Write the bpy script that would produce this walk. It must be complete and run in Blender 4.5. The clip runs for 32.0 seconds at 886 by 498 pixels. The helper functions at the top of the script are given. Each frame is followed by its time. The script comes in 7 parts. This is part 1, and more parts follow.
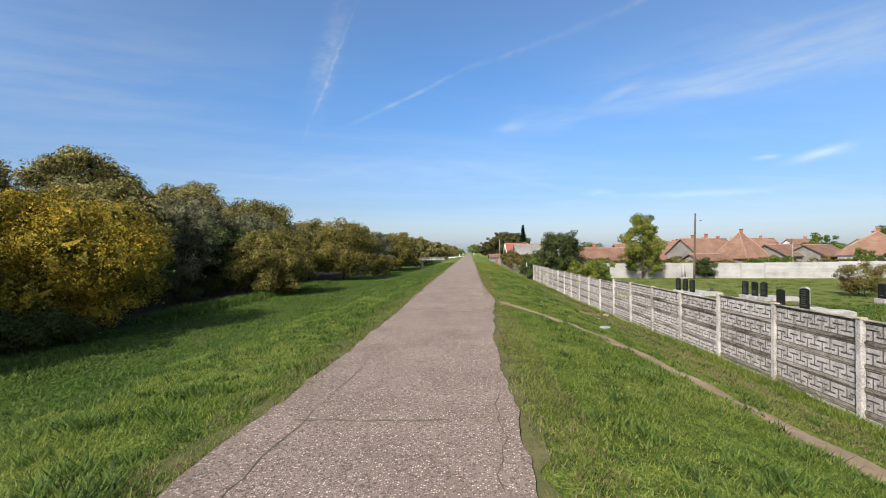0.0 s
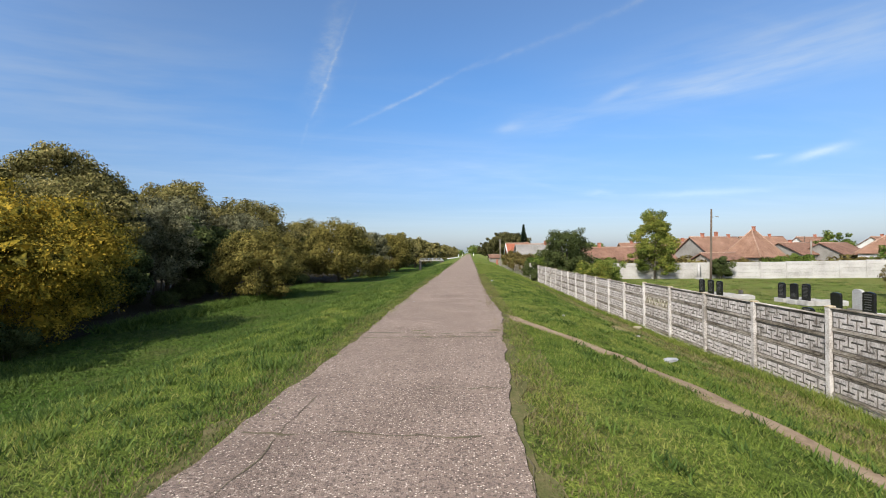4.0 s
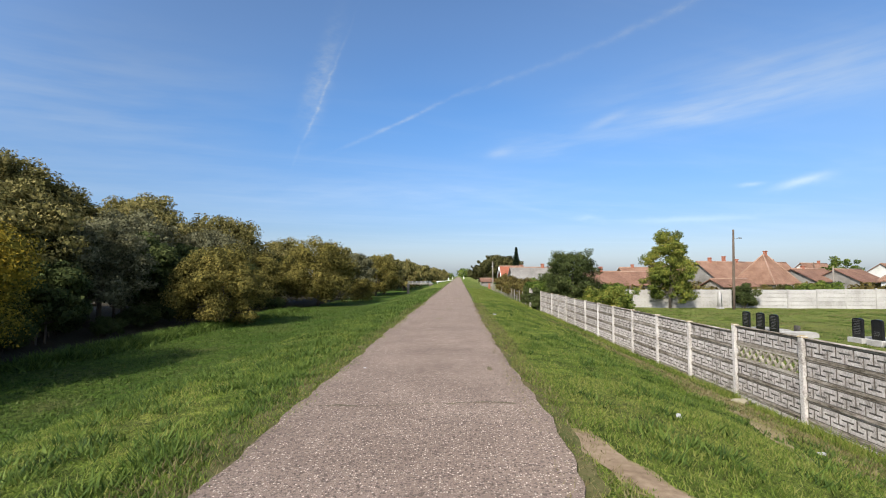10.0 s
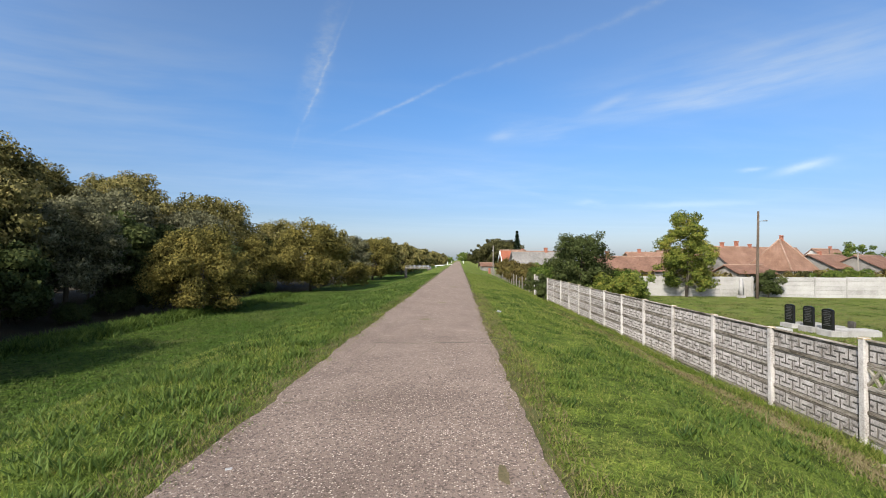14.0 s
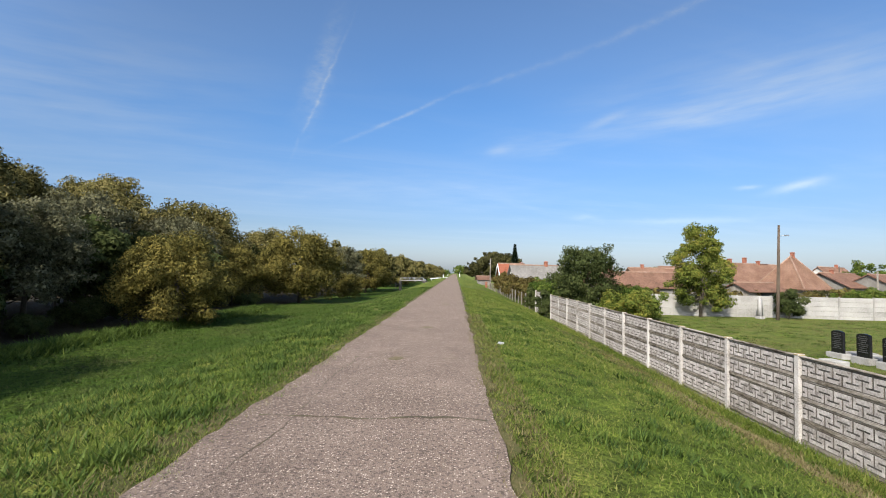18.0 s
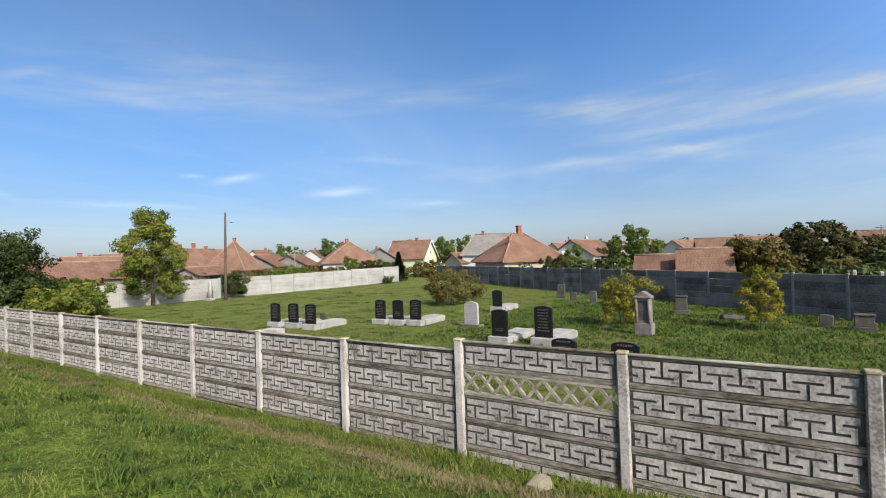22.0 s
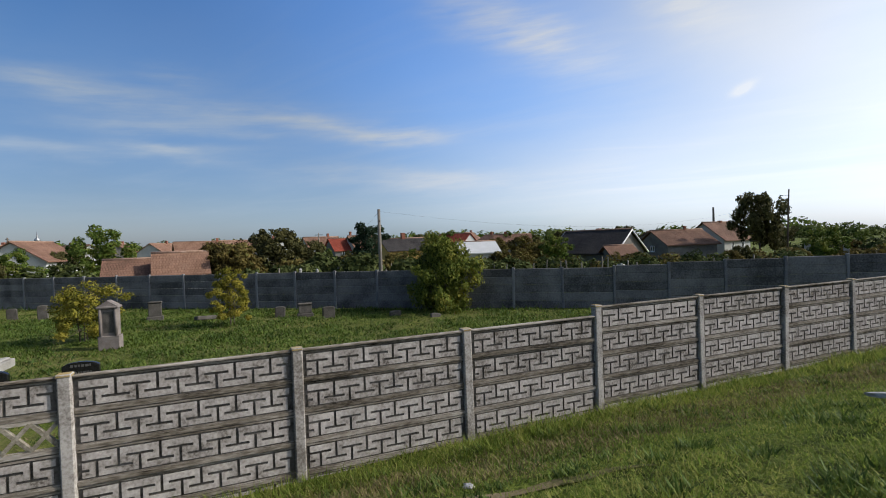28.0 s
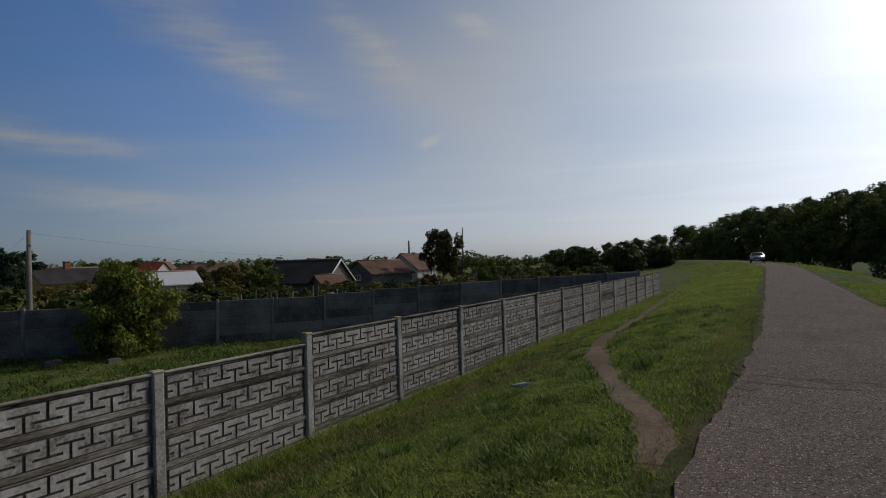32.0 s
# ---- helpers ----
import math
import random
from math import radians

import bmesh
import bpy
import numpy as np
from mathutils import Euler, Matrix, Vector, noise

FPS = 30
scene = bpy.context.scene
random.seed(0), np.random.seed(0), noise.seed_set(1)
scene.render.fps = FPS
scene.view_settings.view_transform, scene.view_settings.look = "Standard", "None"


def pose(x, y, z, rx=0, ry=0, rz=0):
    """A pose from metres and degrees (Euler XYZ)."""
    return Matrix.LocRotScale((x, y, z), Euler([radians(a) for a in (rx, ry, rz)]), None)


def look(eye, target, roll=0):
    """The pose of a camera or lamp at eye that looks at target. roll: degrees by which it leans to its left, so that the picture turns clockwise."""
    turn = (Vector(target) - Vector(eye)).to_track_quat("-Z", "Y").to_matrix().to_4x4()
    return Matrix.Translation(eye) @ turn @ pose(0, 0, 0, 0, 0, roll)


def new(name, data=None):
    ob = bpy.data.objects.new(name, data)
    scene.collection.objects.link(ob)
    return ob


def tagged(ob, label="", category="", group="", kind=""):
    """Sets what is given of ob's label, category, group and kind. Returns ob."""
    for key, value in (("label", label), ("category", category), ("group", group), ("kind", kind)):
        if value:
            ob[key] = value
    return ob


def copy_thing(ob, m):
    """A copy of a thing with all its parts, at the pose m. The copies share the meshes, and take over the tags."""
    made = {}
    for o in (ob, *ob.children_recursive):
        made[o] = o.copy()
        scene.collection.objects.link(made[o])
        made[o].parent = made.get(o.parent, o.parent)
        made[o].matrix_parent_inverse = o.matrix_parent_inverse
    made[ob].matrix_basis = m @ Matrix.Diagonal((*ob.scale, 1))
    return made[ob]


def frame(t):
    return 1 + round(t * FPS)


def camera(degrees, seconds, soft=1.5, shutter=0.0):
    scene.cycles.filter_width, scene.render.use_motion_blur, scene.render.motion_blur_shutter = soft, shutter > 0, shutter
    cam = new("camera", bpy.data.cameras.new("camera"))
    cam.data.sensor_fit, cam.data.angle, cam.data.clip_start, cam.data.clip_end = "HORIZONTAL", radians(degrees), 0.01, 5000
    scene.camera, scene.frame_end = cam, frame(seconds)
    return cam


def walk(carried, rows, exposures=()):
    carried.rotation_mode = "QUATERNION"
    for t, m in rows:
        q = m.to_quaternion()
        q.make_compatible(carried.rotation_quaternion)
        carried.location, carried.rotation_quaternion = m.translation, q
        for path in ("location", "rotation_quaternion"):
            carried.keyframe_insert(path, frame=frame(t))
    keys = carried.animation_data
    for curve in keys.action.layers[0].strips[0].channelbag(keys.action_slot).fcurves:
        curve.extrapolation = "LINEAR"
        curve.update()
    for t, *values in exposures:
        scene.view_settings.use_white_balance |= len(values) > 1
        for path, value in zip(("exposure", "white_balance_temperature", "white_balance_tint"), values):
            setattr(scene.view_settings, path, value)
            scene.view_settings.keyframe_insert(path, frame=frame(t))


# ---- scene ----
# The camera: seconds, x, y, z, yaw, pitch, roll.
cam = camera(84.3, 32.0, soft=1.0)
PATH_ROWS = [
    (0.0, 0.064, -0.440, 1.691, 3.13, 0.30, 0.29),
    (0.5, 0.040, 0.137, 1.664, 3.94, 0.28, 0.10),
    (1.0, 0.026, 0.711, 1.668, 2.63, 0.40, 0.35),
    (1.5, 0.058, 1.291, 1.652, 2.52, 0.63, 0.28),
    (2.0, 0.053, 1.880, 1.657, 1.21, 0.45, 0.77),
    (2.5, 0.102, 2.469, 1.641, 1.79, 0.41, 0.77),
    (4.5, 0.121, 4.740, 1.572, 4.52, 0.44, 0.41),
    (5.0, 0.160, 5.378, 1.575, 7.08, 0.79, 0.23),
    (5.5, 0.135, 6.021, 1.588, 7.31, 1.14, 0.25),
    (6.0, 0.165, 6.689, 1.557, 7.99, 1.60, 0.21),
    (6.5, 0.125, 7.335, 1.544, 8.23, 1.67, 0.07),
    (7.0, 0.096, 7.962, 1.550, 10.23, 1.64, -0.03),
    (7.5, 0.038, 8.562, 1.561, 14.19, 1.60, -0.52),
    (8.0, -0.021, 9.139, 1.583, 14.84, 1.86, -0.40),
    (8.5, -0.090, 9.734, 1.567, 13.15, 2.18, -0.77),
    (9.0, -0.131, 10.302, 1.581, 7.98, 2.65, -0.21),
    (9.5, -0.087, 10.886, 1.585, 5.49, 3.00, -0.16),
    (10.0, -0.085, 11.478, 1.574, 1.88, 3.09, 0.01),
    (10.5, -0.040, 12.057, 1.557, 0.49, 3.01, 0.12),
    (11.0, -0.018, 12.608, 1.535, 0.76, 2.68, -0.10),
    (11.5, -0.004, 13.191, 1.536, 0.14, 2.18, -0.39),
    (12.0, 0.001, 13.809, 1.548, 2.54, 1.64, -1.24),
    (12.5, 0.000, 14.381, 1.586, 2.93, 1.21, -0.85),
    (13.0, 0.039, 14.942, 1.588, 2.99, 1.00, -0.71),
    (13.5, 0.015, 15.495, 1.607, 2.06, 1.07, -0.69),
    (14.0, 0.076, 16.068, 1.631, 1.85, 1.20, -0.30),
    (14.5, 0.093, 16.636, 1.644, 2.46, 1.36, -0.20),
    (16.5, 0.129, 18.667, 1.654, 3.39, 1.68, -0.07),
    (17.0, 0.150, 19.203, 1.656, 3.58, 1.85, -0.56),
    (17.5, 0.216, 19.664, 1.646, 2.76, 2.22, -0.68),
    (18.0, 0.261, 20.045, 1.642, 1.47, 2.69, -1.17),
    (18.5, 0.211, 20.396, 1.631, -8.24, 3.55, -1.25),
    (19.0, 0.269, 20.663, 1.613, -16.90, 3.81, -0.86),
    (19.5, 0.307, 20.846, 1.612, -27.66, 3.92, -0.56),
    (20.0, 0.318, 20.967, 1.632, -37.09, 3.82, 0.11),
    (20.5, 0.341, 21.007, 1.644, -43.07, 3.30, 0.68),
    (21.0, 0.373, 21.022, 1.655, -48.11, 2.61, 1.13),
    (21.5, 0.385, 21.027, 1.653, -53.06, 1.69, 1.38),
    (22.0, 0.393, 21.027, 1.653, -57.33, 0.73, 1.75),
    (22.5, 0.405, 21.026, 1.656, -61.30, -0.22, 2.02),
    (23.0, 0.411, 21.004, 1.663, -64.83, -0.80, 2.17),
    (23.5, 0.423, 20.984, 1.665, -69.54, -1.23, 2.16),
    (24.0, 0.429, 20.977, 1.669, -74.77, -1.37, 2.09),
    (24.5, 0.420, 20.964, 1.672, -80.19, -1.37, 2.18),
    (25.0, 0.405, 20.956, 1.675, -85.40, -1.23, 2.24),
    (25.5, 0.398, 20.960, 1.669, -90.03, -1.06, 2.07),
    (27.5, 0.392, 20.845, 1.662, -106.70, -1.03, 1.87),
    (28.0, 0.367, 20.774, 1.651, -113.33, -0.82, 1.95),
    (28.5, 0.366, 20.723, 1.649, -118.15, -0.64, 1.99),
    (29.0, 0.369, 20.700, 1.644, -122.67, -0.34, 1.91),
    (29.5, 0.366, 20.723, 1.641, -128.04, -0.04, 1.90),
    (30.0, 0.357, 20.751, 1.633, -133.14, 0.25, 1.93),
    (30.5, 0.348, 20.768, 1.628, -137.43, 0.49, 1.92),
    (31.0, 0.334, 20.781, 1.622, -140.76, 0.75, 1.98),
    (31.5, 0.323, 20.795, 1.624, -143.39, 1.04, 1.99),
    (32.0, 0.315, 20.813, 1.623, -146.22, 1.52, 1.93),
]
EXPOSURES = [(0, 0.30), (17, 0.28), (19, 0.21), (21, 0.16), (23, 0.12), (24, 0.04), (25, -0.06), (27, -0.22), (28, -0.30), (29, -0.50), (30, -0.84), (31, -1.18), (32, -1.44)]
walk(cam, [(t, pose(x, y, z, 90 + pitch, roll, yaw)) for t, x, y, z, yaw, pitch, roll in PATH_ROWS], EXPOSURES)

# ---- world, sun ----
SUN_AZ, SUN_EL = 206.0, 35.0

world = bpy.data.worlds.new("world")
scene.world = world
world.use_nodes = True
wn, wl = world.node_tree.nodes, world.node_tree.links
wn.clear()
w_out = wn.new("ShaderNodeOutputWorld")
w_bg = wn.new("ShaderNodeBackground")
w_bg.inputs["Strength"].default_value = 0.095
w_sky = wn.new("ShaderNodeTexSky")
w_sky.sky_type = "NISHITA"
w_sky.sun_disc = False
w_sky.sun_elevation = radians(SUN_EL)
w_sky.sun_rotation = radians(SUN_AZ)
w_sky.air_density, w_sky.dust_density, w_sky.ozone_density = 1.0, 1.0, 2.0
wl.new(w_bg.outputs[0], w_out.inputs[0])


def wmath(op, a, b=None, c=None):
    n = wn.new("ShaderNodeMath")
    n.operation = op
    for i, v in enumerate((a, b, c)):
        if v is None:
            continue
        if isinstance(v, (int, float)):
            n.inputs[i].default_value = v
        else:
            wl.new(v, n.inputs[i])
    return n.outputs[0]


# High thin cloud on a flat layer overhead: x/z and y/z of the direction.
w_tc = wn.new("ShaderNodeTexCoord")
w_sep = wn.new("ShaderNodeSeparateXYZ")
wl.new(w_tc.outputs["Generated"], w_sep.inputs[0])
w_up = wmath("MAXIMUM", w_sep.outputs[2], 0.03)
cu, cv = wmath("DIVIDE", w_sep.outputs[0], w_up), wmath("DIVIDE", w_sep.outputs[1], w_up)


def cloud_noise(su, sv, turn, scale, detail, lo, hi, seed):
    c, s = math.cos(radians(turn)), math.sin(radians(turn))
    a = wmath("MULTIPLY", wmath("ADD", wmath("MULTIPLY", cu, c), wmath("MULTIPLY", cv, s)), su)
    b = wmath("MULTIPLY", wmath("SUBTRACT", wmath("MULTIPLY", cv, c), wmath("MULTIPLY", cu, s)), sv)
    comb = wn.new("ShaderNodeCombineXYZ")
    wl.new(a, comb.inputs[0])
    wl.new(b, comb.inputs[1])
    comb.inputs[2].default_value = seed
    nz = wn.new("ShaderNodeTexNoise")
    nz.inputs["Scale"].default_value = scale
    nz.inputs["Detail"].default_value = detail
    nz.inputs["Roughness"].default_value = 0.62
    nz.inputs["Distortion"].default_value = 0.5
    wl.new(comb.outputs[0], nz.inputs["Vector"])
    mr = wn.new("ShaderNodeMapRange")
    mr.interpolation_type = "SMOOTHSTEP"
    mr.inputs["From Min"].default_value, mr.inputs["From Max"].default_value = lo, hi
    wl.new(nz.outputs["Fac"], mr.inputs["Value"])
    return mr.outputs[0]


streaks = wmath("MULTIPLY", cloud_noise(0.18, 0.75, 24, 1.5, 7, 0.46, 0.84, 3.1), 0.12)
wisps = wmath("MULTIPLY", cloud_noise(0.35, 0.9, 60, 0.8, 8, 0.54, 0.88, 7.7), 0.14)
veil = wmath("MULTIPLY", cloud_noise(0.10, 0.22, 20, 1.0, 4, 0.36, 0.80, 11.0), 0.20)
cover = wmath("ADD", wmath("ADD", streaks, wisps), veil)
cover = wmath("MULTIPLY", cover, wmath("MINIMUM", wmath("MULTIPLY", wmath("MAXIMUM", wmath("SUBTRACT", w_sep.outputs[2], 0.03), 0.0), 12.0), 1.0))

# Cirrus, trails and small clouds by their bearing and height above the horizon, in degrees, with frayed edges.
c70, s70 = math.cos(radians(70)), math.sin(radians(70))
turned_x = wmath("SUBTRACT", wmath("MULTIPLY", w_sep.outputs[0], c70), wmath("MULTIPLY", w_sep.outputs[1], s70))
turned_y = wmath("ADD", wmath("MULTIPLY", w_sep.outputs[0], s70), wmath("MULTIPLY", w_sep.outputs[1], c70))
w_bearing = wmath("ADD", wmath("MULTIPLY", wmath("ARCTAN2", turned_x, turned_y), 57.2958), 70.0)
w_height = wmath("MULTIPLY", wmath("ARCSINE", w_sep.outputs[2]), 57.2958)


def sky_vector(kx, ky, z):
    n = wn.new("ShaderNodeCombineXYZ")
    wl.new(wmath("MULTIPLY", w_bearing, kx), n.inputs[0])
    wl.new(wmath("ADD", wmath("MULTIPLY", w_height, ky), wmath("MULTIPLY", w_bearing, -0.06 * ky)), n.inputs[1])
    n.inputs[2].default_value = z
    return n.outputs[0]


def sky_noise(kx, ky, z, detail, rough, output):
    n = wn.new("ShaderNodeTexNoise")
    n.inputs["Scale"].default_value, n.inputs["Detail"].default_value, n.inputs["Roughness"].default_value = 1.0, detail, rough
    wl.new(sky_vector(kx, ky, z), n.inputs["Vector"])
    return n.outputs[output]


def sky_range(value, lo, hi, to_lo, to_hi):
    n = wn.new("ShaderNodeMapRange")
    n.inputs["From Min"].default_value, n.inputs["From Max"].default_value = lo, hi
    n.inputs["To Min"].default_value, n.inputs["To Max"].default_value = to_lo, to_hi
    wl.new(value, n.inputs["Value"])
    return n.outputs[0]


def frayed(amount, kx, ky, z):
    """Bearing and height, pushed about by noise."""
    off = wn.new("ShaderNodeVectorMath")
    off.operation = "MULTIPLY_ADD"
    wl.new(sky_noise(kx, ky, z, 5, 0.6, "Color"), off.inputs[0])
    off.inputs[1].default_value = amount
    plain = wn.new("ShaderNodeCombineXYZ")
    wl.new(w_bearing, plain.inputs[0])
    wl.new(w_height, plain.inputs[1])
    shift = wn.new("ShaderNodeVectorMath")
    shift.operation = "SUBTRACT"
    wl.new(plain.outputs[0], shift.inputs[0])
    shift.inputs[1].default_value = [v / 2 for v in amount]
    wl.new(shift.outputs[0], off.inputs[2])
    return off.outputs[0]


LOOSE, TIGHT = frayed((7.0, 2.6, 0), 0.10, 0.28, 2.0), frayed((0.9, 0.7, 0), 0.35, 0.5, 5.0)
FIBRE = sky_range(sky_noise(0.11, 0.8, 8.0, 6, 0.55, "Fac"), 0.32, 0.70, 0.25, 1.2)
BROKEN = sky_range(sky_noise(0.5, 0.9, 12.0, 5, 0.6, "Fac"), 0.36, 0.62, 0.15, 1.1)


def clouds(where, grain, strokes):
    """Strokes: bearing and height of both ends, half width, amount."""
    total = None
    for b0, h0, b1, h1, width, amount in strokes:
        m = wn.new("ShaderNodeMapping")
        m.vector_type = "TEXTURE"
        m.inputs["Location"].default_value = ((b0 + b1) / 2, (h0 + h1) / 2, 0)
        m.inputs["Rotation"].default_value = (0, 0, math.atan2(h1 - h0, b1 - b0))
        m.inputs["Scale"].default_value = (math.hypot(b1 - b0, h1 - h0) * 0.58, width, 1)
        wl.new(where, m.inputs["Vector"])
        d = wn.new("ShaderNodeVectorMath")
        d.operation = "DOT_PRODUCT"
        wl.new(m.outputs[0], d.inputs[0])
        wl.new(m.outputs[0], d.inputs[1])
        bell = wmath("MULTIPLY", wmath("POWER", 0.22, d.outputs["Value"]), amount)
        total = bell if total is None else wmath("ADD", total, bell)
    return wmath("MULTIPLY", total, grain) if grain is not None else total


cover = wmath("ADD", cover, clouds(TIGHT, BROKEN, (
    (-18.2, 14.5, -13.7, 25.1, 0.20, 0.34), (-17.4, 16.0, -14.6, 26.5, 1.1, 0.30), (-18.8, 17.0, -15.4, 26.0, 0.8, 0.18), (-13.0, 14.7, -0.3, 20.5, 0.24, 0.32),
    (-0.3, 20.5, 10.0, 23.2, 0.3, 0.14), (9.8, 23.1, 38.2, 30.0, 0.45, 0.20))))
cover = wmath("ADD", cover, clouds(TIGHT, None, (
    (32.5, 8.4, 36.8, 9.3, 0.45, 0.55), (42.5, 7.3, 48.7, 7.8, 0.55, 0.60), (29.5, 9.0, 31.5, 9.0, 0.25, 0.35), (19.2, 5.9, 31.0, 5.8, 0.40, 0.28),
    (54.0, 6.1, 59.6, 6.0, 0.32, 0.28), (13.3, 6.5, 16.1, 6.4, 0.3, 0.22), (3.5, 13.9, 6.2, 14.4, 0.6, 0.26), (14.5, 16.2, 19.2, 17.8, 0.5, 0.26), (144.1, 13.5, 146.1, 14.3, 0.5, 0.42))))
cover = wmath("ADD", cover, clouds(LOOSE, FIBRE, (
    (2.3, 14.0, 16.8, 15.3, 1.2, 0.24), (15.7, 15.8, 38.2, 17.5, 1.5, 0.28), (16.8, 18.3, 50.0, 19.0, 3.6, 0.30), (-54.0, 15.5, -28.0, 13.5, 5.0, 0.20),
    (-48.0, 21.0, -22.0, 19.0, 4.5, 0.14), (-34.0, 9.0, 12.0, 9.5, 2.6, 0.20), (44.0, 17.0, 68.0, 19.5, 1.8, 0.26), (43.8, 11.5, 57.4, 10.5, 0.6, 0.26))))
cover = wmath("ADD", cover, clouds(LOOSE, FIBRE, (
    (68.9, 15.9, 79.9, 15.1, 1.1, 0.36), (58.7, 9.4, 91.5, 10.2, 0.9, 0.46), (74.2, 12.3, 91.8, 12.4, 0.9, 0.46), (64.0, 16.2, 101.9, 13.2, 2.4, 0.40),
    (77.8, 11.1, 90.8, 8.8, 0.8, 0.30), (91.6, 14.3, 111.7, 11.8, 1.2, 0.52), (92.6, 8.3, 122.9, 6.5, 1.6, 0.46), (82.3, 17.8, 89.5, 17.3, 0.8, 0.30),
    (104.0, 12.2, 115.0, 12.3, 1.2, 0.34), (113.5, 27.3, 133.0, 17.7, 3.4, 0.56), (132.5, 28.2, 143.4, 20.5, 2.4, 0.40), (148.3, 27.4, 152.9, 24.9, 1.4, 0.34))))
# A milky veil thickens low in the east and towards the sun.
cover = wmath("ADD", cover, clouds(LOOSE, None, (
    (70.0, 14.0, 125.0, 14.0, 13.0, 0.20), (85.0, 3.0, 150.0, 4.0, 6.0, 0.32), (112.0, 9.0, 165.0, 8.0, 7.0, 0.34), (136.0, 20.0, 162.0, 12.0, 6.0, 0.28), (128.0, 23.0, 168.0, 22.0, 8.0, 0.30))))
# Pale haze along the horizon.
cover = wmath("ADD", cover, sky_range(w_height, 6.0, 0.0, 0.0, 0.30))
cover = wmath("MINIMUM", cover, 0.9)
# Cloud is as bright as the thin cloud layer in that part of the sky: a little whiter than the sky behind it.
w_tint = wn.new("ShaderNodeMix")
w_tint.data_type, w_tint.blend_type = "RGBA", "MULTIPLY"
w_tint.inputs["Factor"].default_value = 1.0
w_grade = wn.new("ShaderNodeMix")
w_grade.data_type = "RGBA"
w_grade.inputs["A"].default_value = (0.78, 0.84, 1.06, 1)
w_grade.inputs["B"].default_value = (0.65, 1.06, 1.46, 1)
w_rise = wn.new("ShaderNodeMapRange")
w_rise.interpolation_type = "SMOOTHSTEP"
w_rise.inputs["From Min"].default_value, w_rise.inputs["From Max"].default_value = 0.0, 0.34
wl.new(w_sep.outputs[2], w_rise.inputs["Value"])
wl.new(w_rise.outputs[0], w_grade.inputs["Factor"])
wl.new(w_grade.outputs["Result"], w_tint.inputs["B"])
w_dot = wn.new("ShaderNodeVectorMath")
w_dot.operation = "DOT_PRODUCT"
wl.new(w_tc.outputs["Generated"], w_dot.inputs[0])
w_dot.inputs[1].default_value = (math.sin(radians(SUN_AZ)) * math.cos(radians(SUN_EL)), math.cos(radians(SUN_AZ)) * math.cos(radians(SUN_EL)), math.sin(radians(SUN_EL)))
toward = wmath("ADD", wmath("MULTIPLY", w_dot.outputs["Value"], 0.5), 0.5)
# The sky abreast of the sun is a clearer, stronger blue.
w_side = wn.new("ShaderNodeMix")
w_side.data_type, w_side.blend_type = "RGBA", "MULTIPLY"
wl.new(wmath("MULTIPLY", sky_range(toward, 0.28, 0.50, 0.0, 1.0), wmath("MULTIPLY", sky_range(w_bearing, 30.0, 75.0, 0.0, 1.0), sky_range(toward, 0.56, 0.80, 1.0, 0.0))), w_side.inputs["Factor"])
wl.new(w_sky.outputs[0], w_side.inputs["A"])
w_side.inputs["B"].default_value = (0.80, 1.17, 1.38, 1)
wl.new(w_side.outputs["Result"], w_tint.inputs["A"])
w_bw = wn.new("ShaderNodeRGBToBW")
wl.new(w_tint.outputs["Result"], w_bw.inputs[0])
# Thin cloud scatters the sun forwards: it is thicker-looking and brighter round the sun.
halo = wmath("POWER", toward, 11.0)
cover = wmath("MINIMUM", wmath("ADD", cover, wmath("MULTIPLY", wmath("POWER", toward, 4.0), 1.0)), 0.95)
w_white = wn.new("ShaderNodeCombineColor")
lum = wmath("MULTIPLY", wmath("ADD", wmath("MULTIPLY", w_bw.outputs[0], 1.36), 1.5), wmath("ADD", 1.0, wmath("MULTIPLY", halo, 0.9)))
for i, (a, b) in enumerate(((0.84, 0.95), (1.0, 1.0), (1.20, 1.08))):
    wl.new(wmath("MULTIPLY", lum, sky_range(toward, 0.38, 0.60, a, b)), w_white.inputs[i])
w_mix = wn.new("ShaderNodeMix")
w_mix.data_type = "RGBA"
wl.new(cover, w_mix.inputs["Factor"])
wl.new(w_tint.outputs["Result"], w_mix.inputs["A"])
wl.new(w_white.outputs[0], w_mix.inputs["B"])
# Haze: the half of the sky round the sun is brighter.
w_glow = wn.new("ShaderNodeMapRange")
w_glow.interpolation_type = "SMOOTHSTEP"
w_glow.inputs["From Min"].default_value, w_glow.inputs["From Max"].default_value = 0.40, 0.70
w_glow.inputs["To Min"].default_value, w_glow.inputs["To Max"].default_value = 1.0, 1.6
wl.new(toward, w_glow.inputs["Value"])
wl.new(w_mix.outputs["Result"], w_bg.inputs["Color"])
# and the zenith is a deeper, darker blue.
w_zen = wn.new("ShaderNodeMapRange")
w_zen.interpolation_type = "SMOOTHSTEP"
w_zen.inputs["From Min"].default_value, w_zen.inputs["From Max"].default_value = 0.48, 0.85
w_zen.inputs["To Min"].default_value, w_zen.inputs["To Max"].default_value = 1.0, 0.45
wl.new(w_sep.outputs[2], w_zen.inputs["Value"])
wl.new(wmath("MULTIPLY", wmath("MULTIPLY", w_glow.outputs[0], w_zen.outputs[0]), 0.097), w_bg.inputs["Strength"])

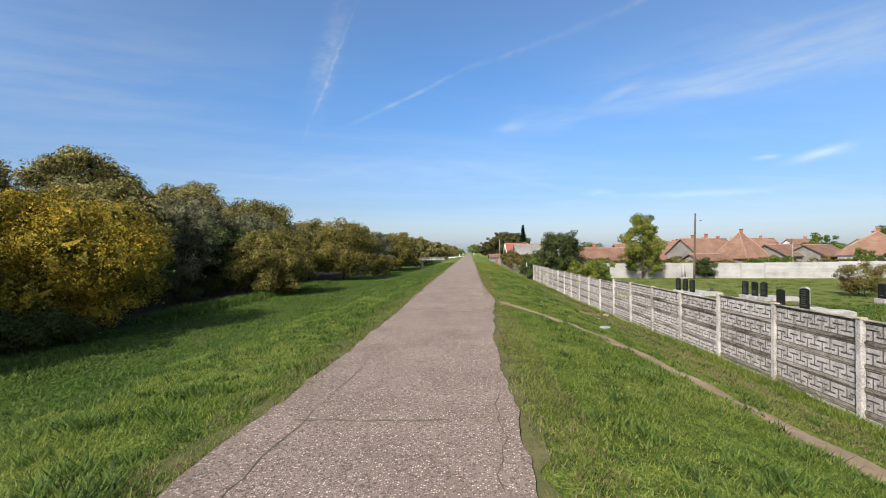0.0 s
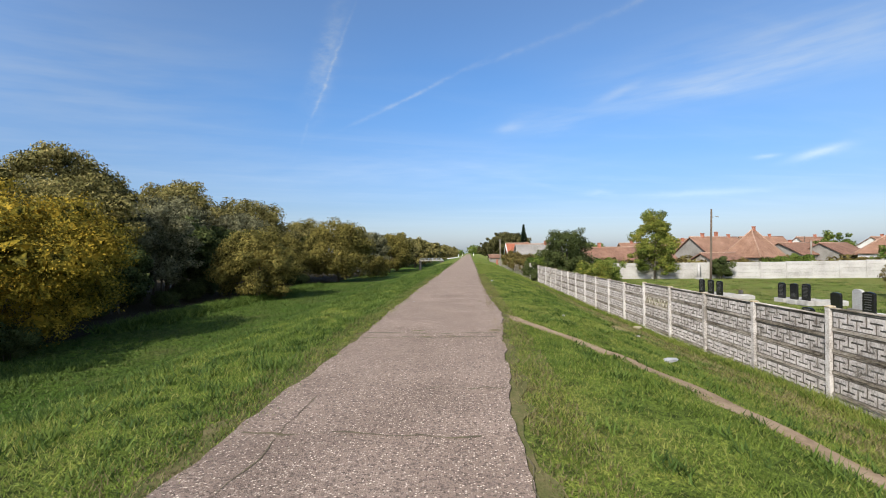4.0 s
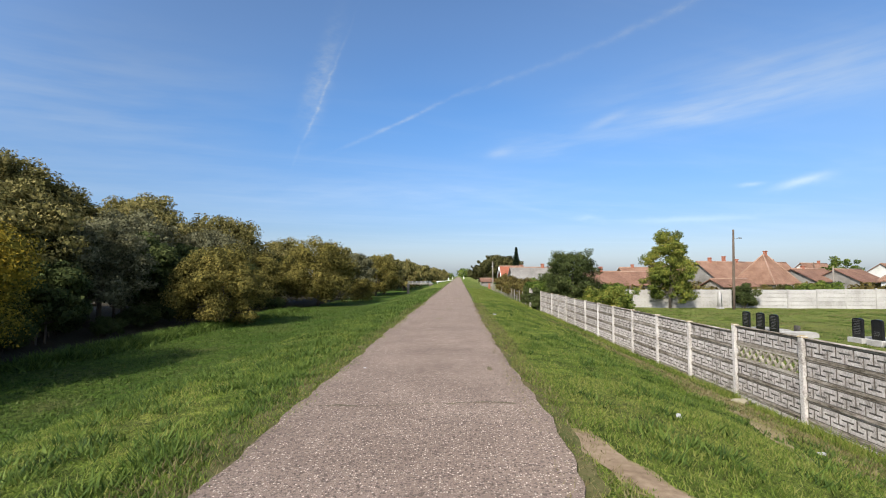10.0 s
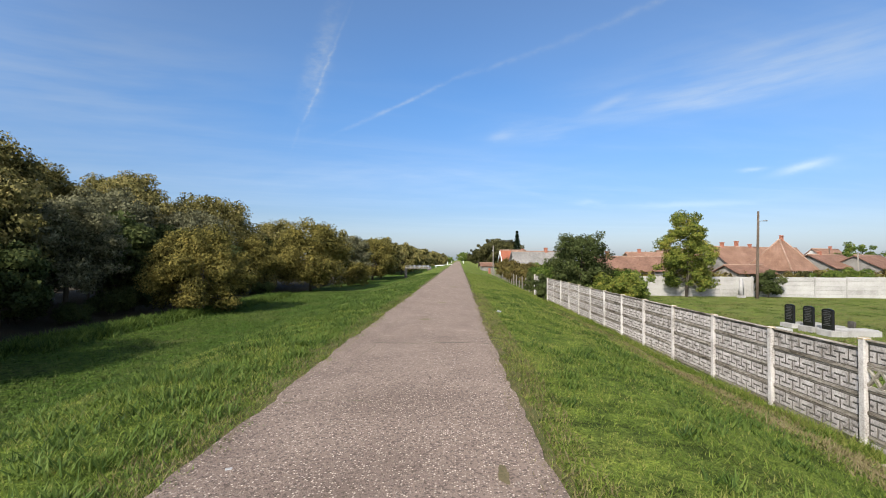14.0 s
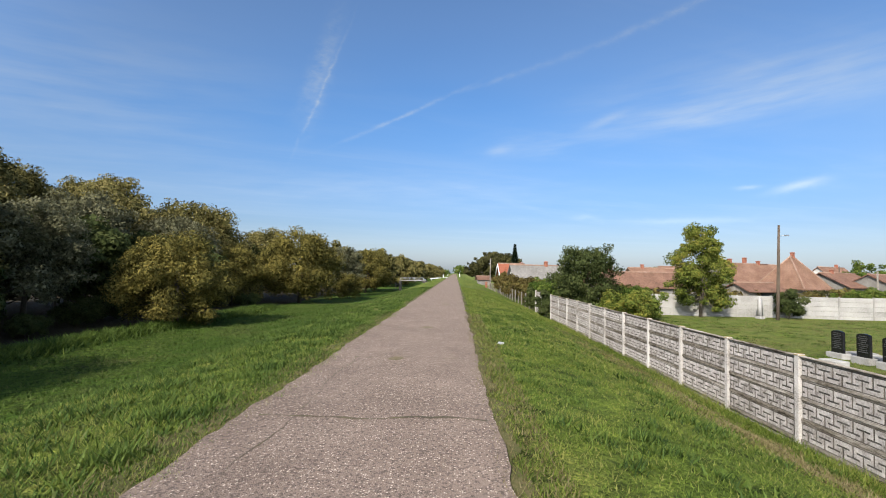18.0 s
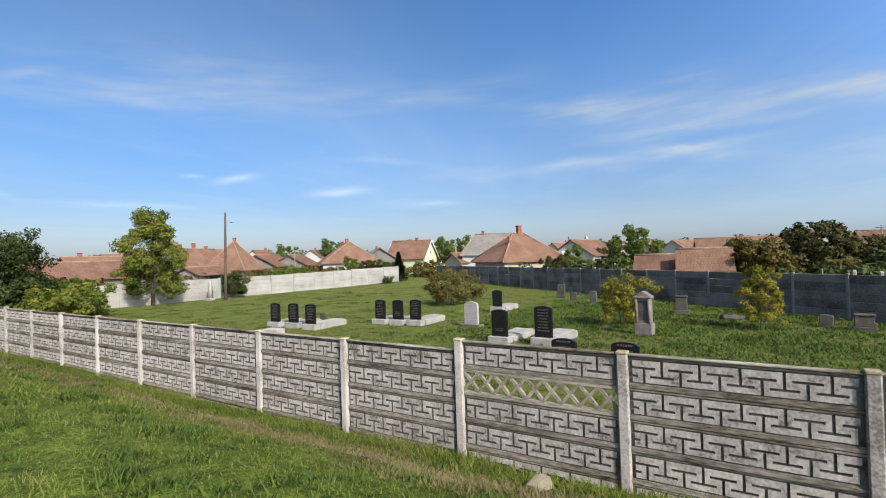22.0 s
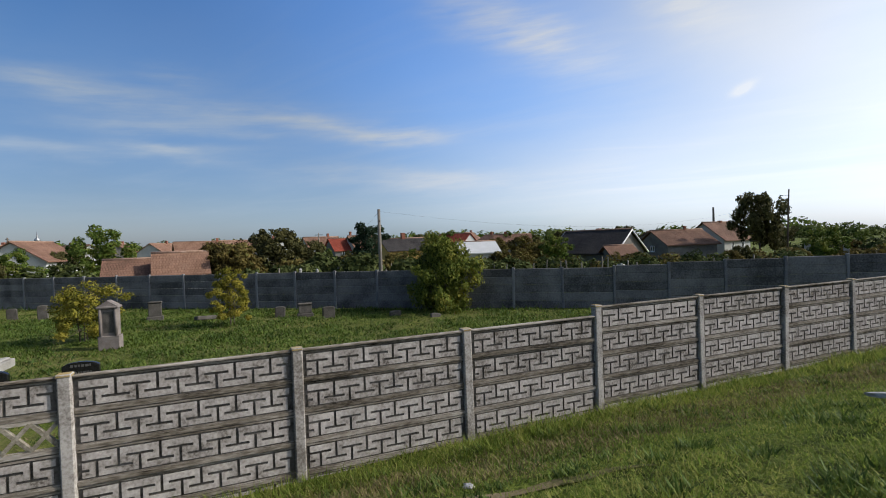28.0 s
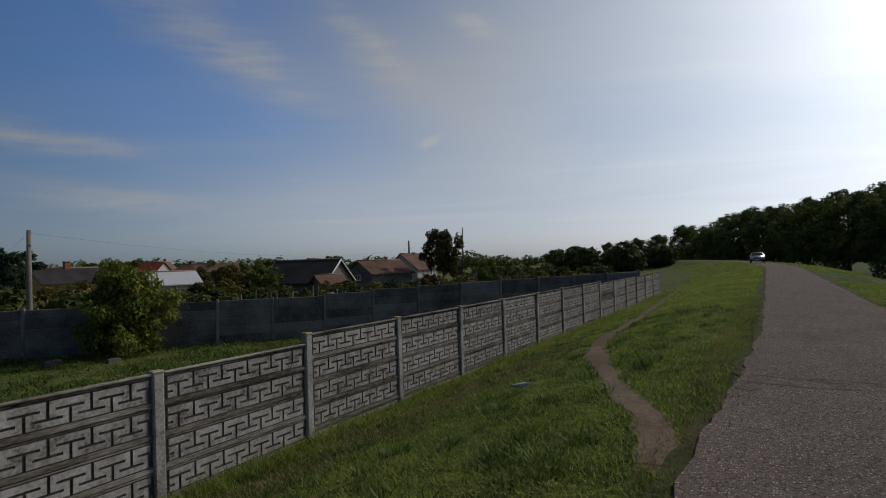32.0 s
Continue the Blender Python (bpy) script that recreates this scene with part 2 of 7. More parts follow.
sun_data = bpy.data.lights.new("sun", "SUN")
sun_data.energy, sun_data.angle, sun_data.color = 4.9, radians(0.6), (1.0, 0.93, 0.83)
sun = new("sun", sun_data)
sun_way = Vector((math.sin(radians(SUN_AZ)) * math.cos(radians(SUN_EL)), math.cos(radians(SUN_AZ)) * math.cos(radians(SUN_EL)), math.sin(radians(SUN_EL))))
sun.matrix_world = look(sun_way * 100, (0, 0, 0))


# ---- materials ----
def material(name, tones, rough=0.8, scale=3.0, fine=40.0, bump=0.3, bump_scale=60.0, metallic=0.0, island=False, objrand=0.0, translucent=0.0, stretch=(1, 1, 1), specular=0.3, depth=0.02):
    """Tones: two to four colours through which two scales of noise wander."""
    m = bpy.data.materials.new(name)
    m.use_nodes = True
    n, l = m.node_tree.nodes, m.node_tree.links
    b = n["Principled BSDF"]
    b.inputs["Roughness"].default_value = rough
    b.inputs["Metallic"].default_value = metallic
    b.inputs["Specular IOR Level"].default_value = specular
    b.inputs["Diffuse Roughness"].default_value = 0.36 if rough >= 0.85 else 0.0
    mp = n.new("ShaderNodeMapping")
    mp.inputs["Scale"].default_value = stretch
    geo = n.new("ShaderNodeNewGeometry")
    l.new(geo.outputs["Position"], mp.inputs["Vector"])
    big, small = n.new("ShaderNodeTexNoise"), n.new("ShaderNodeTexNoise")
    big.inputs["Scale"].default_value, big.inputs["Detail"].default_value = scale, 4
    small.inputs["Scale"].default_value, small.inputs["Detail"].default_value = fine, 3
    for t in (big, small):
        l.new(mp.outputs[0], t.inputs["Vector"])
    add = n.new("ShaderNodeMath")
    add.operation = "MULTIPLY_ADD"
    l.new(small.outputs["Fac"], add.inputs[0])
    add.inputs[1].default_value = 0.7
    half = n.new("ShaderNodeMath")
    half.operation = "MULTIPLY_ADD"
    l.new(big.outputs["Fac"], half.inputs[0])
    half.inputs[1].default_value, half.inputs[2].default_value = 0.9, -0.3
    l.new(half.outputs[0], add.inputs[2])
    value = add.outputs[0]
    if island or objrand:
        r = n.new("ShaderNodeMath")
        r.operation = "MULTIPLY_ADD"
        if island:
            l.new(geo.outputs["Random Per Island"], r.inputs[0])
        else:
            info = n.new("ShaderNodeObjectInfo")
            l.new(info.outputs["Random"], r.inputs[0])
        amount = (island if isinstance(island, float) else 0.6) if island else objrand
        r.inputs[1].default_value = amount
        sh = n.new("ShaderNodeMath")
        sh.operation = "ADD"
        l.new(value, sh.inputs[0])
        sh.inputs[1].default_value = -amount / 2
        l.new(sh.outputs[0], r.inputs[2])
        value = r.outputs[0]
    ramp = n.new("ShaderNodeValToRGB")
    cr = ramp.color_ramp
    while len(cr.elements) < len(tones):
        cr.elements.new(0.5)
    for i, c in enumerate(tones):
        cr.elements[i].position = 0.22 + 0.56 * i / max(1, len(tones) - 1)
        cr.elements[i].color = (*c, 1)
    l.new(value, ramp.inputs[0])
    l.new(ramp.outputs[0], b.inputs["Base Color"])
    if bump:
        bn, bp = n.new("ShaderNodeTexNoise"), n.new("ShaderNodeBump")
        bn.inputs["Scale"].default_value, bn.inputs["Detail"].default_value = bump_scale, 4
        l.new(mp.outputs[0], bn.inputs["Vector"])
        bp.inputs["Strength"].default_value, bp.inputs["Distance"].default_value = bump, depth
        l.new(bn.outputs["Fac"], bp.inputs["Height"])
        l.new(bp.outputs[0], b.inputs["Normal"])
    if translucent:
        tr, mx = n.new("ShaderNodeBsdfTranslucent"), n.new("ShaderNodeMixShader")
        l.new(ramp.outputs[0], tr.inputs["Color"])
        mx.inputs[0].default_value = translucent
        out = n["Material Output"]
        l.new(b.outputs[0], mx.inputs[1])
        l.new(tr.outputs[0], mx.inputs[2])
        l.new(mx.outputs[0], out.inputs["Surface"])
    return m


def meadow():
    """Grassland: wide patches of green and straw, tufts, and fine blades, each with its own relief."""
    m = bpy.data.materials.new("grass_ground")
    m.use_nodes = True
    n, l = m.node_tree.nodes, m.node_tree.links
    b = n["Principled BSDF"]
    b.inputs["Roughness"].default_value = 0.95
    b.inputs["Specular IOR Level"].default_value = 0.08
    b.inputs["Diffuse Roughness"].default_value = 0.35
    geo = n.new("ShaderNodeNewGeometry")

    def nz(scale, detail, rough=0.6):
        t = n.new("ShaderNodeTexNoise")
        t.inputs["Scale"].default_value, t.inputs["Detail"].default_value, t.inputs["Roughness"].default_value = scale, detail, rough
        l.new(geo.outputs["Position"], t.inputs["Vector"])
        return t.outputs["Fac"]

    def ramp(fac, stops):
        r = n.new("ShaderNodeValToRGB")
        while len(r.color_ramp.elements) < len(stops):
            r.color_ramp.elements.new(0.5)
        for e, (p, c) in zip(r.color_ramp.elements, stops):
            e.position, e.color = p, (*c, 1)
        l.new(fac, r.inputs[0])
        return r.outputs[0]

    patch = ramp(nz(0.16, 5, 0.65), [(0.34, (0.090, 0.132, 0.023)), (0.50, (0.120, 0.152, 0.031)), (0.62, (0.144, 0.150, 0.042)), (0.74, (0.178, 0.152, 0.066))])
    tuft = ramp(nz(2.6, 6, 0.7), [(0.34, (0.30, 0.34, 0.32)), (0.50, (0.95, 1.0, 0.9)), (0.66, (1.60, 1.55, 1.3))])
    fine = ramp(nz(24.0, 4, 0.7), [(0.34, (0.36, 0.40, 0.36)), (0.52, (1.0, 1.0, 1.0)), (0.68, (1.7, 1.62, 1.5))])
    col = patch
    for extra in (tuft, fine):
        mx = n.new("ShaderNodeMix")
        mx.data_type, mx.blend_type = "RGBA", "MULTIPLY"
        mx.inputs["Factor"].default_value = 1.0
        l.new(col, mx.inputs["A"])
        l.new(extra, mx.inputs["B"])
        col = mx.outputs["Result"]
    # Deeper, darker green on the low meadow.
    spw = n.new("ShaderNodeSeparateXYZ")
    l.new(geo.outputs["Position"], spw.inputs[0])
    west = n.new("ShaderNodeMapRange")
    west.inputs["From Min"].default_value, west.inputs["From Max"].default_value = -8.0, -14.0
    l.new(spw.outputs[0], west.inputs["Value"])
    low_tint = n.new("ShaderNodeMix")
    low_tint.data_type, low_tint.blend_type = "RGBA", "MULTIPLY"
    l.new(west.outputs[0], low_tint.inputs["Factor"])
    l.new(col, low_tint.inputs["A"])
    low_tint.inputs["B"].default_value = (0.52, 0.66, 0.56, 1)
    col = low_tint.outputs["Result"]
    # Drier turf east of the lane's fence.
    spx = n.new("ShaderNodeSeparateXYZ")
    l.new(geo.outputs["Position"], spx.inputs[0])
    east = n.new("ShaderNodeMapRange")
    east.inputs["From Min"].default_value, east.inputs["From Max"].default_value = 7.4, 8.6
    l.new(spx.outputs[0], east.inputs["Value"])
    spot = n.new("ShaderNodeMapRange")
    spot.inputs["From Min"].default_value, spot.inputs["From Max"].default_value = 0.38, 0.66
    l.new(nz(0.55, 6, 0.7), spot.inputs["Value"])
    dry = n.new("ShaderNodeMath")
    dry.operation = "MULTIPLY"
    l.new(east.outputs[0], dry.inputs[0])
    l.new(spot.outputs[0], dry.inputs[1])
    turf = n.new("ShaderNodeMix")
    turf.data_type = "RGBA"
    l.new(dry.outputs[0], turf.inputs["Factor"])
    l.new(col, turf.inputs["A"])
    l.new(ramp(nz(7.0, 6, 0.75), [(0.34, (0.080, 0.104, 0.024)), (0.50, (0.135, 0.152, 0.042)), (0.66, (0.225, 0.200, 0.090))]), turf.inputs["B"])
    col = turf.outputs["Result"]
    # Leaf litter on the wood's floor, coloured darker to carry its deep shade.
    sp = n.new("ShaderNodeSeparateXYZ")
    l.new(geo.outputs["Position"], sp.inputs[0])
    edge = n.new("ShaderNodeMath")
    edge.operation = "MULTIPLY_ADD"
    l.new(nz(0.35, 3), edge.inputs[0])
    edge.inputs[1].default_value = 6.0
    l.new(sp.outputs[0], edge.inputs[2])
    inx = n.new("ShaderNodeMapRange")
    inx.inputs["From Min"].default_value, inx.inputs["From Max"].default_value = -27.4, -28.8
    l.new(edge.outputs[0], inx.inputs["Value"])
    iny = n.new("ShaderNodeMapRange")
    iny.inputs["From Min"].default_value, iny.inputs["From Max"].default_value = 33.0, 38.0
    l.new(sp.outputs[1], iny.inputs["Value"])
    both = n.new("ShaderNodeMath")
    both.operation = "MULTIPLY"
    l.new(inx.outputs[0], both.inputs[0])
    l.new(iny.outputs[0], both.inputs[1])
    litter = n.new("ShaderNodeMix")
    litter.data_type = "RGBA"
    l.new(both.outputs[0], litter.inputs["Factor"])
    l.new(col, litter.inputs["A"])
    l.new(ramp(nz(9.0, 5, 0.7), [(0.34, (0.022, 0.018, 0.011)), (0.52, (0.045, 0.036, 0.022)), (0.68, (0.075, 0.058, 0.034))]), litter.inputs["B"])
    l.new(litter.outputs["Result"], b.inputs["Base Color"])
    add = n.new("ShaderNodeMath")
    add.operation = "MULTIPLY_ADD"
    l.new(nz(3.2, 6, 0.75), add.inputs[0])
    add.inputs[1].default_value = 3.0
    l.new(nz(26.0, 3), add.inputs[2])
    bp = n.new("ShaderNodeBump")
    bp.inputs["Strength"].default_value, bp.inputs["Distance"].default_value = 0.9, 0.07
    l.new(add.outputs[0], bp.inputs["Height"])
    l.new(bp.outputs[0], b.inputs["Normal"])
    return m


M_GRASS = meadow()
M_BLADE = material("grass_blade", [(0.096, 0.138, 0.022), (0.158, 0.224, 0.034), (0.226, 0.288, 0.050), (0.316, 0.312, 0.088)], 0.7, 0.3, 2.0, 0, island=0.75, translucent=0.58, specular=0.2)
M_DRY = material("dry_grass_blade", [(0.115, 0.094, 0.040), (0.173, 0.144, 0.065), (0.216, 0.180, 0.094)], 0.8, 0.5, 3.0, 0, island=True, translucent=0.25, specular=0.1)
M_WEED = material("weed_leaf", [(0.036, 0.066, 0.012), (0.082, 0.132, 0.022), (0.140, 0.190, 0.036)], 0.65, 0.5, 3.0, 0, island=True, translucent=0.35, specular=0.2)
M_TRAIL = material("worn_dry_turf", [(0.085, 0.098, 0.030), (0.150, 0.128, 0.058), (0.215, 0.170, 0.098), (0.255, 0.205, 0.130)], 0.95, 1.1, 16.0, 0.6, 45.0, specular=0.05)
M_PATCH = material("patched_asphalt", [(0.135, 0.108, 0.098), (0.178, 0.143, 0.130), (0.222, 0.184, 0.168)], 0.9, 1.6, 60.0, 0.7, 80.0, specular=0.15)
M_MEADOW = material("meadow_grass_blade", [(0.040, 0.068, 0.012), (0.060, 0.102, 0.017), (0.084, 0.128, 0.025), (0.116, 0.132, 0.042)], 0.75, 0.25, 2.0, 0, island=True, translucent=0.3, specular=0.15)
M_TURF = material("burial_ground_grass_blade", [(0.066, 0.094, 0.018), (0.112, 0.144, 0.030), (0.172, 0.190, 0.050), (0.250, 0.215, 0.095)], 0.75, 0.35, 2.5, 0, island=True, translucent=0.3, specular=0.15)
M_DIRT = material("trodden_earth", [(0.140, 0.100, 0.066), (0.215, 0.158, 0.106), (0.285, 0.220, 0.156)], 0.95, 1.2, 14.0, 0.6, 40.0, specular=0.05)
M_EDGE = material("bare_verge", [(0.052, 0.066, 0.020), (0.088, 0.086, 0.034), (0.140, 0.112, 0.060)], 0.95, 1.5, 18.0, 0.7, 45.0, specular=0.05)
M_CRACK = material("weedy_crack", [(0.055, 0.046, 0.032), (0.100, 0.082, 0.050), (0.120, 0.108, 0.050)], 0.95, 4.0, 30.0, 0.5, 80.0)
M_MOSS = material("moss_patch", [(0.075, 0.068, 0.030), (0.125, 0.100, 0.050), (0.18, 0.14, 0.085)], 0.95, 4.0, 40.0, 0.6, 90.0)
M_CONC = material("weathered_concrete", [(0.110, 0.094, 0.078), (0.290, 0.262, 0.238), (0.410, 0.374, 0.345), (0.530, 0.490, 0.455)], 0.9, 4.5, 24.0, 0.45, 90.0, objrand=0.12, specular=0.15)
M_LEDGE = material("lichened_concrete", [(0.036, 0.029, 0.021), (0.150, 0.127, 0.098), (0.275, 0.242, 0.202), (0.410, 0.372, 0.325)], 0.95, 3.0, 22.0, 0.5, 90.0, objrand=0.2, stretch=(1, 0.35, 2), specular=0.1)
# Recesses of the key pattern: concrete coloured darker to deepen their shade.
M_GROOVE = material("shaded_groove_concrete", [(0.066, 0.056, 0.046), (0.135, 0.120, 0.104), (0.215, 0.195, 0.172)], 0.95, 2.5, 26.0, 0.4, 100.0, specular=0.1)
M_POST = material("pale_concrete", [(0.170, 0.150, 0.130), (0.390, 0.362, 0.332), (0.520, 0.490, 0.455)], 0.88, 2.2, 30.0, 0.35, 110.0, objrand=0.25, specular=0.15)
M_LATTICE = material("lichened_lattice", [(0.105, 0.090, 0.064), (0.250, 0.222, 0.172), (0.400, 0.364, 0.305)], 0.95, 5.0, 30.0, 0.5, 90.0, specular=0.1)
M_RUST = material("orange_lichen", [(0.20, 0.13, 0.05), (0.33, 0.24, 0.10), (0.38, 0.33, 0.24)], 0.95, 6.0, 40.0, 0.5, 100.0)
M_DARKC = material("dark_concrete", [(0.062, 0.060, 0.058), (0.146, 0.142, 0.138), (0.228, 0.222, 0.212)], 0.92, 0.9, 14.0, 0.35, 60.0, objrand=0.3, specular=0.12)
M_DARKP = material("grey_concrete_post", [(0.128, 0.128, 0.135), (0.195, 0.195, 0.199), (0.247, 0.247, 0.247)], 0.92, 1.5, 20.0, 0.3, 80.0, objrand=0.25, specular=0.12)
M_WHITEC = material("whitewashed_concrete", [(0.240, 0.228, 0.208), (0.335, 0.322, 0.298), (0.395, 0.378, 0.352)], 0.9, 0.8, 10.0, 0.2, 40.0, objrand=0.25, specular=0.12)
M_GRANITE = material("black_granite", [(0.006, 0.006, 0.007), (0.011, 0.011, 0.012), (0.018, 0.018, 0.019)], 0.22, 6.0, 160.0, 0, specular=0.5)
M_TERRAZZO = material("grave_concrete", [(0.200, 0.190, 0.172), (0.295, 0.284, 0.262), (0.365, 0.352, 0.328)], 0.85, 2.5, 40.0, 0.3, 90.0, objrand=0.2)
M_MARBLE = material("white_marble", [(0.27, 0.255, 0.24), (0.35, 0.335, 0.32), (0.41, 0.395, 0.38)], 0.5, 2.0, 20.0, 0.1, 60.0)
M_OLDSTONE = material("old_tombstone", [(0.046, 0.042, 0.036), (0.088, 0.080, 0.070), (0.140, 0.126, 0.112)], 0.93, 3.5, 30.0, 0.6, 60.0, objrand=0.35)
M_PINKST = material("pinkish_sandstone", [(0.115, 0.098, 0.088), (0.182, 0.156, 0.141), (0.240, 0.208, 0.190)], 0.9, 3.0, 28.0, 0.4, 70.0)
M_LETTER = material("engraved_letters", [(0.055, 0.053, 0.049), (0.09, 0.088, 0.08)], 0.7, 8.0, 60.0, 0)
M_LETTERG = material("grey_letters", [(0.34, 0.34, 0.33), (0.44, 0.44, 0.43)], 0.7, 8.0, 60.0, 0)
M_BARK = material("bark", [(0.045, 0.036, 0.026), (0.085, 0.070, 0.052), (0.13, 0.11, 0.085)], 0.95, 3.0, 18.0, 0.7, 14.0, stretch=(1, 1, 0.25), depth=0.05)
M_WOODPOLE = material("tarred_pole_wood", [(0.055, 0.040, 0.030), (0.10, 0.075, 0.055), (0.15, 0.115, 0.085)], 0.9, 1.5, 20.0, 0.3, 40.0, stretch=(1, 1, 0.15))
M_GREYWOOD = material("grey_weathered_wood", [(0.13, 0.115, 0.095), (0.22, 0.195, 0.165), (0.31, 0.28, 0.24)], 0.92, 2.0, 20.0, 0.4, 40.0, stretch=(1, 1, 0.2))
M_METAL = material("galvanised_steel", [(0.30, 0.31, 0.32), (0.42, 0.43, 0.44)], 0.45, 4.0, 30.0, 0, metallic=0.8)
M_DARKMETAL = material("dark_iron", [(0.03, 0.03, 0.032), (0.055, 0.055, 0.058)], 0.6, 4.0, 30.0, 0, metallic=0.5)
M_BRICK = material("red_brick", [(0.17, 0.065, 0.040), (0.27, 0.105, 0.065), (0.34, 0.15, 0.10)], 0.92, 3.0, 18.0, 0.4, 40.0)
M_RED = material("red_paint", [(0.30, 0.020, 0.022), (0.40, 0.035, 0.035)], 0.6, 1.0, 8.0, 0)
M_WHITEP = material("white_paint", [(0.66, 0.66, 0.65), (0.78, 0.78, 0.77)], 0.6, 1.0, 9.0, 0)
M_GLASS = material("window_glass", [(0.012, 0.014, 0.017), (0.022, 0.025, 0.030)], 0.08, 1.0, 4.0, 0, specular=0.6)
M_TYRE = material("tyre_rubber", [(0.012, 0.012, 0.012), (0.025, 0.025, 0.025)], 0.85, 4.0, 30.0, 0)
M_CARPAINT = material("silver_car_paint", [(0.30, 0.31, 0.33), (0.36, 0.37, 0.39)], 0.3, 1.0, 5.0, 0, metallic=0.6)
M_HEADLAMP = material("headlamp_glass", [(0.60, 0.62, 0.64), (0.75, 0.76, 0.77)], 0.1, 2.0, 9.0, 0, specular=0.6)
M_PLASTIC = material("litter_plastic", [(0.28, 0.275, 0.265), (0.40, 0.395, 0.385)], 0.4, 20.0, 90.0, 0.3, 60.0)
M_ASH = material("pale_stone", [(0.20, 0.172, 0.118), (0.29, 0.252, 0.180)], 0.9, 6.0, 40.0, 0.4, 60.0)


def leaf_material(name, tones):
    return material(name, [tuple(v * (0.98 if i else 0.50) for v in t) for i, t in enumerate(tones)], 0.7, 0.30, 1.3, 0, island=0.40, translucent=0.26, specular=0.06)


L_WILLOW = leaf_material("willow_leaves", [(0.050, 0.050, 0.016), (0.122, 0.112, 0.036), (0.210, 0.182, 0.064), (0.300, 0.248, 0.096)])
L_GREYW = leaf_material("silver_willow_leaves", [(0.075, 0.076, 0.038), (0.150, 0.146, 0.078), (0.225, 0.214, 0.126)])
L_OLIVE = leaf_material("olive_leaves", [(0.046, 0.046, 0.013), (0.114, 0.102, 0.028), (0.192, 0.162, 0.042), (0.265, 0.212, 0.056)])
L_YELLOW = leaf_material("autumn_yellow_leaves", [(0.056, 0.060, 0.012), (0.150, 0.128, 0.020), (0.300, 0.215, 0.026), (0.430, 0.285, 0.034)])
L_DARK = leaf_material("dark_green_leaves", [(0.032, 0.046, 0.016), (0.064, 0.082, 0.026), (0.105, 0.118, 0.040)])
L_GREEN = leaf_material("garden_green_leaves", [(0.032, 0.058, 0.012), (0.070, 0.115, 0.020), (0.125, 0.165, 0.032), (0.185, 0.195, 0.045)])
L_WALNUT = leaf_material("walnut_leaves", [(0.040, 0.062, 0.012), (0.090, 0.120, 0.022), (0.165, 0.182, 0.034), (0.270, 0.245, 0.048)])
L_SPARSE = leaf_material("yellowing_shrub_leaves", [(0.060, 0.072, 0.012), (0.140, 0.140, 0.022), (0.240, 0.215, 0.032), (0.330, 0.270, 0.045)])
L_WOODS = leaf_material("poplar_leaves", [(0.060, 0.080, 0.022), (0.110, 0.140, 0.040), (0.175, 0.205, 0.065)])
L_DUSK = leaf_material("dusky_leaves", [(0.034, 0.036, 0.014), (0.078, 0.076, 0.028), (0.128, 0.116, 0.044)])
L_CONIFER = leaf_material("conifer_needles", [(0.012, 0.026, 0.014), (0.026, 0.046, 0.024), (0.042, 0.066, 0.034)])
L_BROWN = leaf_material("bronzed_leaves", [(0.055, 0.044, 0.016), (0.110, 0.085, 0.028), (0.160, 0.125, 0.038), (0.150, 0.150, 0.045)])


def asphalt():
    m = material("worn_asphalt", [(0.156, 0.117, 0.095), (0.205, 0.155, 0.128), (0.252, 0.194, 0.160)], 0.95, 0.9, 48.0, 0.9, 70.0, specular=0.05)
    n, l = m.node_tree.nodes, m.node_tree.links
    b = n["Principled BSDF"]
    ramp = next(x for x in n if x.type == "VALTORGB")
    geo = next(x for x in n if x.type == "NEW_GEOMETRY")
    stones = n.new("ShaderNodeTexVoronoi")
    stones.inputs["Scale"].default_value = 52.0
    l.new(geo.outputs["Position"], stones.inputs["Vector"])
    sep = n.new("ShaderNodeSeparateColor")
    l.new(stones.outputs["Color"], sep.inputs[0])
    pick = n.new("ShaderNodeMapRange")
    pick.inputs["From Min"].default_value, pick.inputs["From Max"].default_value = 0.60, 0.90
    l.new(sep.outputs[0], pick.inputs["Value"])
    near = n.new("ShaderNodeMapRange")
    near.inputs["From Min"].default_value, near.inputs["From Max"].default_value = 0.50, 0.25
    l.new(stones.outputs["Distance"], near.inputs["Value"])
    fac = n.new("ShaderNodeMath")
    fac.operation = "MULTIPLY"
    l.new(pick.outputs[0], fac.inputs[0])
    l.new(near.outputs[0], fac.inputs[1])
    mix = n.new("ShaderNodeMix")
    mix.data_type = "RGBA"
    l.new(fac.outputs[0], mix.inputs["Factor"])
    l.new(ramp.outputs[0], mix.inputs["A"])
    mix.inputs["B"].default_value = (0.60, 0.51, 0.42, 1)
    dark = n.new("ShaderNodeMapRange")
    dark.inputs["From Min"].default_value, dark.inputs["From Max"].default_value = 0.36, 0.08
    dark.inputs["To Max"].default_value = 0.8
    l.new(sep.outputs[1], dark.inputs["Value"])
    mix2 = n.new("ShaderNodeMix")
    mix2.data_type = "RGBA"
    l.new(dark.outputs[0], mix2.inputs["Factor"])
    l.new(mix.outputs["Result"], mix2.inputs["A"])
    mix2.inputs["B"].default_value = (0.088, 0.070, 0.058, 1)
    l.new(mix2.outputs["Result"], b.inputs["Base Color"])
    return m


M_ASPHALT = asphalt()


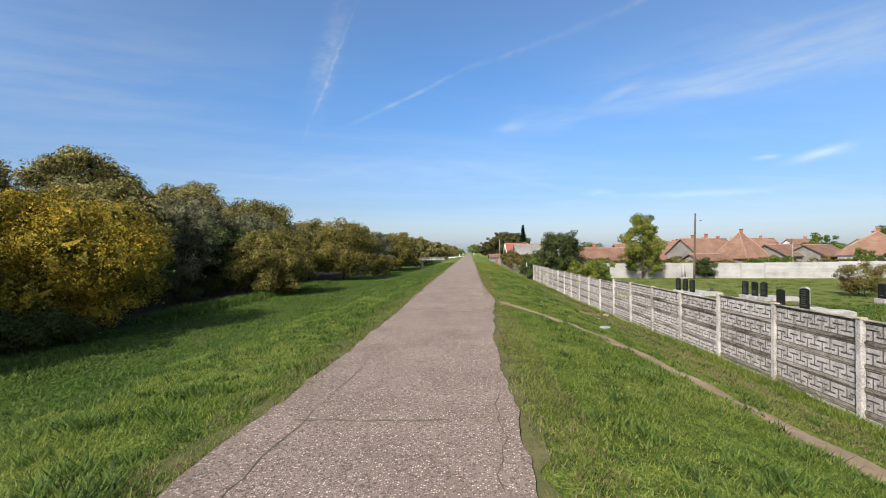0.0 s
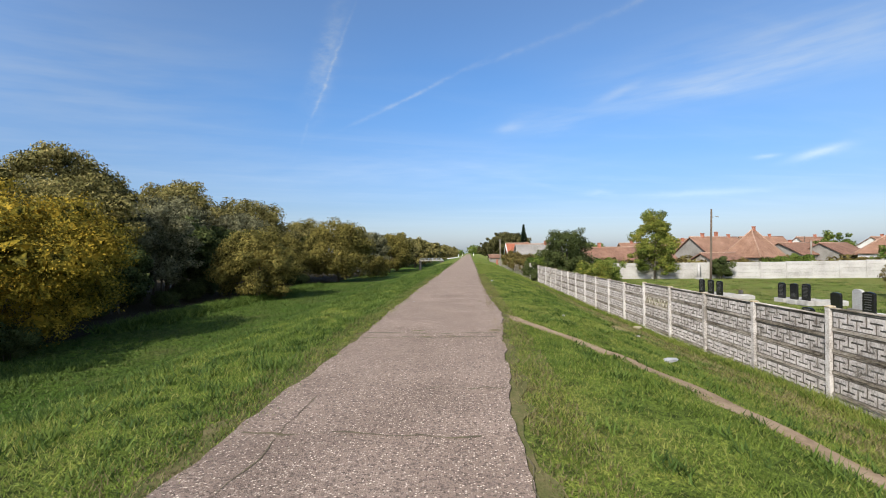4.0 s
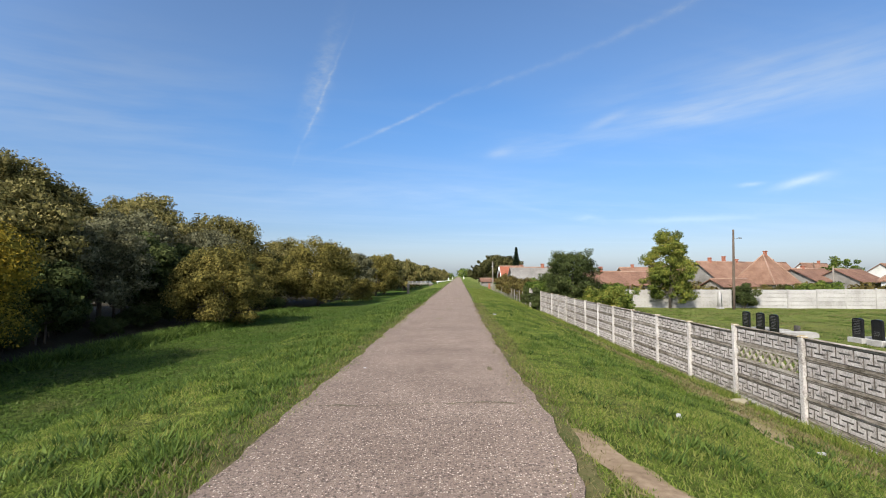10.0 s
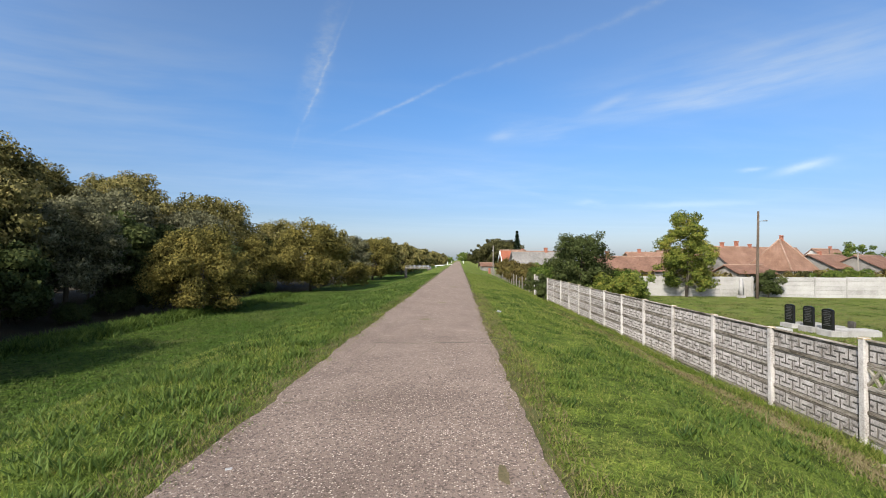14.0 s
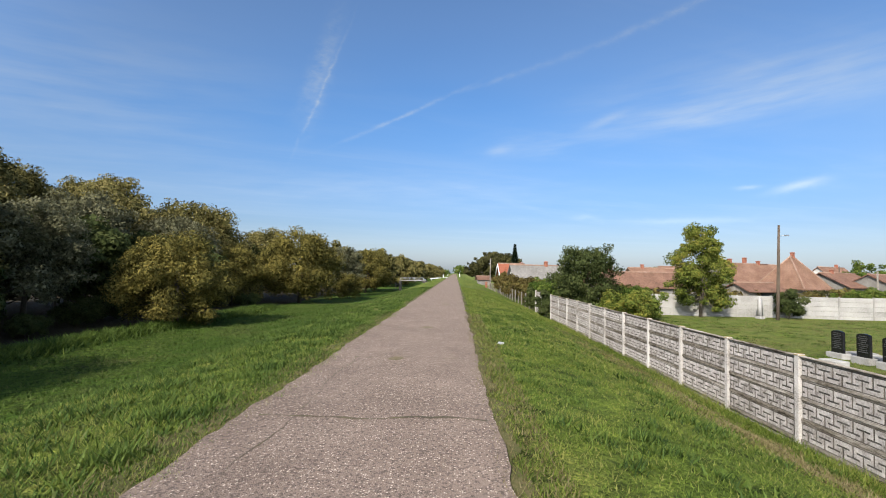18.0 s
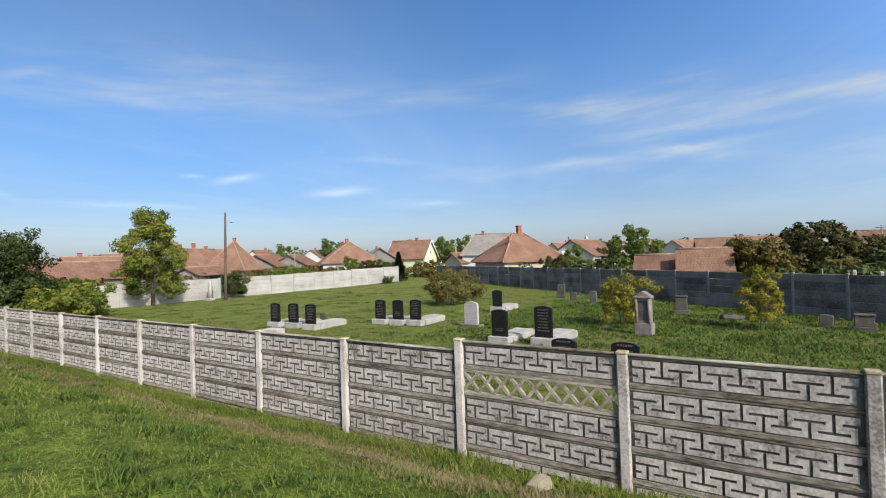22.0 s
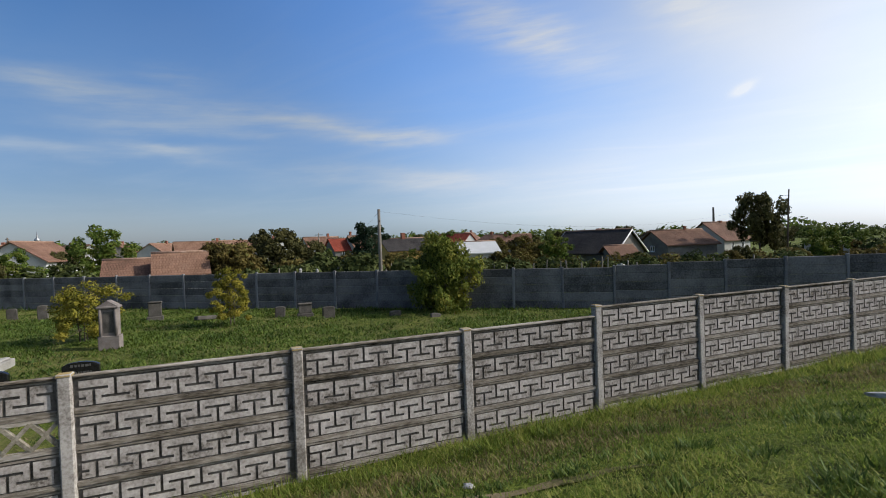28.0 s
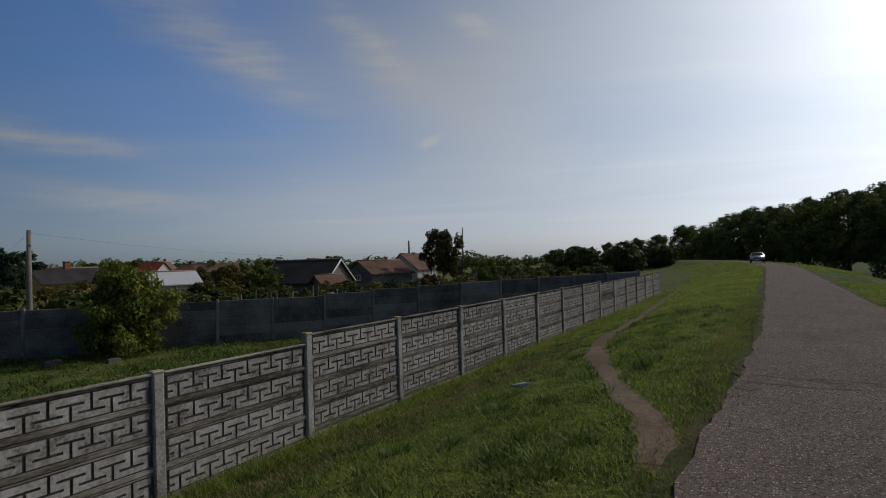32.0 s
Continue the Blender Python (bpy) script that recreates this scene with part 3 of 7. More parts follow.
def roof_tiles(name, tones, course=0.34):
    """Clay tiles: courses up the slope and joints across it, as relief and colour."""
    m = material(name, tones, 0.85, 0.5, 9.0, 0, specular=0.15)
    n, l = m.node_tree.nodes, m.node_tree.links
    b = n["Principled BSDF"]
    ramp = next(x for x in n if x.type == "VALTORGB")
    uv = n.new("ShaderNodeTexCoord")
    br = n.new("ShaderNodeTexBrick")
    br.inputs["Scale"].default_value = 1.0
    br.inputs["Brick Width"].default_value, br.inputs["Row Height"].default_value = 0.22, course
    br.inputs["Mortar Size"].default_value, br.inputs["Mortar Smooth"].default_value = 0.022, 0.6
    br.inputs["Color1"].default_value, br.inputs["Color2"].default_value = (0.84, 0.84, 0.84, 1), (1.04, 1.02, 1.0, 1)
    br.inputs["Mortar"].default_value = (0.66, 0.64, 0.62, 1)
    l.new(uv.outputs["UV"], br.inputs["Vector"])
    mul = n.new("ShaderNodeMix")
    mul.data_type, mul.blend_type = "RGBA", "MULTIPLY"
    mul.inputs["Factor"].default_value = 1.0
    l.new(ramp.outputs[0], mul.inputs["A"])
    l.new(br.outputs["Color"], mul.inputs["B"])
    l.new(mul.outputs["Result"], b.inputs["Base Color"])
    bp = n.new("ShaderNodeBump")
    bp.inputs["Strength"].default_value, bp.inputs["Distance"].default_value = 0.8, 0.03
    bp.invert = True
    l.new(br.outputs["Fac"], bp.inputs["Height"])
    l.new(bp.outputs[0], b.inputs["Normal"])
    return m


R_ORANGE = roof_tiles("orange_clay_tiles", [(0.160, 0.092, 0.062), (0.236, 0.136, 0.094), (0.300, 0.186, 0.134)])
R_BROWN = roof_tiles("weathered_clay_tiles", [(0.120, 0.072, 0.050), (0.195, 0.110, 0.078), (0.270, 0.158, 0.112)])
R_RED = roof_tiles("bright_red_tiles", [(0.200, 0.042, 0.028), (0.265, 0.060, 0.038), (0.310, 0.085, 0.056)])
R_TILE = roof_tiles("new_clay_tiles", [(0.215, 0.075, 0.045), (0.300, 0.105, 0.062), (0.345, 0.130, 0.082)])
R_GREY = roof_tiles("grey_sheet_roof", [(0.162, 0.153, 0.140), (0.238, 0.225, 0.208), (0.289, 0.276, 0.255)], 0.6)
R_DARK = roof_tiles("dark_slate_roof", [(0.030, 0.028, 0.028), (0.050, 0.046, 0.045), (0.075, 0.066, 0.062)])
M_RIDGE = material("mortared_ridge_tiles", [(0.190, 0.120, 0.085), (0.285, 0.185, 0.135), (0.370, 0.270, 0.215)], 0.9, 2.0, 9.0, 0.2, 20.0, specular=0.1)
W_CREAM = material("cream_render", [(0.357, 0.323, 0.221), (0.442, 0.408, 0.289), (0.493, 0.459, 0.340)], 0.9, 0.8, 12.0, 0.15, 40.0)
W_WHITE = material("white_render", [(0.361, 0.357, 0.336), (0.451, 0.447, 0.426), (0.492, 0.488, 0.467)], 0.9, 0.7, 10.0, 0.15, 40.0)
W_LIME = material("pale_lime_render", [(0.425, 0.442, 0.281), (0.493, 0.510, 0.340), (0.544, 0.561, 0.399)], 0.9, 0.7, 10.0, 0.1, 40.0)
W_GREY = material("grey_render", [(0.11, 0.10, 0.088), (0.18, 0.168, 0.15), (0.23, 0.216, 0.195)], 0.92, 0.8, 10.0, 0.2, 40.0)
W_OCHRE = material("ochre_render", [(0.46, 0.28, 0.075), (0.56, 0.36, 0.11)], 0.9, 0.7, 10.0, 0.1, 40.0)


# ---- helpers for meshes ----
def mesh_of(name, verts, faces, mats, indices=None, smooth=False, uvs=None):
    me = bpy.data.meshes.new(name)
    me.from_pydata([tuple(v) for v in verts], [], [tuple(f) for f in faces])
    for m in mats if isinstance(mats, (list, tuple)) else [mats]:
        me.materials.append(m)
    if indices is not None:
        me.polygons.foreach_set("material_index", np.asarray(indices, dtype=np.int32))
    if smooth:
        me.polygons.foreach_set("use_smooth", np.ones(len(faces), dtype=bool))
    if uvs is not None:
        layer = me.uv_layers.new(name="UVMap")
        layer.data.foreach_set("uv", np.asarray(uvs, dtype=np.float32).ravel())
    me.update()
    return me


def part(name, me, parent=None, m=None, label=""):
    """Links a mesh as one object, under a thing or a part where one is given."""
    ob = new(name, me)
    if parent is not None:
        ob.parent = parent
    if m is not None:
        ob.matrix_basis = m
    if label:
        ob["label"] = label
    return ob


def bm_mesh(name, bm, mat, smooth=False):
    me = bpy.data.meshes.new(name)
    bm.normal_update()
    bm.to_mesh(me)
    bm.free()
    for m in mat if isinstance(mat, (list, tuple)) else [mat]:
        me.materials.append(m)
    if smooth:
        me.polygons.foreach_set("use_smooth", np.ones(len(me.polygons), dtype=bool))
    return me


def box_into(bm, x0, y0, z0, x1, y1, z1, bevel=0.0, mat_index=0):
    r = bmesh.ops.create_cube(bm, size=1.0)
    vs = r["verts"]
    for v in vs:
        v.co = Vector(((x0 + x1) / 2 + v.co.x * (x1 - x0), (y0 + y1) / 2 + v.co.y * (y1 - y0), (z0 + z1) / 2 + v.co.z * (z1 - z0)))
    faces = {f for v in vs for f in v.link_faces}
    for f in faces:
        f.material_index = mat_index
    if bevel:
        edges = list({e for v in vs for e in v.link_edges})
        bmesh.ops.bevel(bm, geom=edges, offset=bevel, segments=1, affect="EDGES")


def box_mesh(name, x0, y0, z0, x1, y1, z1, mat, bevel=0.0):
    bm = bmesh.new()
    box_into(bm, x0, y0, z0, x1, y1, z1, bevel)
    return bm_mesh(name, bm, mat)


def tube_arrays(points, radii, sides=8):
    """Vertices and faces of a tapered tube along points."""
    verts, faces = [], []
    pts = [Vector(p) for p in points]
    for i, p in enumerate(pts):
        d = (pts[min(i + 1, len(pts) - 1)] - pts[max(i - 1, 0)]).normalized()
        a = d.cross(Vector((0.31, 0.95, 0.05))).normalized()
        b = d.cross(a)
        for k in range(sides):
            t = 2 * math.pi * k / sides
            verts.append(p + (a * math.cos(t) + b * math.sin(t)) * radii[i])
    for i in range(len(pts) - 1):
        for k in range(sides):
            q = (k + 1) % sides
            faces.append((i * sides + k, i * sides + q, (i + 1) * sides + q, (i + 1) * sides + k))
    faces.append(tuple(range(sides))[::-1])
    faces.append(tuple((len(pts) - 1) * sides + k for k in range(sides)))
    return verts, faces


def tubes_mesh(name, tubes, mat, sides=8):
    verts, faces = [], []
    for pts, radii in tubes:
        v, f = tube_arrays(pts, radii, sides)
        faces += [tuple(i + len(verts) for i in q) for q in f]
        verts += v
    return mesh_of(name, verts, faces, mat, smooth=True)


# ---- the ground: an embankment with a lane on its crest ----
def lane_x(y):
    """The middle of the lane: straight, with a long bend at its southern end."""
    d = -30.0 - y
    if d <= 0:
        return -0.63
    return -0.63 + (d * d / 400.0 if d < 110 else 110 * 110 / 400.0 + (d - 110) * 0.55)


PROFILE_U = [-2600, -60, -24, -18, -14, -10.5, -7.0, -5.0, -3.6, -2.4, -1.32, 1.38, 2.2, 3.2, 4.2, 5.7, 7.0, 8.1, 9.6, 13, 2600]
PROFILE_Z = [-4.9, -4.85, -4.8, -4.6, -4.05, -2.75, -1.25, -0.52, -0.2, -0.06, -0.02, -0.02, -0.09, -0.22, -0.46, -0.98, -1.42, -1.68, -1.95, -2.05, -2.05]


def ground_z(x, y):
    """Height of the ground, for numbers or arrays."""
    x, y = np.asarray(x, dtype=float), np.asarray(y, dtype=float)
    d = np.maximum(-30.0 - y, 0)
    mid = -0.63 + np.where(d < 110, d * d / 400.0, 110 * 110 / 400.0 + (d - 110) * 0.55)
    u = x - mid
    z = np.interp(u, PROFILE_U, PROFILE_Z)
    low = np.clip((u - 5.0) / 3.0, 0, 1) * np.clip((14 - u) / 4.0, 0, 1)
    z = z + low * np.interp(y, [-20, 14, 30, 60], [0.22, 0.14, -0.16, -0.1])
    rough = np.clip((np.abs(u - 0.03) - 1.6) / 1.5, 0, 1)
    z = z + rough * (0.035 * np.sin(x * 1.7 + 0.6 * y) * np.sin(y * 1.13 - 0.4 * x) + 0.025 * np.sin(x * 3.9 - y * 0.7) * np.sin(y * 2.9 + x))
    return z


def gz(x, y):
    return float(ground_z(x, y))


def spread(lo, hi, step, reach, grow=1.22):
    a = list(np.arange(lo, hi + step / 2, step))
    d, v = step, a[-1]
    while v < reach:
        d *= grow
        v += d
        a.append(v)
    d, v = step, a[0]
    while v > -reach:
        d *= grow
        v -= d
        a.insert(0, v)
    return np.array(a)


gu, gy = spread(-14, 10, 0.35, 2400), spread(-28, 75, 0.5, 2400)
gmid = np.array([lane_x(v) for v in gy])
GX = gu[None, :] + gmid[:, None]
GY = np.repeat(gy[:, None], len(gu), 1)
GZ = ground_z(GX, GY)
nv, nu = GX.shape
gi = np.arange(nv * nu).reshape(nv, nu)
gfaces = np.stack([gi[:-1, :-1], gi[:-1, 1:], gi[1:, 1:], gi[1:, :-1]], -1).reshape(-1, 4)
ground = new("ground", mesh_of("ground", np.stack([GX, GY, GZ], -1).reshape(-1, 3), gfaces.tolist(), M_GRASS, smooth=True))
tagged(ground, "green mown grass over a flood embankment and fields", "grass", kind="structure")


def wobble(y, seed, amount):
    return amount * (0.5 * math.sin(y * 0.9 + seed) + 0.3 * math.sin(y * 2.3 + seed * 2.1) + 0.35 * math.sin(y * 5.1 + seed * 3.7) + 0.2 * math.sin(y * 11.3 + seed))


def strip(name, ys, left, right, lift, mat, label, category, thick=0.0, lanes=4):
    """A band along y between two edge functions, lifted a little above the ground."""
    verts, faces = [], []
    row = lanes + 1 + (2 if thick else 0)
    for y in ys:
        a, b = left(y), right(y)
        line = [(a + (b - a) * i / lanes, lift) for i in range(lanes + 1)]
        if thick:
            line = [(a - 0.01, lift - thick)] + line + [(b + 0.01, lift - thick)]
        for x, h in line:
            verts.append((x, y, (gz(x, y) if not thick else 0.0) + h))
    for j in range(len(ys) - 1):
        for i in range(row - 1):
            faces.append((j * row + i, j * row + i + 1, (j + 1) * row + i + 1, (j + 1) * row + i))
    return tagged(new(name, mesh_of(name, verts, faces, mat, smooth=False)), label, category, kind="structure")


ROAD_YS = list(np.concatenate([np.geomspace(1, 320, 40)[::-1] * -1 - 24, np.arange(-24, 0, 0.25), np.arange(0, 45, 0.1), np.arange(45, 75, 0.25), 75 + np.geomspace(0.4, 330, 40)]))
road_left = lambda y: lane_x(y) - float(np.interp(y, [-30, 4, 7, 12, 17, 26, 60], [1.36, 1.46, 1.40, 1.32, 1.40, 1.46, 1.40])) + wobble(y, 1.3, 0.035) + 0.05 * noise.noise((y * 1.1, 41, 0)) + 0.025 * noise.noise((y * 4.1, 43, 0))
road_right = lambda y: lane_x(y) + float(np.interp(y, [-30, 3, 9, 11, 13.5, 15.2, 17.2, 18.6, 21, 26, 60], [1.30, 1.16, 1.16, 1.24, 1.36, 1.50, 1.54, 1.48, 1.42, 1.34, 1.36])) + wobble(y, 4.1, 0.035) + 0.05 * noise.noise((y * 1.1, 51, 0)) + 0.025 * noise.noise((y * 4.1, 53, 0))
road = strip("road", ROAD_YS, road_left, road_right, 0.012, M_ASPHALT, "narrow worn grey asphalt lane with pale chippings", "road", thick=0.10, lanes=6)
verge_l = strip("verge_west", ROAD_YS, lambda y: road_left(y) - 0.20 - 0.10 * abs(math.sin(y * 0.7)) + wobble(y, 8.0, 0.10) + 0.16 * noise.noise((y * 1.7, 3, 0)), lambda y: road_left(y) + 0.05 + 0.10 * noise.noise((y * 1.3, 9, 0)), 0.014, M_EDGE, "bare trodden verge of dry grass and soil", "verge", lanes=2)
verge_r = strip("verge_east", ROAD_YS, lambda y: road_right(y) - 0.05 + 0.12 * noise.noise((y * 1.3, 19, 0)), lambda y: road_right(y) + 0.10 + 0.06 * abs(math.sin(y * 0.6 + 1)) + wobble(y, 5.0, 0.09) + 0.14 * noise.noise((y * 1.7, 13, 0)), 0.014, M_EDGE, "bare trodden verge of dry grass and soil", "verge", lanes=2)

# The trodden path that leaves the lane and runs down beside the fence.
TRACK_Y = [-40, -24, -14, -7, 0, 2.8, 6, 8, 8.8, 9.7, 11, 12.5, 13.7, 14.6, 15.4, 16.5, 17.2]
TRACK_X = [7.4, 6.7, 6.0, 5.4, 4.8, 4.6, 4.33, 4.15, 3.93, 3.66, 3.28, 2.72, 2.24, 1.82, 1.42, 1.08, 0.85]
track_x = lambda y: float(np.interp(y, TRACK_Y, TRACK_X))
track_w = lambda y: float(np.interp(y, [-26, 0, 6, 9, 11.5, 14.0, 15.4, 16.8], [0.14, 0.18, 0.33, 0.27, 0.19, 0.14, 0.14, 0.20])) + 0.02 * math.sin(y * 1.3) + 0.03 * math.sin(y * 3.1)
track = strip("footpath", list(np.arange(-26, 16.7, 0.08)), lambda y: track_x(y) - track_w(y) + wobble(y, 2.0, 0.04) + 0.04 * noise.noise((y * 6, 1, 0)), lambda y: track_x(y) + track_w(y) + wobble(y, 6.0, 0.04) + 0.04 * noise.noise((y * 6, 7, 0)), 0.012, M_DIRT,
              "narrow path of bare trodden earth in the grass", "path", lanes=3)


path_edge = strip("path_margin", list(np.arange(-26, 16.9, 0.1)), lambda y: track_x(y) - track_w(y) - 0.05 + 0.14 * noise.noise((y * 2.7, 21, 0)), lambda y: track_x(y) + track_w(y) + 0.05 + 0.14 * noise.noise((y * 2.7, 27, 0)), 0.007, M_TRAIL,
                  "worn dry turf along both edges of the footpath", "path", lanes=3)
trail_x = lambda y: float(np.interp(y, [16.5, 19.5, 22.2, 25, 30, 36], [3.6, 4.75, 5.65, 5.9, 6.1, 6.4]))
trail_w = lambda y: 0.26 * min(1.0, (y - 17.0) / 3.0) * min(1.0, (35.0 - y) / 8.0) + 0.03
trail_strip = strip("worn_trail", list(np.arange(17.2, 34.6, 0.1)), lambda y: trail_x(y) - trail_w(y) + 0.16 * noise.noise((y * 2.2, 1, 3)), lambda y: trail_x(y) + trail_w(y) + 0.16 * noise.noise((y * 2.2, 7, 3)), 0.011, M_TRAIL,
                    "faint trail of worn dry turf beside the fence", "path", lanes=3)


def blot(name, x, y, rx, ry, lift, mat, seed, label, parent=None):
    """A flat patch with an uneven outline."""
    rnd = random.Random(seed)
    ring = []
    for k in range(44):
        t = 2 * math.pi * k / 44
        s = 0.82 + 0.30 * noise.noise((1.6 * math.cos(t), 1.6 * math.sin(t), seed * 1.7)) + rnd.uniform(-0.07, 0.07)
        ring.append((x + rx * s * math.cos(t), y + ry * s * math.sin(t)))
    verts = [(px, py, gz(px, py) + lift) for px, py in ring] + [(x, y, gz(x, y) + lift)]
    return part(name, mesh_of(name, verts, [(k, (k + 1) % 44, 44) for k in range(44)], mat), parent, label=label)


def crack(y, x0, x1, seed, width=0.03):
    """A weedy crack across the lane."""
    rnd = random.Random(seed)
    n = 16
    verts, faces, v = [], [], y
    for k in range(n + 1):
        x = x0 + (x1 - x0) * k / n
        v += rnd.uniform(-0.05, 0.05)
        w = 1.5 * width * rnd.uniform(0.10, 0.95) * (1.0 if rnd.random() < 0.8 else 0.25)
        verts += [(x, v - w, 0.0165), (x, v + w, 0.0165)]
    for k in range(n):
        faces.append((2 * k, 2 * k + 2, 2 * k + 3, 2 * k + 1))
    return part("crack", mesh_of("crack", verts, faces, M_CRACK), road)


for i, (y, a, b, w) in enumerate(((4.35, -1.7, 0.4, 0.02), (8.4, -1.9, 0.2, 0.018), (13.15, -1.9, 0.6, 0.028), (13.75, -1.9, 0.62, 0.04), (17.45, -1.85, 0.6, 0.025), (25.5, -1.9, 0.65, 0.028), (29.3, -1.6, 0.5, 0.02), (34.3, -1.5, 0.6, 0.03), (44.0, -1.9, 0.6, 0.04), (55, -1.9, 0.6, 0.05), (70, -1.8, 0.5, 0.06), (-6.2, -1.6, 0.2, 0.05), (-14.8, -1.7, 0.1, 0.07), (1.5, -1.9, -0.4, 0.02), (9.8, -0.4, 0.55, 0.015), (21.5, -1.9, -0.9, 0.02))):
    crack(y, a, b, i, w)


blot("asphalt_patch", -0.65, 13.5, 1.35, 0.30, 0.0145, M_PATCH, 90, "darker patched asphalt", road)


def long_crack(x, y0, y1, seed):
    rnd = random.Random(seed)
    n = 40
    verts, faces, v = [], [], x
    for k in range(n + 1):
        y = y0 + (y1 - y0) * k / n
        v += rnd.uniform(-0.035, 0.035)
        w = rnd.uniform(0.001, 0.008)
        verts += [(v - w, y, 0.0165), (v + w, y, 0.0165)]
    for k in range(n):
        faces.append((2 * k, 2 * k + 1, 2 * k + 3, 2 * k + 2))
    part("crack", mesh_of("crack", verts, faces, M_CRACK), road)


for i, (x, a, b) in enumerate(((-1.62, 2, 9.5), (0.32, 3, 8), (-1.65, 22.5, 30))):
    long_crack(x, a, b, 50 + i)
for i, (x, y, rx, ry) in enumerate(((-0.93, 13.97, 0.16, 0.07), (-0.72, 13.26, 0.14, 0.06), (-0.25, 13.3, 0.2, 0.05), (0.62, 14.0, 0.16, 0.12), (-0.82, 29.25, 0.17, 0.2), (-0.55, 34.5, 0.2, 0.25), (0.42, 19.8, 0.05, 0.22), (-0.2, 45, 0.3, 0.4))):
    blot("moss_patch", x, y, rx, ry, 0.037, M_MOSS, 70 + i, "brown moss patch", road)


# ---- the precast concrete fence along the lane ----
PITCH, FENCE_X, POST0 = 2.665, 7.52, 41.31
ROW_H = 0.44


def relief(name, xs, zs, height, base, mats, pick):
    """A slab in the y-z plane facing -x, whose cells stand proud by height(i, j); xs run along y."""
    verts, faces, idx, cache = [], [], [], {}

    def vert(a, b, h):
        key = (round(a, 5), round(b, 5), round(h, 5))
        if key not in cache:
            cache[key] = len(verts)
            verts.append((-h, a, b))
        return cache[key]

    nx, nz = len(xs) - 1, len(zs) - 1
    H = [[height(i, j) for j in range(nz)] for i in range(nx)]
    for i in range(nx):
        for j in range(nz):
            h = H[i][j]
            faces.append((vert(xs[i], zs[j], h), vert(xs[i], zs[j + 1], h), vert(xs[i + 1], zs[j + 1], h), vert(xs[i + 1], zs[j], h)))
            idx.append(pick(i, j, h))
            right = H[i + 1][j] if i + 1 < nx else base
            up = H[i][j + 1] if j + 1 < nz else base
            if abs(right - h) > 1e-6:
                faces.append((vert(xs[i + 1], zs[j], h), vert(xs[i + 1], zs[j + 1], h), vert(xs[i + 1], zs[j + 1], right), vert(xs[i + 1], zs[j], right)))
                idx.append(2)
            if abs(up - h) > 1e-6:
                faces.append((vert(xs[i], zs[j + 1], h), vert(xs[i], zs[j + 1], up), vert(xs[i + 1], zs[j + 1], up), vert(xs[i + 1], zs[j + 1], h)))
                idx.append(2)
    a, b, c, d = xs[0], xs[-1], zs[0], zs[-1]
    k = len(verts)
    verts += [(-base, a, c), (-base, b, c), (-base, b, d), (-base, a, d), (0.035, a, c), (0.035, b, c), (0.035, b, d), (0.035, a, d)]
    for f in ((4, 5, 6, 7), (0, 1, 5, 4), (3, 7, 6, 2), (0, 4, 7, 3), (1, 2, 6, 5)):
        faces.append(tuple(k + q for q in f))
        idx.append(1)
    return mesh_of(name, verts, faces, mats, idx)


def key_panel():
    """One precast plank with a key pattern: upright and hanging T-shaped grooves in a raised field."""
    half, units = PITCH / 2 - 0.075, 5
    margin = 0.05
    w = (2 * half - 2 * margin) / (units + 0.35)
    g = 0.033
    cuts = {-half, half, -half + margin, half - margin}
    grooves = []
    z0, z1 = 0.085, ROW_H - 0.055
    fh = z1 - z0
    rb, rt = z0 + fh * 0.23, z0 + fh * 0.60
    for k in range(units + 1):
        c = -half + margin + w * (k + 0.52)
        grooves.append((c - w * 0.33, c + w * 0.33, rb, rb + g))
        grooves.append((c - g / 2, c + g / 2, rb + g, z1))
        e = -half + margin + w * (k + 0.02)
        grooves.append((e - w * 0.33, e + w * 0.33, rt, rt + g))
        grooves.append((e - g / 2, e + g / 2, z0, rt))
    lo, hi = -half + margin, half - margin
    grooves = [(max(a, lo), min(b, hi), c, d) for a, b, c, d in grooves if a < hi and b > lo]
    for a, b, _, _ in grooves:
        cuts |= {a, b}
    xs = sorted({round(v, 4) for v in cuts})
    zs = sorted({round(v, 4) for v in (0.0, 0.05, z0 - 0.018, z0, rb, rb + g, rt, rt + g, z1, z1 + 0.018, ROW_H - 0.012, ROW_H)})

    def height(i, j):
        x, z = (xs[i] + xs[i + 1]) / 2, (zs[j] + zs[j + 1]) / 2
        if z < 0.05:
            return 0.026
        if z > ROW_H - 0.012:
            return -0.012
        if z < z0 - 0.018 or z > z1 + 0.018:
            return 0.012
        if z < z0 or z > z1 or x < lo or x > hi:
            return -0.010
        for a, b, c, d in grooves:
            if a < x < b and c < z < d:
                return -0.012
        return 0.013

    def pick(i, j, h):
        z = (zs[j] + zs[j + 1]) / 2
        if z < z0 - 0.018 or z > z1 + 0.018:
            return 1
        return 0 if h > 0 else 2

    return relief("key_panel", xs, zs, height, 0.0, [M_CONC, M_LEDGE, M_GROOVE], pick)


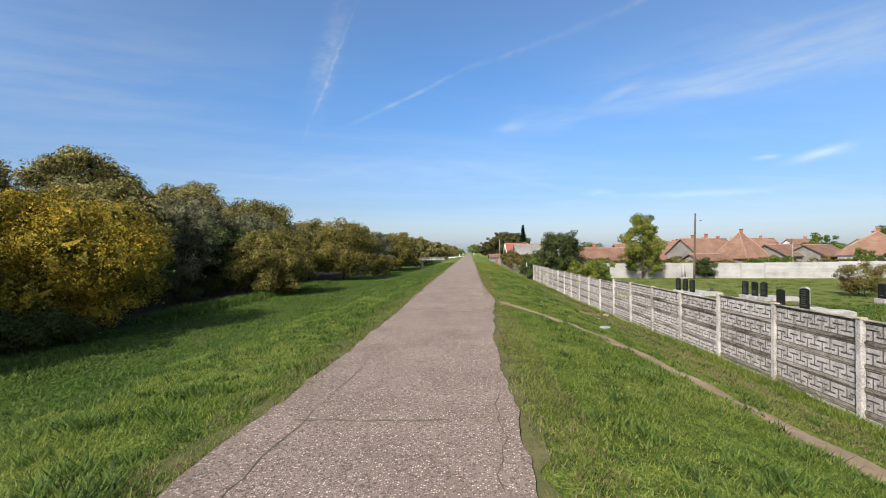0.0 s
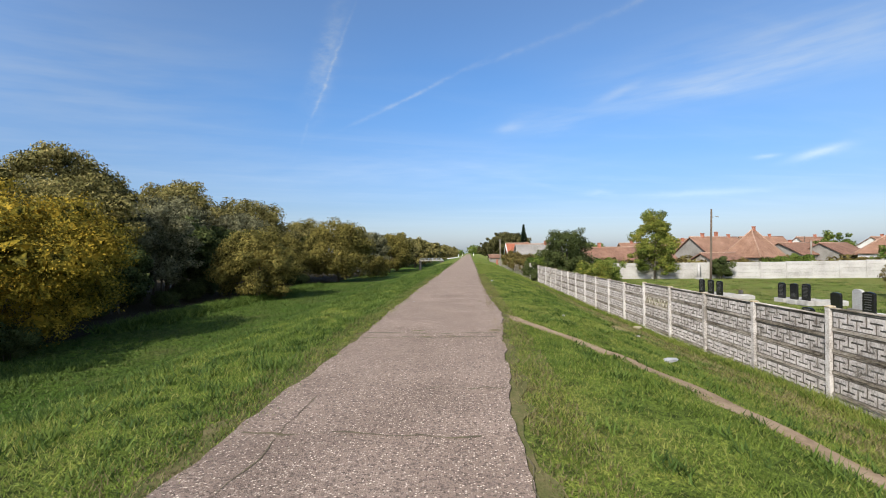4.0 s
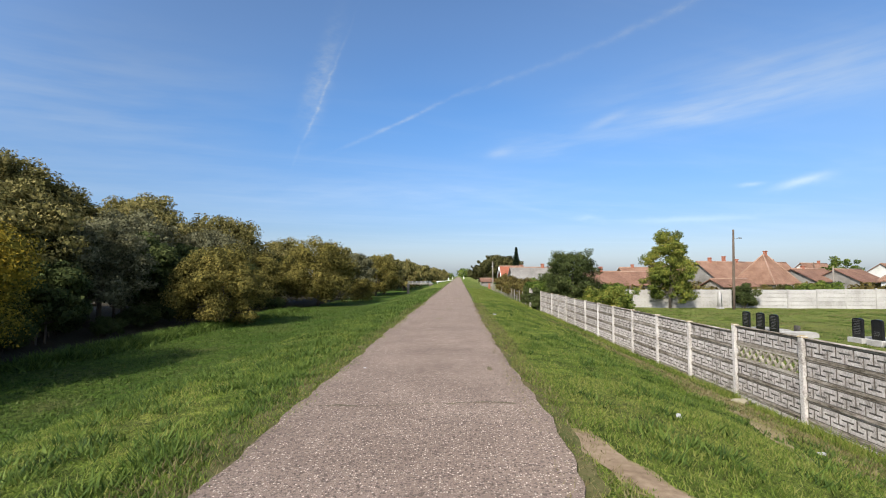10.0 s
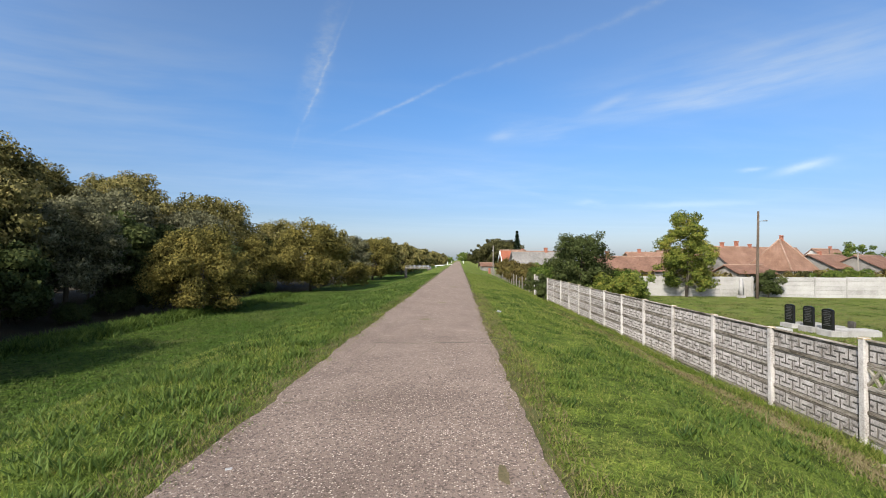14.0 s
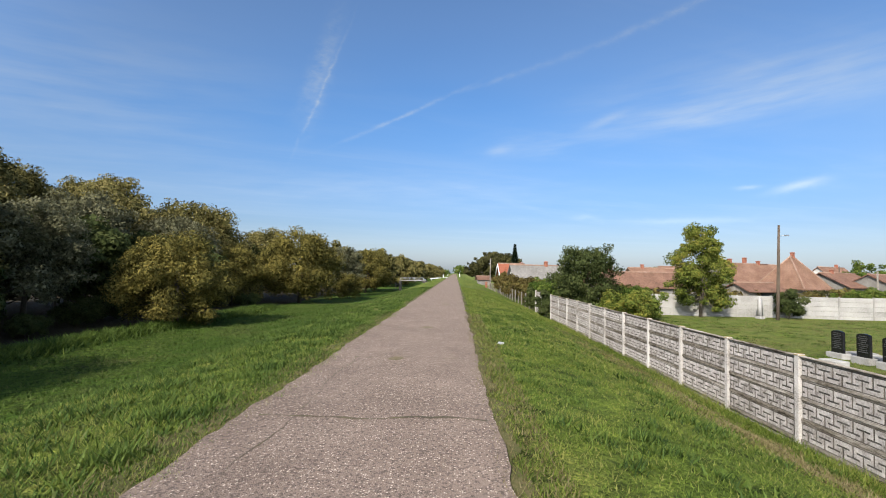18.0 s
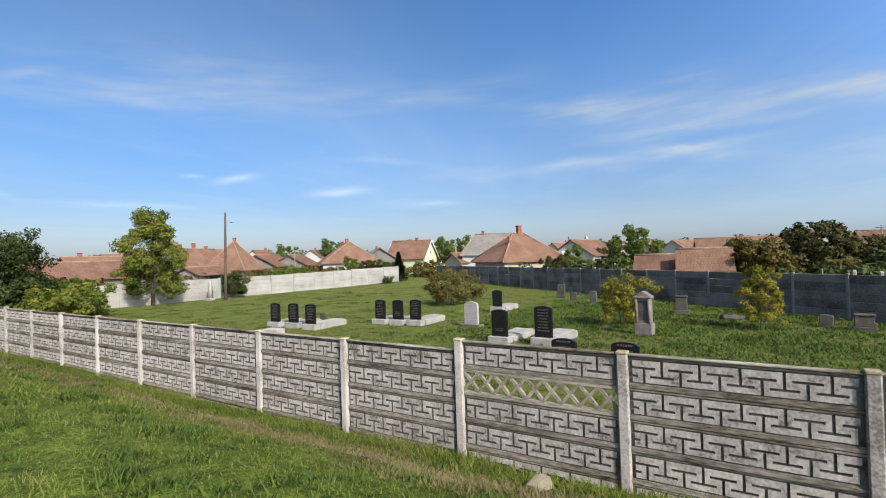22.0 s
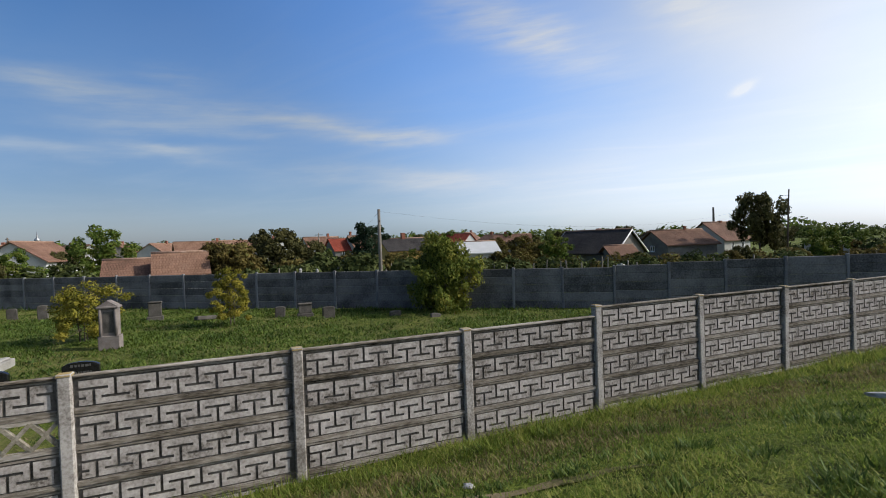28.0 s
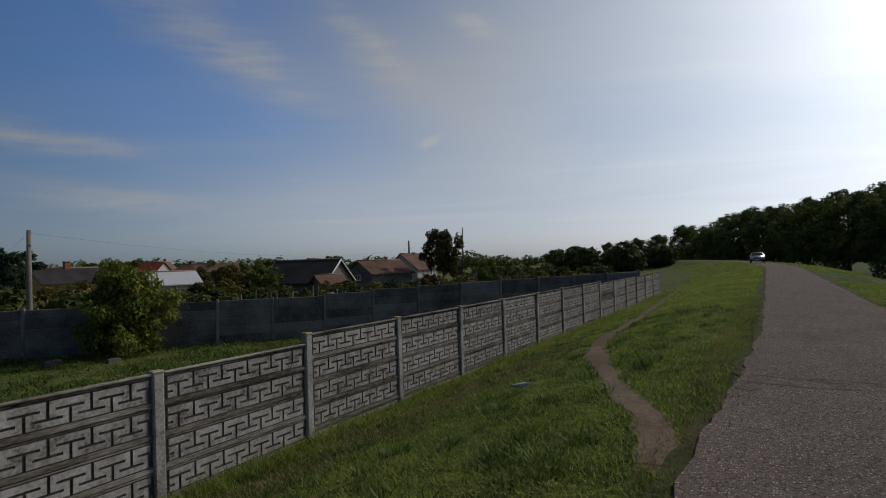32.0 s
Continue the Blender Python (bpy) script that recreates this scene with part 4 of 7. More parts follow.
def lattice_panel():
    """One precast plank with crossed bars and open diamonds between."""
    half = PITCH / 2 - 0.075
    bm = bmesh.new()
    box_into(bm, -0.02, -half, 0, 0.035, half, 0.075, 0.008, 1)
    box_into(bm, -0.02, -half, ROW_H - 0.06, 0.035, half, ROW_H - 0.006, 0.008, 1)
    n = 9
    w = 2 * half / n
    for k in range(n):
        for s in (-1, 1):
            c = -half + w * (k + 0.5)
            length = math.hypot(w, ROW_H - 0.12)
            r = bmesh.ops.create_cube(bm, size=1.0)
            turn = Matrix.Translation((0.005 + 0.002 * s, c, 0.015 + ROW_H / 2)) @ Matrix.Rotation(s * math.atan2(ROW_H - 0.12, w), 4, "X") @ Matrix.Diagonal((0.055, length, 0.046, 1))
            bmesh.ops.transform(bm, matrix=turn, verts=r["verts"])
    return bm_mesh("lattice_panel", bm, [M_LATTICE, M_LEDGE])


def post_mesh(name, h, mat, cap=True, w=0.075, proud=0.065):
    bm = bmesh.new()
    box_into(bm, -proud, -w, 0, 0.07, w, h, 0.018)
    if cap:
        box_into(bm, -proud - 0.008, -w - 0.006, h - 0.02, 0.078, w + 0.006, h + 0.025, 0.012, 1)
    return bm_mesh(name, bm, [mat, M_RUST])


fence = tagged(new("precast_fence"), "precast concrete fence with a key pattern, lichened along its joints", "fence", kind="structure")
KEY, LAT = key_panel(), lattice_panel()
POST_ME = post_mesh("post", 2.62, M_POST)


def bay_top(k):
    if k < -2:
        return 0.06
    if k < 6:
        return 0.02
    if k < 10:
        return 0.18
    if k < 17:
        return 0.34
    return 0.24


prnd = random.Random(5)
bm = bmesh.new()
box_into(bm, -0.05, -PITCH / 2 + 0.075, 0, 0.045, PITCH / 2 - 0.075, 0.03, 0.008)
COPING = bm_mesh("coping", bm, M_LEDGE)
for k in range(-6, 24):
    y = POST0 - PITCH * k
    if k < 23:
        top, mid = bay_top(k), y - PITCH / 2
        lattice = k in (6, 17)
        row, z = 0, top - ROW_H
        low = min(gz(FENCE_X, mid - 1), gz(FENCE_X, mid + 1)) - 0.10
        while z + ROW_H > low:
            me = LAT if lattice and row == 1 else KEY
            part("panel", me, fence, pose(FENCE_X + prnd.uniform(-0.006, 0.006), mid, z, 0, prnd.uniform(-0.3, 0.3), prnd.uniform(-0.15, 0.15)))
            z -= ROW_H
            row += 1
        part("coping", COPING, fence, pose(FENCE_X, mid, top))
    top = max(bay_top(k), bay_top(k - 1)) + 0.035
    part("post", POST_ME, fence, pose(FENCE_X, y, top - 2.62, prnd.uniform(-0.5, 0.5), prnd.uniform(-0.4, 0.4), 0), "post with an orange lichened head" if k in (6, 7) else "")

# A short length of the same fence stands on past the ivy.
far_fence = tagged(new("precast_fence"), "short length of pale precast concrete fence beside a garden", "fence", kind="structure")
for i in range(2):
    y = 61.7 + 2.665 * i
    part("post", POST_ME, far_fence, pose(FENCE_X, y, -2.45))
    if i < 1:
        for r in range(4):
            part("panel", KEY, far_fence, pose(FENCE_X, y + PITCH / 2, 0.1 - ROW_H * (r + 1)))


# ---- the plain fences round the burial ground ----
def plain_fence(label, x0, y0, x1, y1, pitch, tops, rows, mat, pmat, row_h, seed):
    f = tagged(new("concrete_fence"), label, "fence", kind="structure")
    rnd = random.Random(seed)
    length = math.hypot(x1 - x0, y1 - y0)
    n = round(length / pitch)
    pitch = length / n
    yaw = math.degrees(math.atan2(y1 - y0, x1 - x0)) - 90
    bm = bmesh.new()
    box_into(bm, -0.03, -pitch / 2 + 0.06, -0.002, 0.03, pitch / 2 - 0.06, row_h - 0.006, 0.026)
    plank = bm_mesh("plank", bm, mat)
    height = rows * row_h
    pm = post_mesh("post", height + 0.35, pmat, cap=False, w=0.07, proud=0.08)
    for k in range(n + 1):
        t = k / n
        x, y = x0 + (x1 - x0) * t, y0 + (y1 - y0) * t
        top = float(np.interp(t, [p[0] for p in tops], [p[1] for p in tops]))
        part("post", pm, f, pose(x, y, top - height - 0.32 + 0.03, rnd.uniform(-0.6, 0.6), rnd.uniform(-0.6, 0.6), yaw))
        if k < n:
            t = (k + 0.5) / n
            x, y = x0 + (x1 - x0) * t, y0 + (y1 - y0) * t
            top = float(np.interp(t, [p[0] for p in tops], [p[1] for p in tops])) + rnd.uniform(-0.015, 0.015)
            for r in range(rows):
                part("plank", plank, f, pose(x, y, top - row_h * (r + 1), 0, rnd.uniform(-0.5, 0.5), yaw))
    return f


# Dark fence: from the southern corner to the far north-eastern one.
plain_fence("long fence of dark grey precast concrete planks", 7.75, -14.0, 64.6, 63.4, 2.58,
            [(0, 0.55), (0.06, 0.48), (0.12, 0.40), (0.18, 0.25), (0.225, 0.05), (0.35, 0.13), (1, 0.10)], 5, M_DARKC, M_DARKP, 0.43, 3)
plain_fence("pale whitewashed precast concrete fence across the burial ground", 18.2, 68.3, 57.0, 65.2, 2.95, [(0, -0.05), (0.5, 0.0), (1, 0.25)], 5, M_WHITEC, M_WHITEC, 0.44, 4)


# ---- graves ----
def slab_stone(w, h, t, arch, mat, name="headstone", bevel=0.012):
    """An upright slab facing -x with a bowed top."""
    bm = bmesh.new()
    n = 10
    ring = [(-w / 2, 0), (w / 2, 0)]
    for k in range(n + 1):
        a = k / n
        y = w / 2 - w * a
        ring.append((y, h - arch + arch * math.sin(math.pi * a) ** 0.6))
    vs = [bm.verts.new((-t / 2, y, z)) for y, z in ring]
    f = bm.faces.new(vs)
    r = bmesh.ops.extrude_face_region(bm, geom=[f])
    for v in r["geom"]:
        if isinstance(v, bmesh.types.BMVert):
            v.co.x += t
    bmesh.ops.recalc_face_normals(bm, faces=bm.faces)
    if bevel:
        bmesh.ops.bevel(bm, geom=[e for e in bm.edges if e.calc_face_angle(0) > 1.0], offset=bevel, segments=1, affect="EDGES")
    return bm_mesh(name, bm, mat)


def lines_mesh(w, h, rows, seed, mat, x):
    """Rows of short raised bars, for lines that cannot be read."""
    rnd = random.Random(seed)
    verts, faces = [], []
    for r in range(rows):
        z = h * 0.88 - h * 0.66 * r / max(1, rows - 1)
        span = w * rnd.uniform(0.22, 0.38)
        y = -span
        while y < span:
            e = min(y + rnd.uniform(0.02, 0.075), span)
            k = len(verts)
            th = h * 0.15 / rows
            verts += [(x, y, z - th), (x, e, z - th), (x, e, z + th), (x, y, z + th), (x - 0.003, y, z - th), (x - 0.003, e, z - th), (x - 0.003, e, z + th), (x - 0.003, y, z + th)]
            faces += [(k + 4, k + 7, k + 6, k + 5), (k, k + 4, k + 5, k + 1), (k + 3, k + 2, k + 6, k + 7), (k, k + 3, k + 7, k + 4), (k + 1, k + 5, k + 6, k + 2)]
            y = e + rnd.uniform(0.012, 0.03)
    return mesh_of("inscription", verts, faces, mat)


def grave(x, y, yaw, w, h, seed, length=2.1, plinth=0.32, lines=9, label="", group=""):
    """A polished headstone on a plinth, with a low concrete slab behind it."""
    g = new("grave")
    g.matrix_world = pose(x, y, gz(x, y) - 0.02, 0, 0, yaw)
    part("headstone", slab_stone(w, h, 0.12, 0.09, M_GRANITE), g, pose(0, 0, plinth - 0.004, 0, random.Random(seed).uniform(-1, 1), 0), "polished black granite headstone")
    tagged(part("inscription", lines_mesh(w, h, lines, seed, M_LETTER, -0.062), g, pose(0, 0, plinth), "worn pale lettering"), kind="stuff")
    part("plinth", box_mesh("plinth", -0.24, -w / 2 - 0.12, 0, 0.24, w / 2 + 0.12, plinth, M_TERRAZZO, 0.02), g)
    if length:
        bm = bmesh.new()
        box_into(bm, 0.244, -w / 2 - 0.16, 0, length, w / 2 + 0.16, plinth - 0.03, 0.02)
        part("grave_slab", bm_mesh("grave_slab", bm, M_TERRAZZO), g)
        part("cover", box_mesh("cover", 0.30, -w / 2 - 0.05, plinth - 0.034, length - 0.06, w / 2 + 0.05, plinth + 0.02, M_TERRAZZO, 0.015), g)
    return tagged(g, label or "black granite headstone on a pale concrete grave in grass", "grave", group)


for i, (x, y) in enumerate(((18.45, 43.9), (18.4, 42.35), (18.35, 40.95))):
    grave(x, y, 4, 0.68, 1.05, 10 + i, length=2.3 if i == 2 else 1.7, group="first row of three graves")
part("kerb_stone", box_mesh("kerb_stone", -0.3, -0.45, 0, 0.3, 0.45, 0.34, M_TERRAZZO, 0.03), None, pose(16.2, 41.2, gz(16.2, 41.2) - 0.02, 0, 0, 8))
tagged(bpy.data.objects["kerb_stone"], "pale concrete block lying in the grass", "stone")
small = part("marker_stone", slab_stone(0.36, 0.62, 0.14, 0.04, M_OLDSTONE, "marker_stone"), None, pose(20.6, 42.4, gz(20.6, 42.4) - 0.03, 0, 3, 10))
tagged(small, "small grey weathered marker stone", "gravestone")
for i, (x, y) in enumerate(((21.35, 38.7), (21.4, 37.5), (21.35, 36.3))):
    grave(x, y, 3, 0.66, 1.06, 20 + i, length=2.3 if i == 2 else 1.6, group="second row of three graves")
grave(28.6, 35.1, 0, 0.64, 1.05, 31, length=2.2)
grave(18.75, 30.1, -2, 0.72, 1.12, 32, length=2.4)
grave(18.9, 28.25, -2, 0.74, 1.25, 33, length=2.4, lines=8)
for i, (x, y) in enumerate(((14.6, 25.95), (14.6, 24.2))):
    g = grave(x, y, -3, 0.76, 0.78, 40 + i, length=0, plinth=0.36, lines=4, label="low wide black granite headstone with a bowed top", group="low black headstones")

g = new("grave")
g.matrix_world = pose(22.4, 33.5, gz(22.4, 33.5) - 0.02, 0, 0, -3)
part("headstone", slab_stone(0.80, 1.16, 0.16, 0.14, M_MARBLE), g, pose(0, 0, 0.15))
tagged(part("inscription", lines_mesh(0.8, 1.16, 10, 60, M_LETTERG, -0.083), g, pose(0, 0, 0.15), "faint grey lettering"), kind="stuff")
part("plinth", box_mesh("plinth", -0.26, -0.58, 0, 0.26, 0.58, 0.155, M_OLDSTONE, 0.02), g)
tagged(g, "white marble headstone with a bowed top on a dark plinth", "grave")

# A tall pinkish memorial with columns and a small pediment.
st = new("memorial")
st.matrix_world = pose(22.8, 25.2, gz(22.8, 25.2) - 0.03, 0, 0, -6)
part("base", box_mesh("base", -0.24, -0.36, 0, 0.24, 0.36, 0.56, M_PINKST, 0.02), st)
part("shaft", box_mesh("shaft", -0.17, -0.30, 0.556, 0.20, 0.30, 1.62, M_PINKST, 0.015), st)
for s in (-1, 1):
    part("column", tubes_mesh("column", [([(-0.21, s * 0.26, 0.56), (-0.21, s * 0.26, 1.60)], [0.055, 0.050])], M_PINKST), st)
part("tablet", box_mesh("tablet", -0.178, -0.17, 0.68, -0.165, 0.17, 1.5, M_OLDSTONE, 0.003), st, None, "grey inset tablet")
part("cornice", box_mesh("cornice", -0.29, -0.37, 1.616, 0.24, 0.37, 1.70, M_PINKST, 0.02), st)
bm = bmesh.new()
vs = [bm.verts.new(p) for p in ((-0.26, -0.34, 1.70), (-0.26, 0.34, 1.70), (-0.26, 0, 1.92), (0.22, -0.34, 1.70), (0.22, 0.34, 1.70), (0.22, 0, 1.92))]
for f in ((0, 2, 1), (3, 4, 5), (0, 1, 4, 3), (1, 2, 5, 4), (2, 0, 3, 5)):
    bm.faces.new([vs[i] for i in f])
part("pediment", bm_mesh("pediment", bm, M_PINKST), st)
tagged(st, "tall pinkish stone memorial with columns and a pediment", "memorial")

ornd = random.Random(9)
for x, y, w, h, lean in ((38.1, 34.2, 0.62, 1.15, 6), (36.6, 32.7, 0.5, 0.72, -3), (35.4, 30.9, 0.5, 0.9, 3), (27.85, 18.55, 0.52, 0.62, 2), (25.7, 16.35, 0.62, 0.68, 1), (24.4, 13.2, 0.6, 0.30, -4), (22.9, 11.6, 0.5, 0.26, 2)):
    s = part("gravestone", slab_stone(w, h, 0.2, 0.05, M_OLDSTONE, "gravestone", 0.03), None, pose(x, y, gz(x, y) - 0.05, ornd.uniform(-3, 3), lean, ornd.uniform(-12, 12)))
    tagged(s, "small weathered grey gravestone in the grass by the fence", "gravestone", "old weathered gravestones")
for x, y, w, h in ((30.7, 24.7, 0.62, 1.05), (27.0, 17.35, 0.66, 0.80)):
    g = new("stepped_gravestone")
    g.matrix_world = pose(x, y, gz(x, y) - 0.04, 0, 2, ornd.uniform(-8, 8))
    part("base", box_mesh("base", -0.26, -w / 2 - 0.08, 0, 0.26, w / 2 + 0.08, 0.26, M_OLDSTONE, 0.03), g)
    part("shaft", box_mesh("shaft", -0.17, -w / 2, 0.256, 0.17, w / 2, h - 0.1, M_OLDSTONE, 0.025), g)
    part("cap", box_mesh("cap", -0.22, -w / 2 - 0.04, h - 0.104, 0.22, w / 2 + 0.04, h, M_OLDSTONE, 0.04), g)
    tagged(g, "weathered stepped gravestone with a moulded cap", "gravestone", "old weathered gravestones")
for x, y in ((34.2, 29.4), (29.3, 22.2)):
    s = part("fallen_stone", box_mesh("fallen_stone", -0.3, -0.5, 0, 0.3, 0.5, 0.22, M_OLDSTONE, 0.04), None, pose(x, y, gz(x, y) - 0.03, 4, 6, 20))
    tagged(s, "fallen weathered stone slab lying in the grass", "stone", "fallen stones")
bm = bmesh.new()
box_into(bm, -0.3, -0.3, 0, 0.3, 0.3, 0.25, 0.03)
part_ob = new("obelisk")
part_ob.matrix_world = pose(28.3, 66.0, gz(28.3, 66) - 0.02, 0, 0, 15)
part("base", bm_mesh("base", bm, M_MARBLE), part_ob)
part("shaft", tubes_mesh("shaft", [([(0, 0, 0.24), (0, 0, 1.75), (0, 0, 2.0)], [0.27, 0.2, 0.02])], M_MARBLE, 4), part_ob)
tagged(part_ob, "pale stone obelisk beside the whitewashed fence", "memorial")


# ---- trees and shrubs ----
def leaf_arrays(rng, blobs, n, size, outward=0.9, droop=0.0, inner=0):
    """Leaves as small pointed triangles, strewn through the outer parts of a crown's lobes."""
    blobs = np.array(blobs, dtype=float)
    area = blobs[:, 3] * blobs[:, 4] + blobs[:, 3] * blobs[:, 5]
    which = rng.choice(len(blobs), n, p=area / area.sum())
    d = rng.normal(size=(n, 3))
    d /= np.linalg.norm(d, axis=1)[:, None]
    lump = 1 + 0.16 * np.sin(d[:, 0] * 5 + which) * np.sin(d[:, 1] * 6 + 2 * which) + 0.12 * np.sin(d[:, 2] * 9 + which * 1.7)
    r = (1 - 0.36 * rng.random(n) ** 1.8) * lump
    heart = (np.arange(n) < inner) & (which > 0)
    r = np.where(heart, 0.60 * rng.random(n) ** 0.5, r)
    c = blobs[which, :3] + d * blobs[which, 3:6] * r[:, None]
    nrm = d * outward + rng.normal(size=(n, 3)) * 0.48 + np.array([0, 0, 0.25])
    nrm /= np.linalg.norm(nrm, axis=1)[:, None]
    side = np.cross(nrm, rng.normal(size=(n, 3)))
    side /= np.linalg.norm(side, axis=1)[:, None]
    tip = np.cross(nrm, side)
    if droop:
        tip[:, 2] -= droop
        tip /= np.linalg.norm(tip, axis=1)[:, None]
    s = size * (0.55 + 0.9 * rng.random(n))[:, None]
    s = np.where(heart[:, None], np.minimum(blobs[which, 3], blobs[which, 5])[:, None] * (0.42 + 0.25 * rng.random(n))[:, None], s)
    v = np.stack([c - tip * s * 0.5 + side * s * 0.42, c - tip * s * 0.4 - side * s * 0.42, c + tip * s * 0.75], 1).reshape(-1, 3)
    return v


def leaves_mesh(name, v, mat):
    n = len(v) // 3
    me = bpy.data.meshes.new(name)
    me.vertices.add(len(v))
    me.vertices.foreach_set("co", v.astype(np.float32).ravel())
    me.loops.add(3 * n)
    me.loops.foreach_set("vertex_index", np.arange(3 * n, dtype=np.int32))
    me.polygons.add(n)
    me.polygons.foreach_set("loop_start", np.arange(0, 3 * n, 3, dtype=np.int32))
    me.materials.append(mat)
    me.update(calc_edges=True)
    return me


def make_tree(name, seed, height, radius, clear, lobes, leaves, size, mat, label, category="tree", bark=M_BARK, stems=1, droop=0.0, taper=0.0, trunk_r=None, loose=0.0):
    """A tree or shrub, dense or with a loose, gappy crown: tapered trunk or stems with limbs to each lobe of the crown."""
    rng = np.random.default_rng(seed)
    rnd = random.Random(seed)
    mid_z, half = (clear + height) / 2, (height - clear) / 2
    core = 0.66 - 0.30 * loose
    blobs = [(0, 0, mid_z - half * 0.1, radius * core, radius * core, half * (core + 0.06))]
    for k in range(lobes):
        t = (k + 0.5) / lobes
        up = -0.92 + 1.84 * t
        ring = math.sqrt(max(0.0, 1 - up * up))
        if up < 0:
            ring = ring ** 0.55
        ring *= 1 - taper * max(0.0, up + 0.3)
        a = k * 2.39996 + rnd.uniform(-0.35, 0.35)
        br = radius * rnd.uniform(0.15 - 0.02 * loose, 0.33 - 0.06 * loose)
        reach = (radius - br * 0.8) * rnd.uniform(0.64 - 0.22 * loose, 1.15 + 0.13 * loose)
        tall = (half - br * 0.6) * rnd.uniform(0.86 - 0.08 * loose, 1.06 + 0.09 * loose)
        blobs.append((math.cos(a) * ring * reach, math.sin(a) * ring * reach, mid_z + up * tall, br * rnd.uniform(0.9, 1.25), br * rnd.uniform(0.9, 1.25), br * rnd.uniform(0.62, 0.95)))
    v = leaf_arrays(rng, blobs, leaves * 2, size * 0.66, droop=droop, inner=min(leaves // 6, lobes * 18))
    v[:, 2] = np.maximum(v[:, 2], 0.04)
    root = new(name)
    tubes = []
    tr = trunk_r or max(0.05, height * 0.018)
    for s in range(stems):
        a = s * 2.1 + seed
        bx, by = (math.cos(a) * radius * 0.10, math.sin(a) * radius * 0.10) if stems > 1 else (0, 0)
        lean = (rnd.uniform(-0.05, 0.05) * height, rnd.uniform(-0.05, 0.05) * height)
        pts = [(bx, by, -0.25), (bx + lean[0] * 0.2, by + lean[1] * 0.2, height * 0.22), (bx * 1.6 + lean[0] * 0.6, by * 1.6 + lean[1] * 0.6, height * 0.5), (bx * 2 + lean[0], by * 2 + lean[1], height * 0.80)]
        k = 1.0 if stems == 1 else 0.6
        tubes.append((pts, [tr * 1.35 * k, tr * k, tr * 0.66 * k, tr * 0.16 * k]))
    for i, b in enumerate(blobs[1:14]):
        base = Vector(tubes[i % stems][0][1]).lerp(Vector(tubes[i % stems][0][2]), rnd.random())
        end = Vector(b[:3])
        mid = base.lerp(end, 0.55) + Vector((0, 0, -0.05 * height))
        tubes.append(([base, mid, end], [tr * 0.45, tr * 0.28, tr * 0.06]))
    part("trunk", tubes_mesh("trunk", tubes, bark, 7), root, None, "dark bark")
    part("crown", leaves_mesh("crown", v, mat), root)
    return tagged(root, label, category)


def put(ob, x, y, turn=0.0, scale=1.0, sink=0.0, squash=1.0):
    ob.matrix_basis = pose(x, y, gz(x, y) - sink, 0, 0, turn) @ Matrix.Diagonal((scale, scale, scale * squash, 1))
    return ob


def again(ob, x, y, turn, scale=1.0, squash=1.0, label="", sink=0.0):
    c = copy_thing(ob, pose(0, 0, 0))
    put(c, x, y, turn, scale, sink, squash)
    if label:
        c["label"] = label
    return c


# Floodplain wood, west of the embankment.
tall = put(make_tree("willow_tree", 1, 25.5, 8.6, 5.0, 84, 17000, 0.50, L_WILLOW, "tall old willow with an uneven olive-green crown", loose=0.5), -68, 81, 20)
broad = put(make_tree("willow_tree", 2, 19.0, 9.0, 4.0, 80, 15000, 0.48, L_WILLOW, "broad olive-green willow on the edge of the wood", droop=0.3, loose=0.5), -48, 110, 80)
silver = put(make_tree("silver_willow", 3, 17.5, 7.4, 3.4, 72, 13500, 0.44, L_GREYW, "grey-green willow with silvery leaves", droop=0.4, loose=0.6), -58, 69, 0)
yellow = put(make_tree("maple_tree", 4, 11.4, 6.6, 0.2, 110, 40000, 0.19, L_YELLOW, "leafy tree turning autumn yellow at the foot of the bank", stems=3, loose=0.6), -32.2, 36.2, 30, 1.04)
olive = put(make_tree("field_maple", 5, 9.4, 5.0, 0.1, 84, 20000, 0.24, L_OLIVE, "dense rounded tree with olive and yellow leaves", stems=3, loose=0.5), -30.5, 73, 10, 1.12)
round_tree = put(make_tree("willow_tree", 6, 14.6, 7.6, 0.3, 90, 20000, 0.36, L_OLIVE, "rounded bronze-green willow beside the meadow", loose=0.4), -29.5, 113, 40)
scrub = put(make_tree("hawthorn_bush", 7, 4.2, 3.4, 0.05, 18, 4600, 0.24, L_DARK, "low dark bush under the trees", "bush", stems=3), -43, 62, 0)
dark_tree = put(make_tree("elder_tree", 8, 13.0, 6.6, 2.2, 36, 4800, 0.74, L_DARK, "dark green tree in the shade of the wood", stems=2), -47, 78, 0)

for x, y, t, s in ((-60, 101, 70, 0.88), (-80, 72, 140, 0.92), (-74, 98, 200, 0.95), (-86, 58, 20, 0.85)):
    again(tall, x, y, t, s)
for x, y, t, s in ((-56, 96, 200, 0.98), (-62, 122, 10, 1.0), (-43, 128, 300, 0.82), (-70, 60, 60, 1.0), (-45, 57, 330, 0.84), (-58, 44, 100, 0.85)):
    again(broad, x, y, t, s)
for x, y, t, s in ((-27.5, 141, 40, 0.72), (-52, 86, 120, 0.98), (-45, 98, 180, 0.86), (-41, 66, 60, 0.74), (-58, 112, 90, 1.05)):
    again(silver, x, y, t, s)
again(yellow, -42, 32, 130, 1.08)
# Next two stand out of view, added to throw shade towards the meadow.
again(yellow, -43, 13, 60, 1.0)
again(broad, -53, 4, 150, 0.9)
again(yellow, -39, 44, 210, 0.98, label="olive and yellow tree at the foot of the bank")
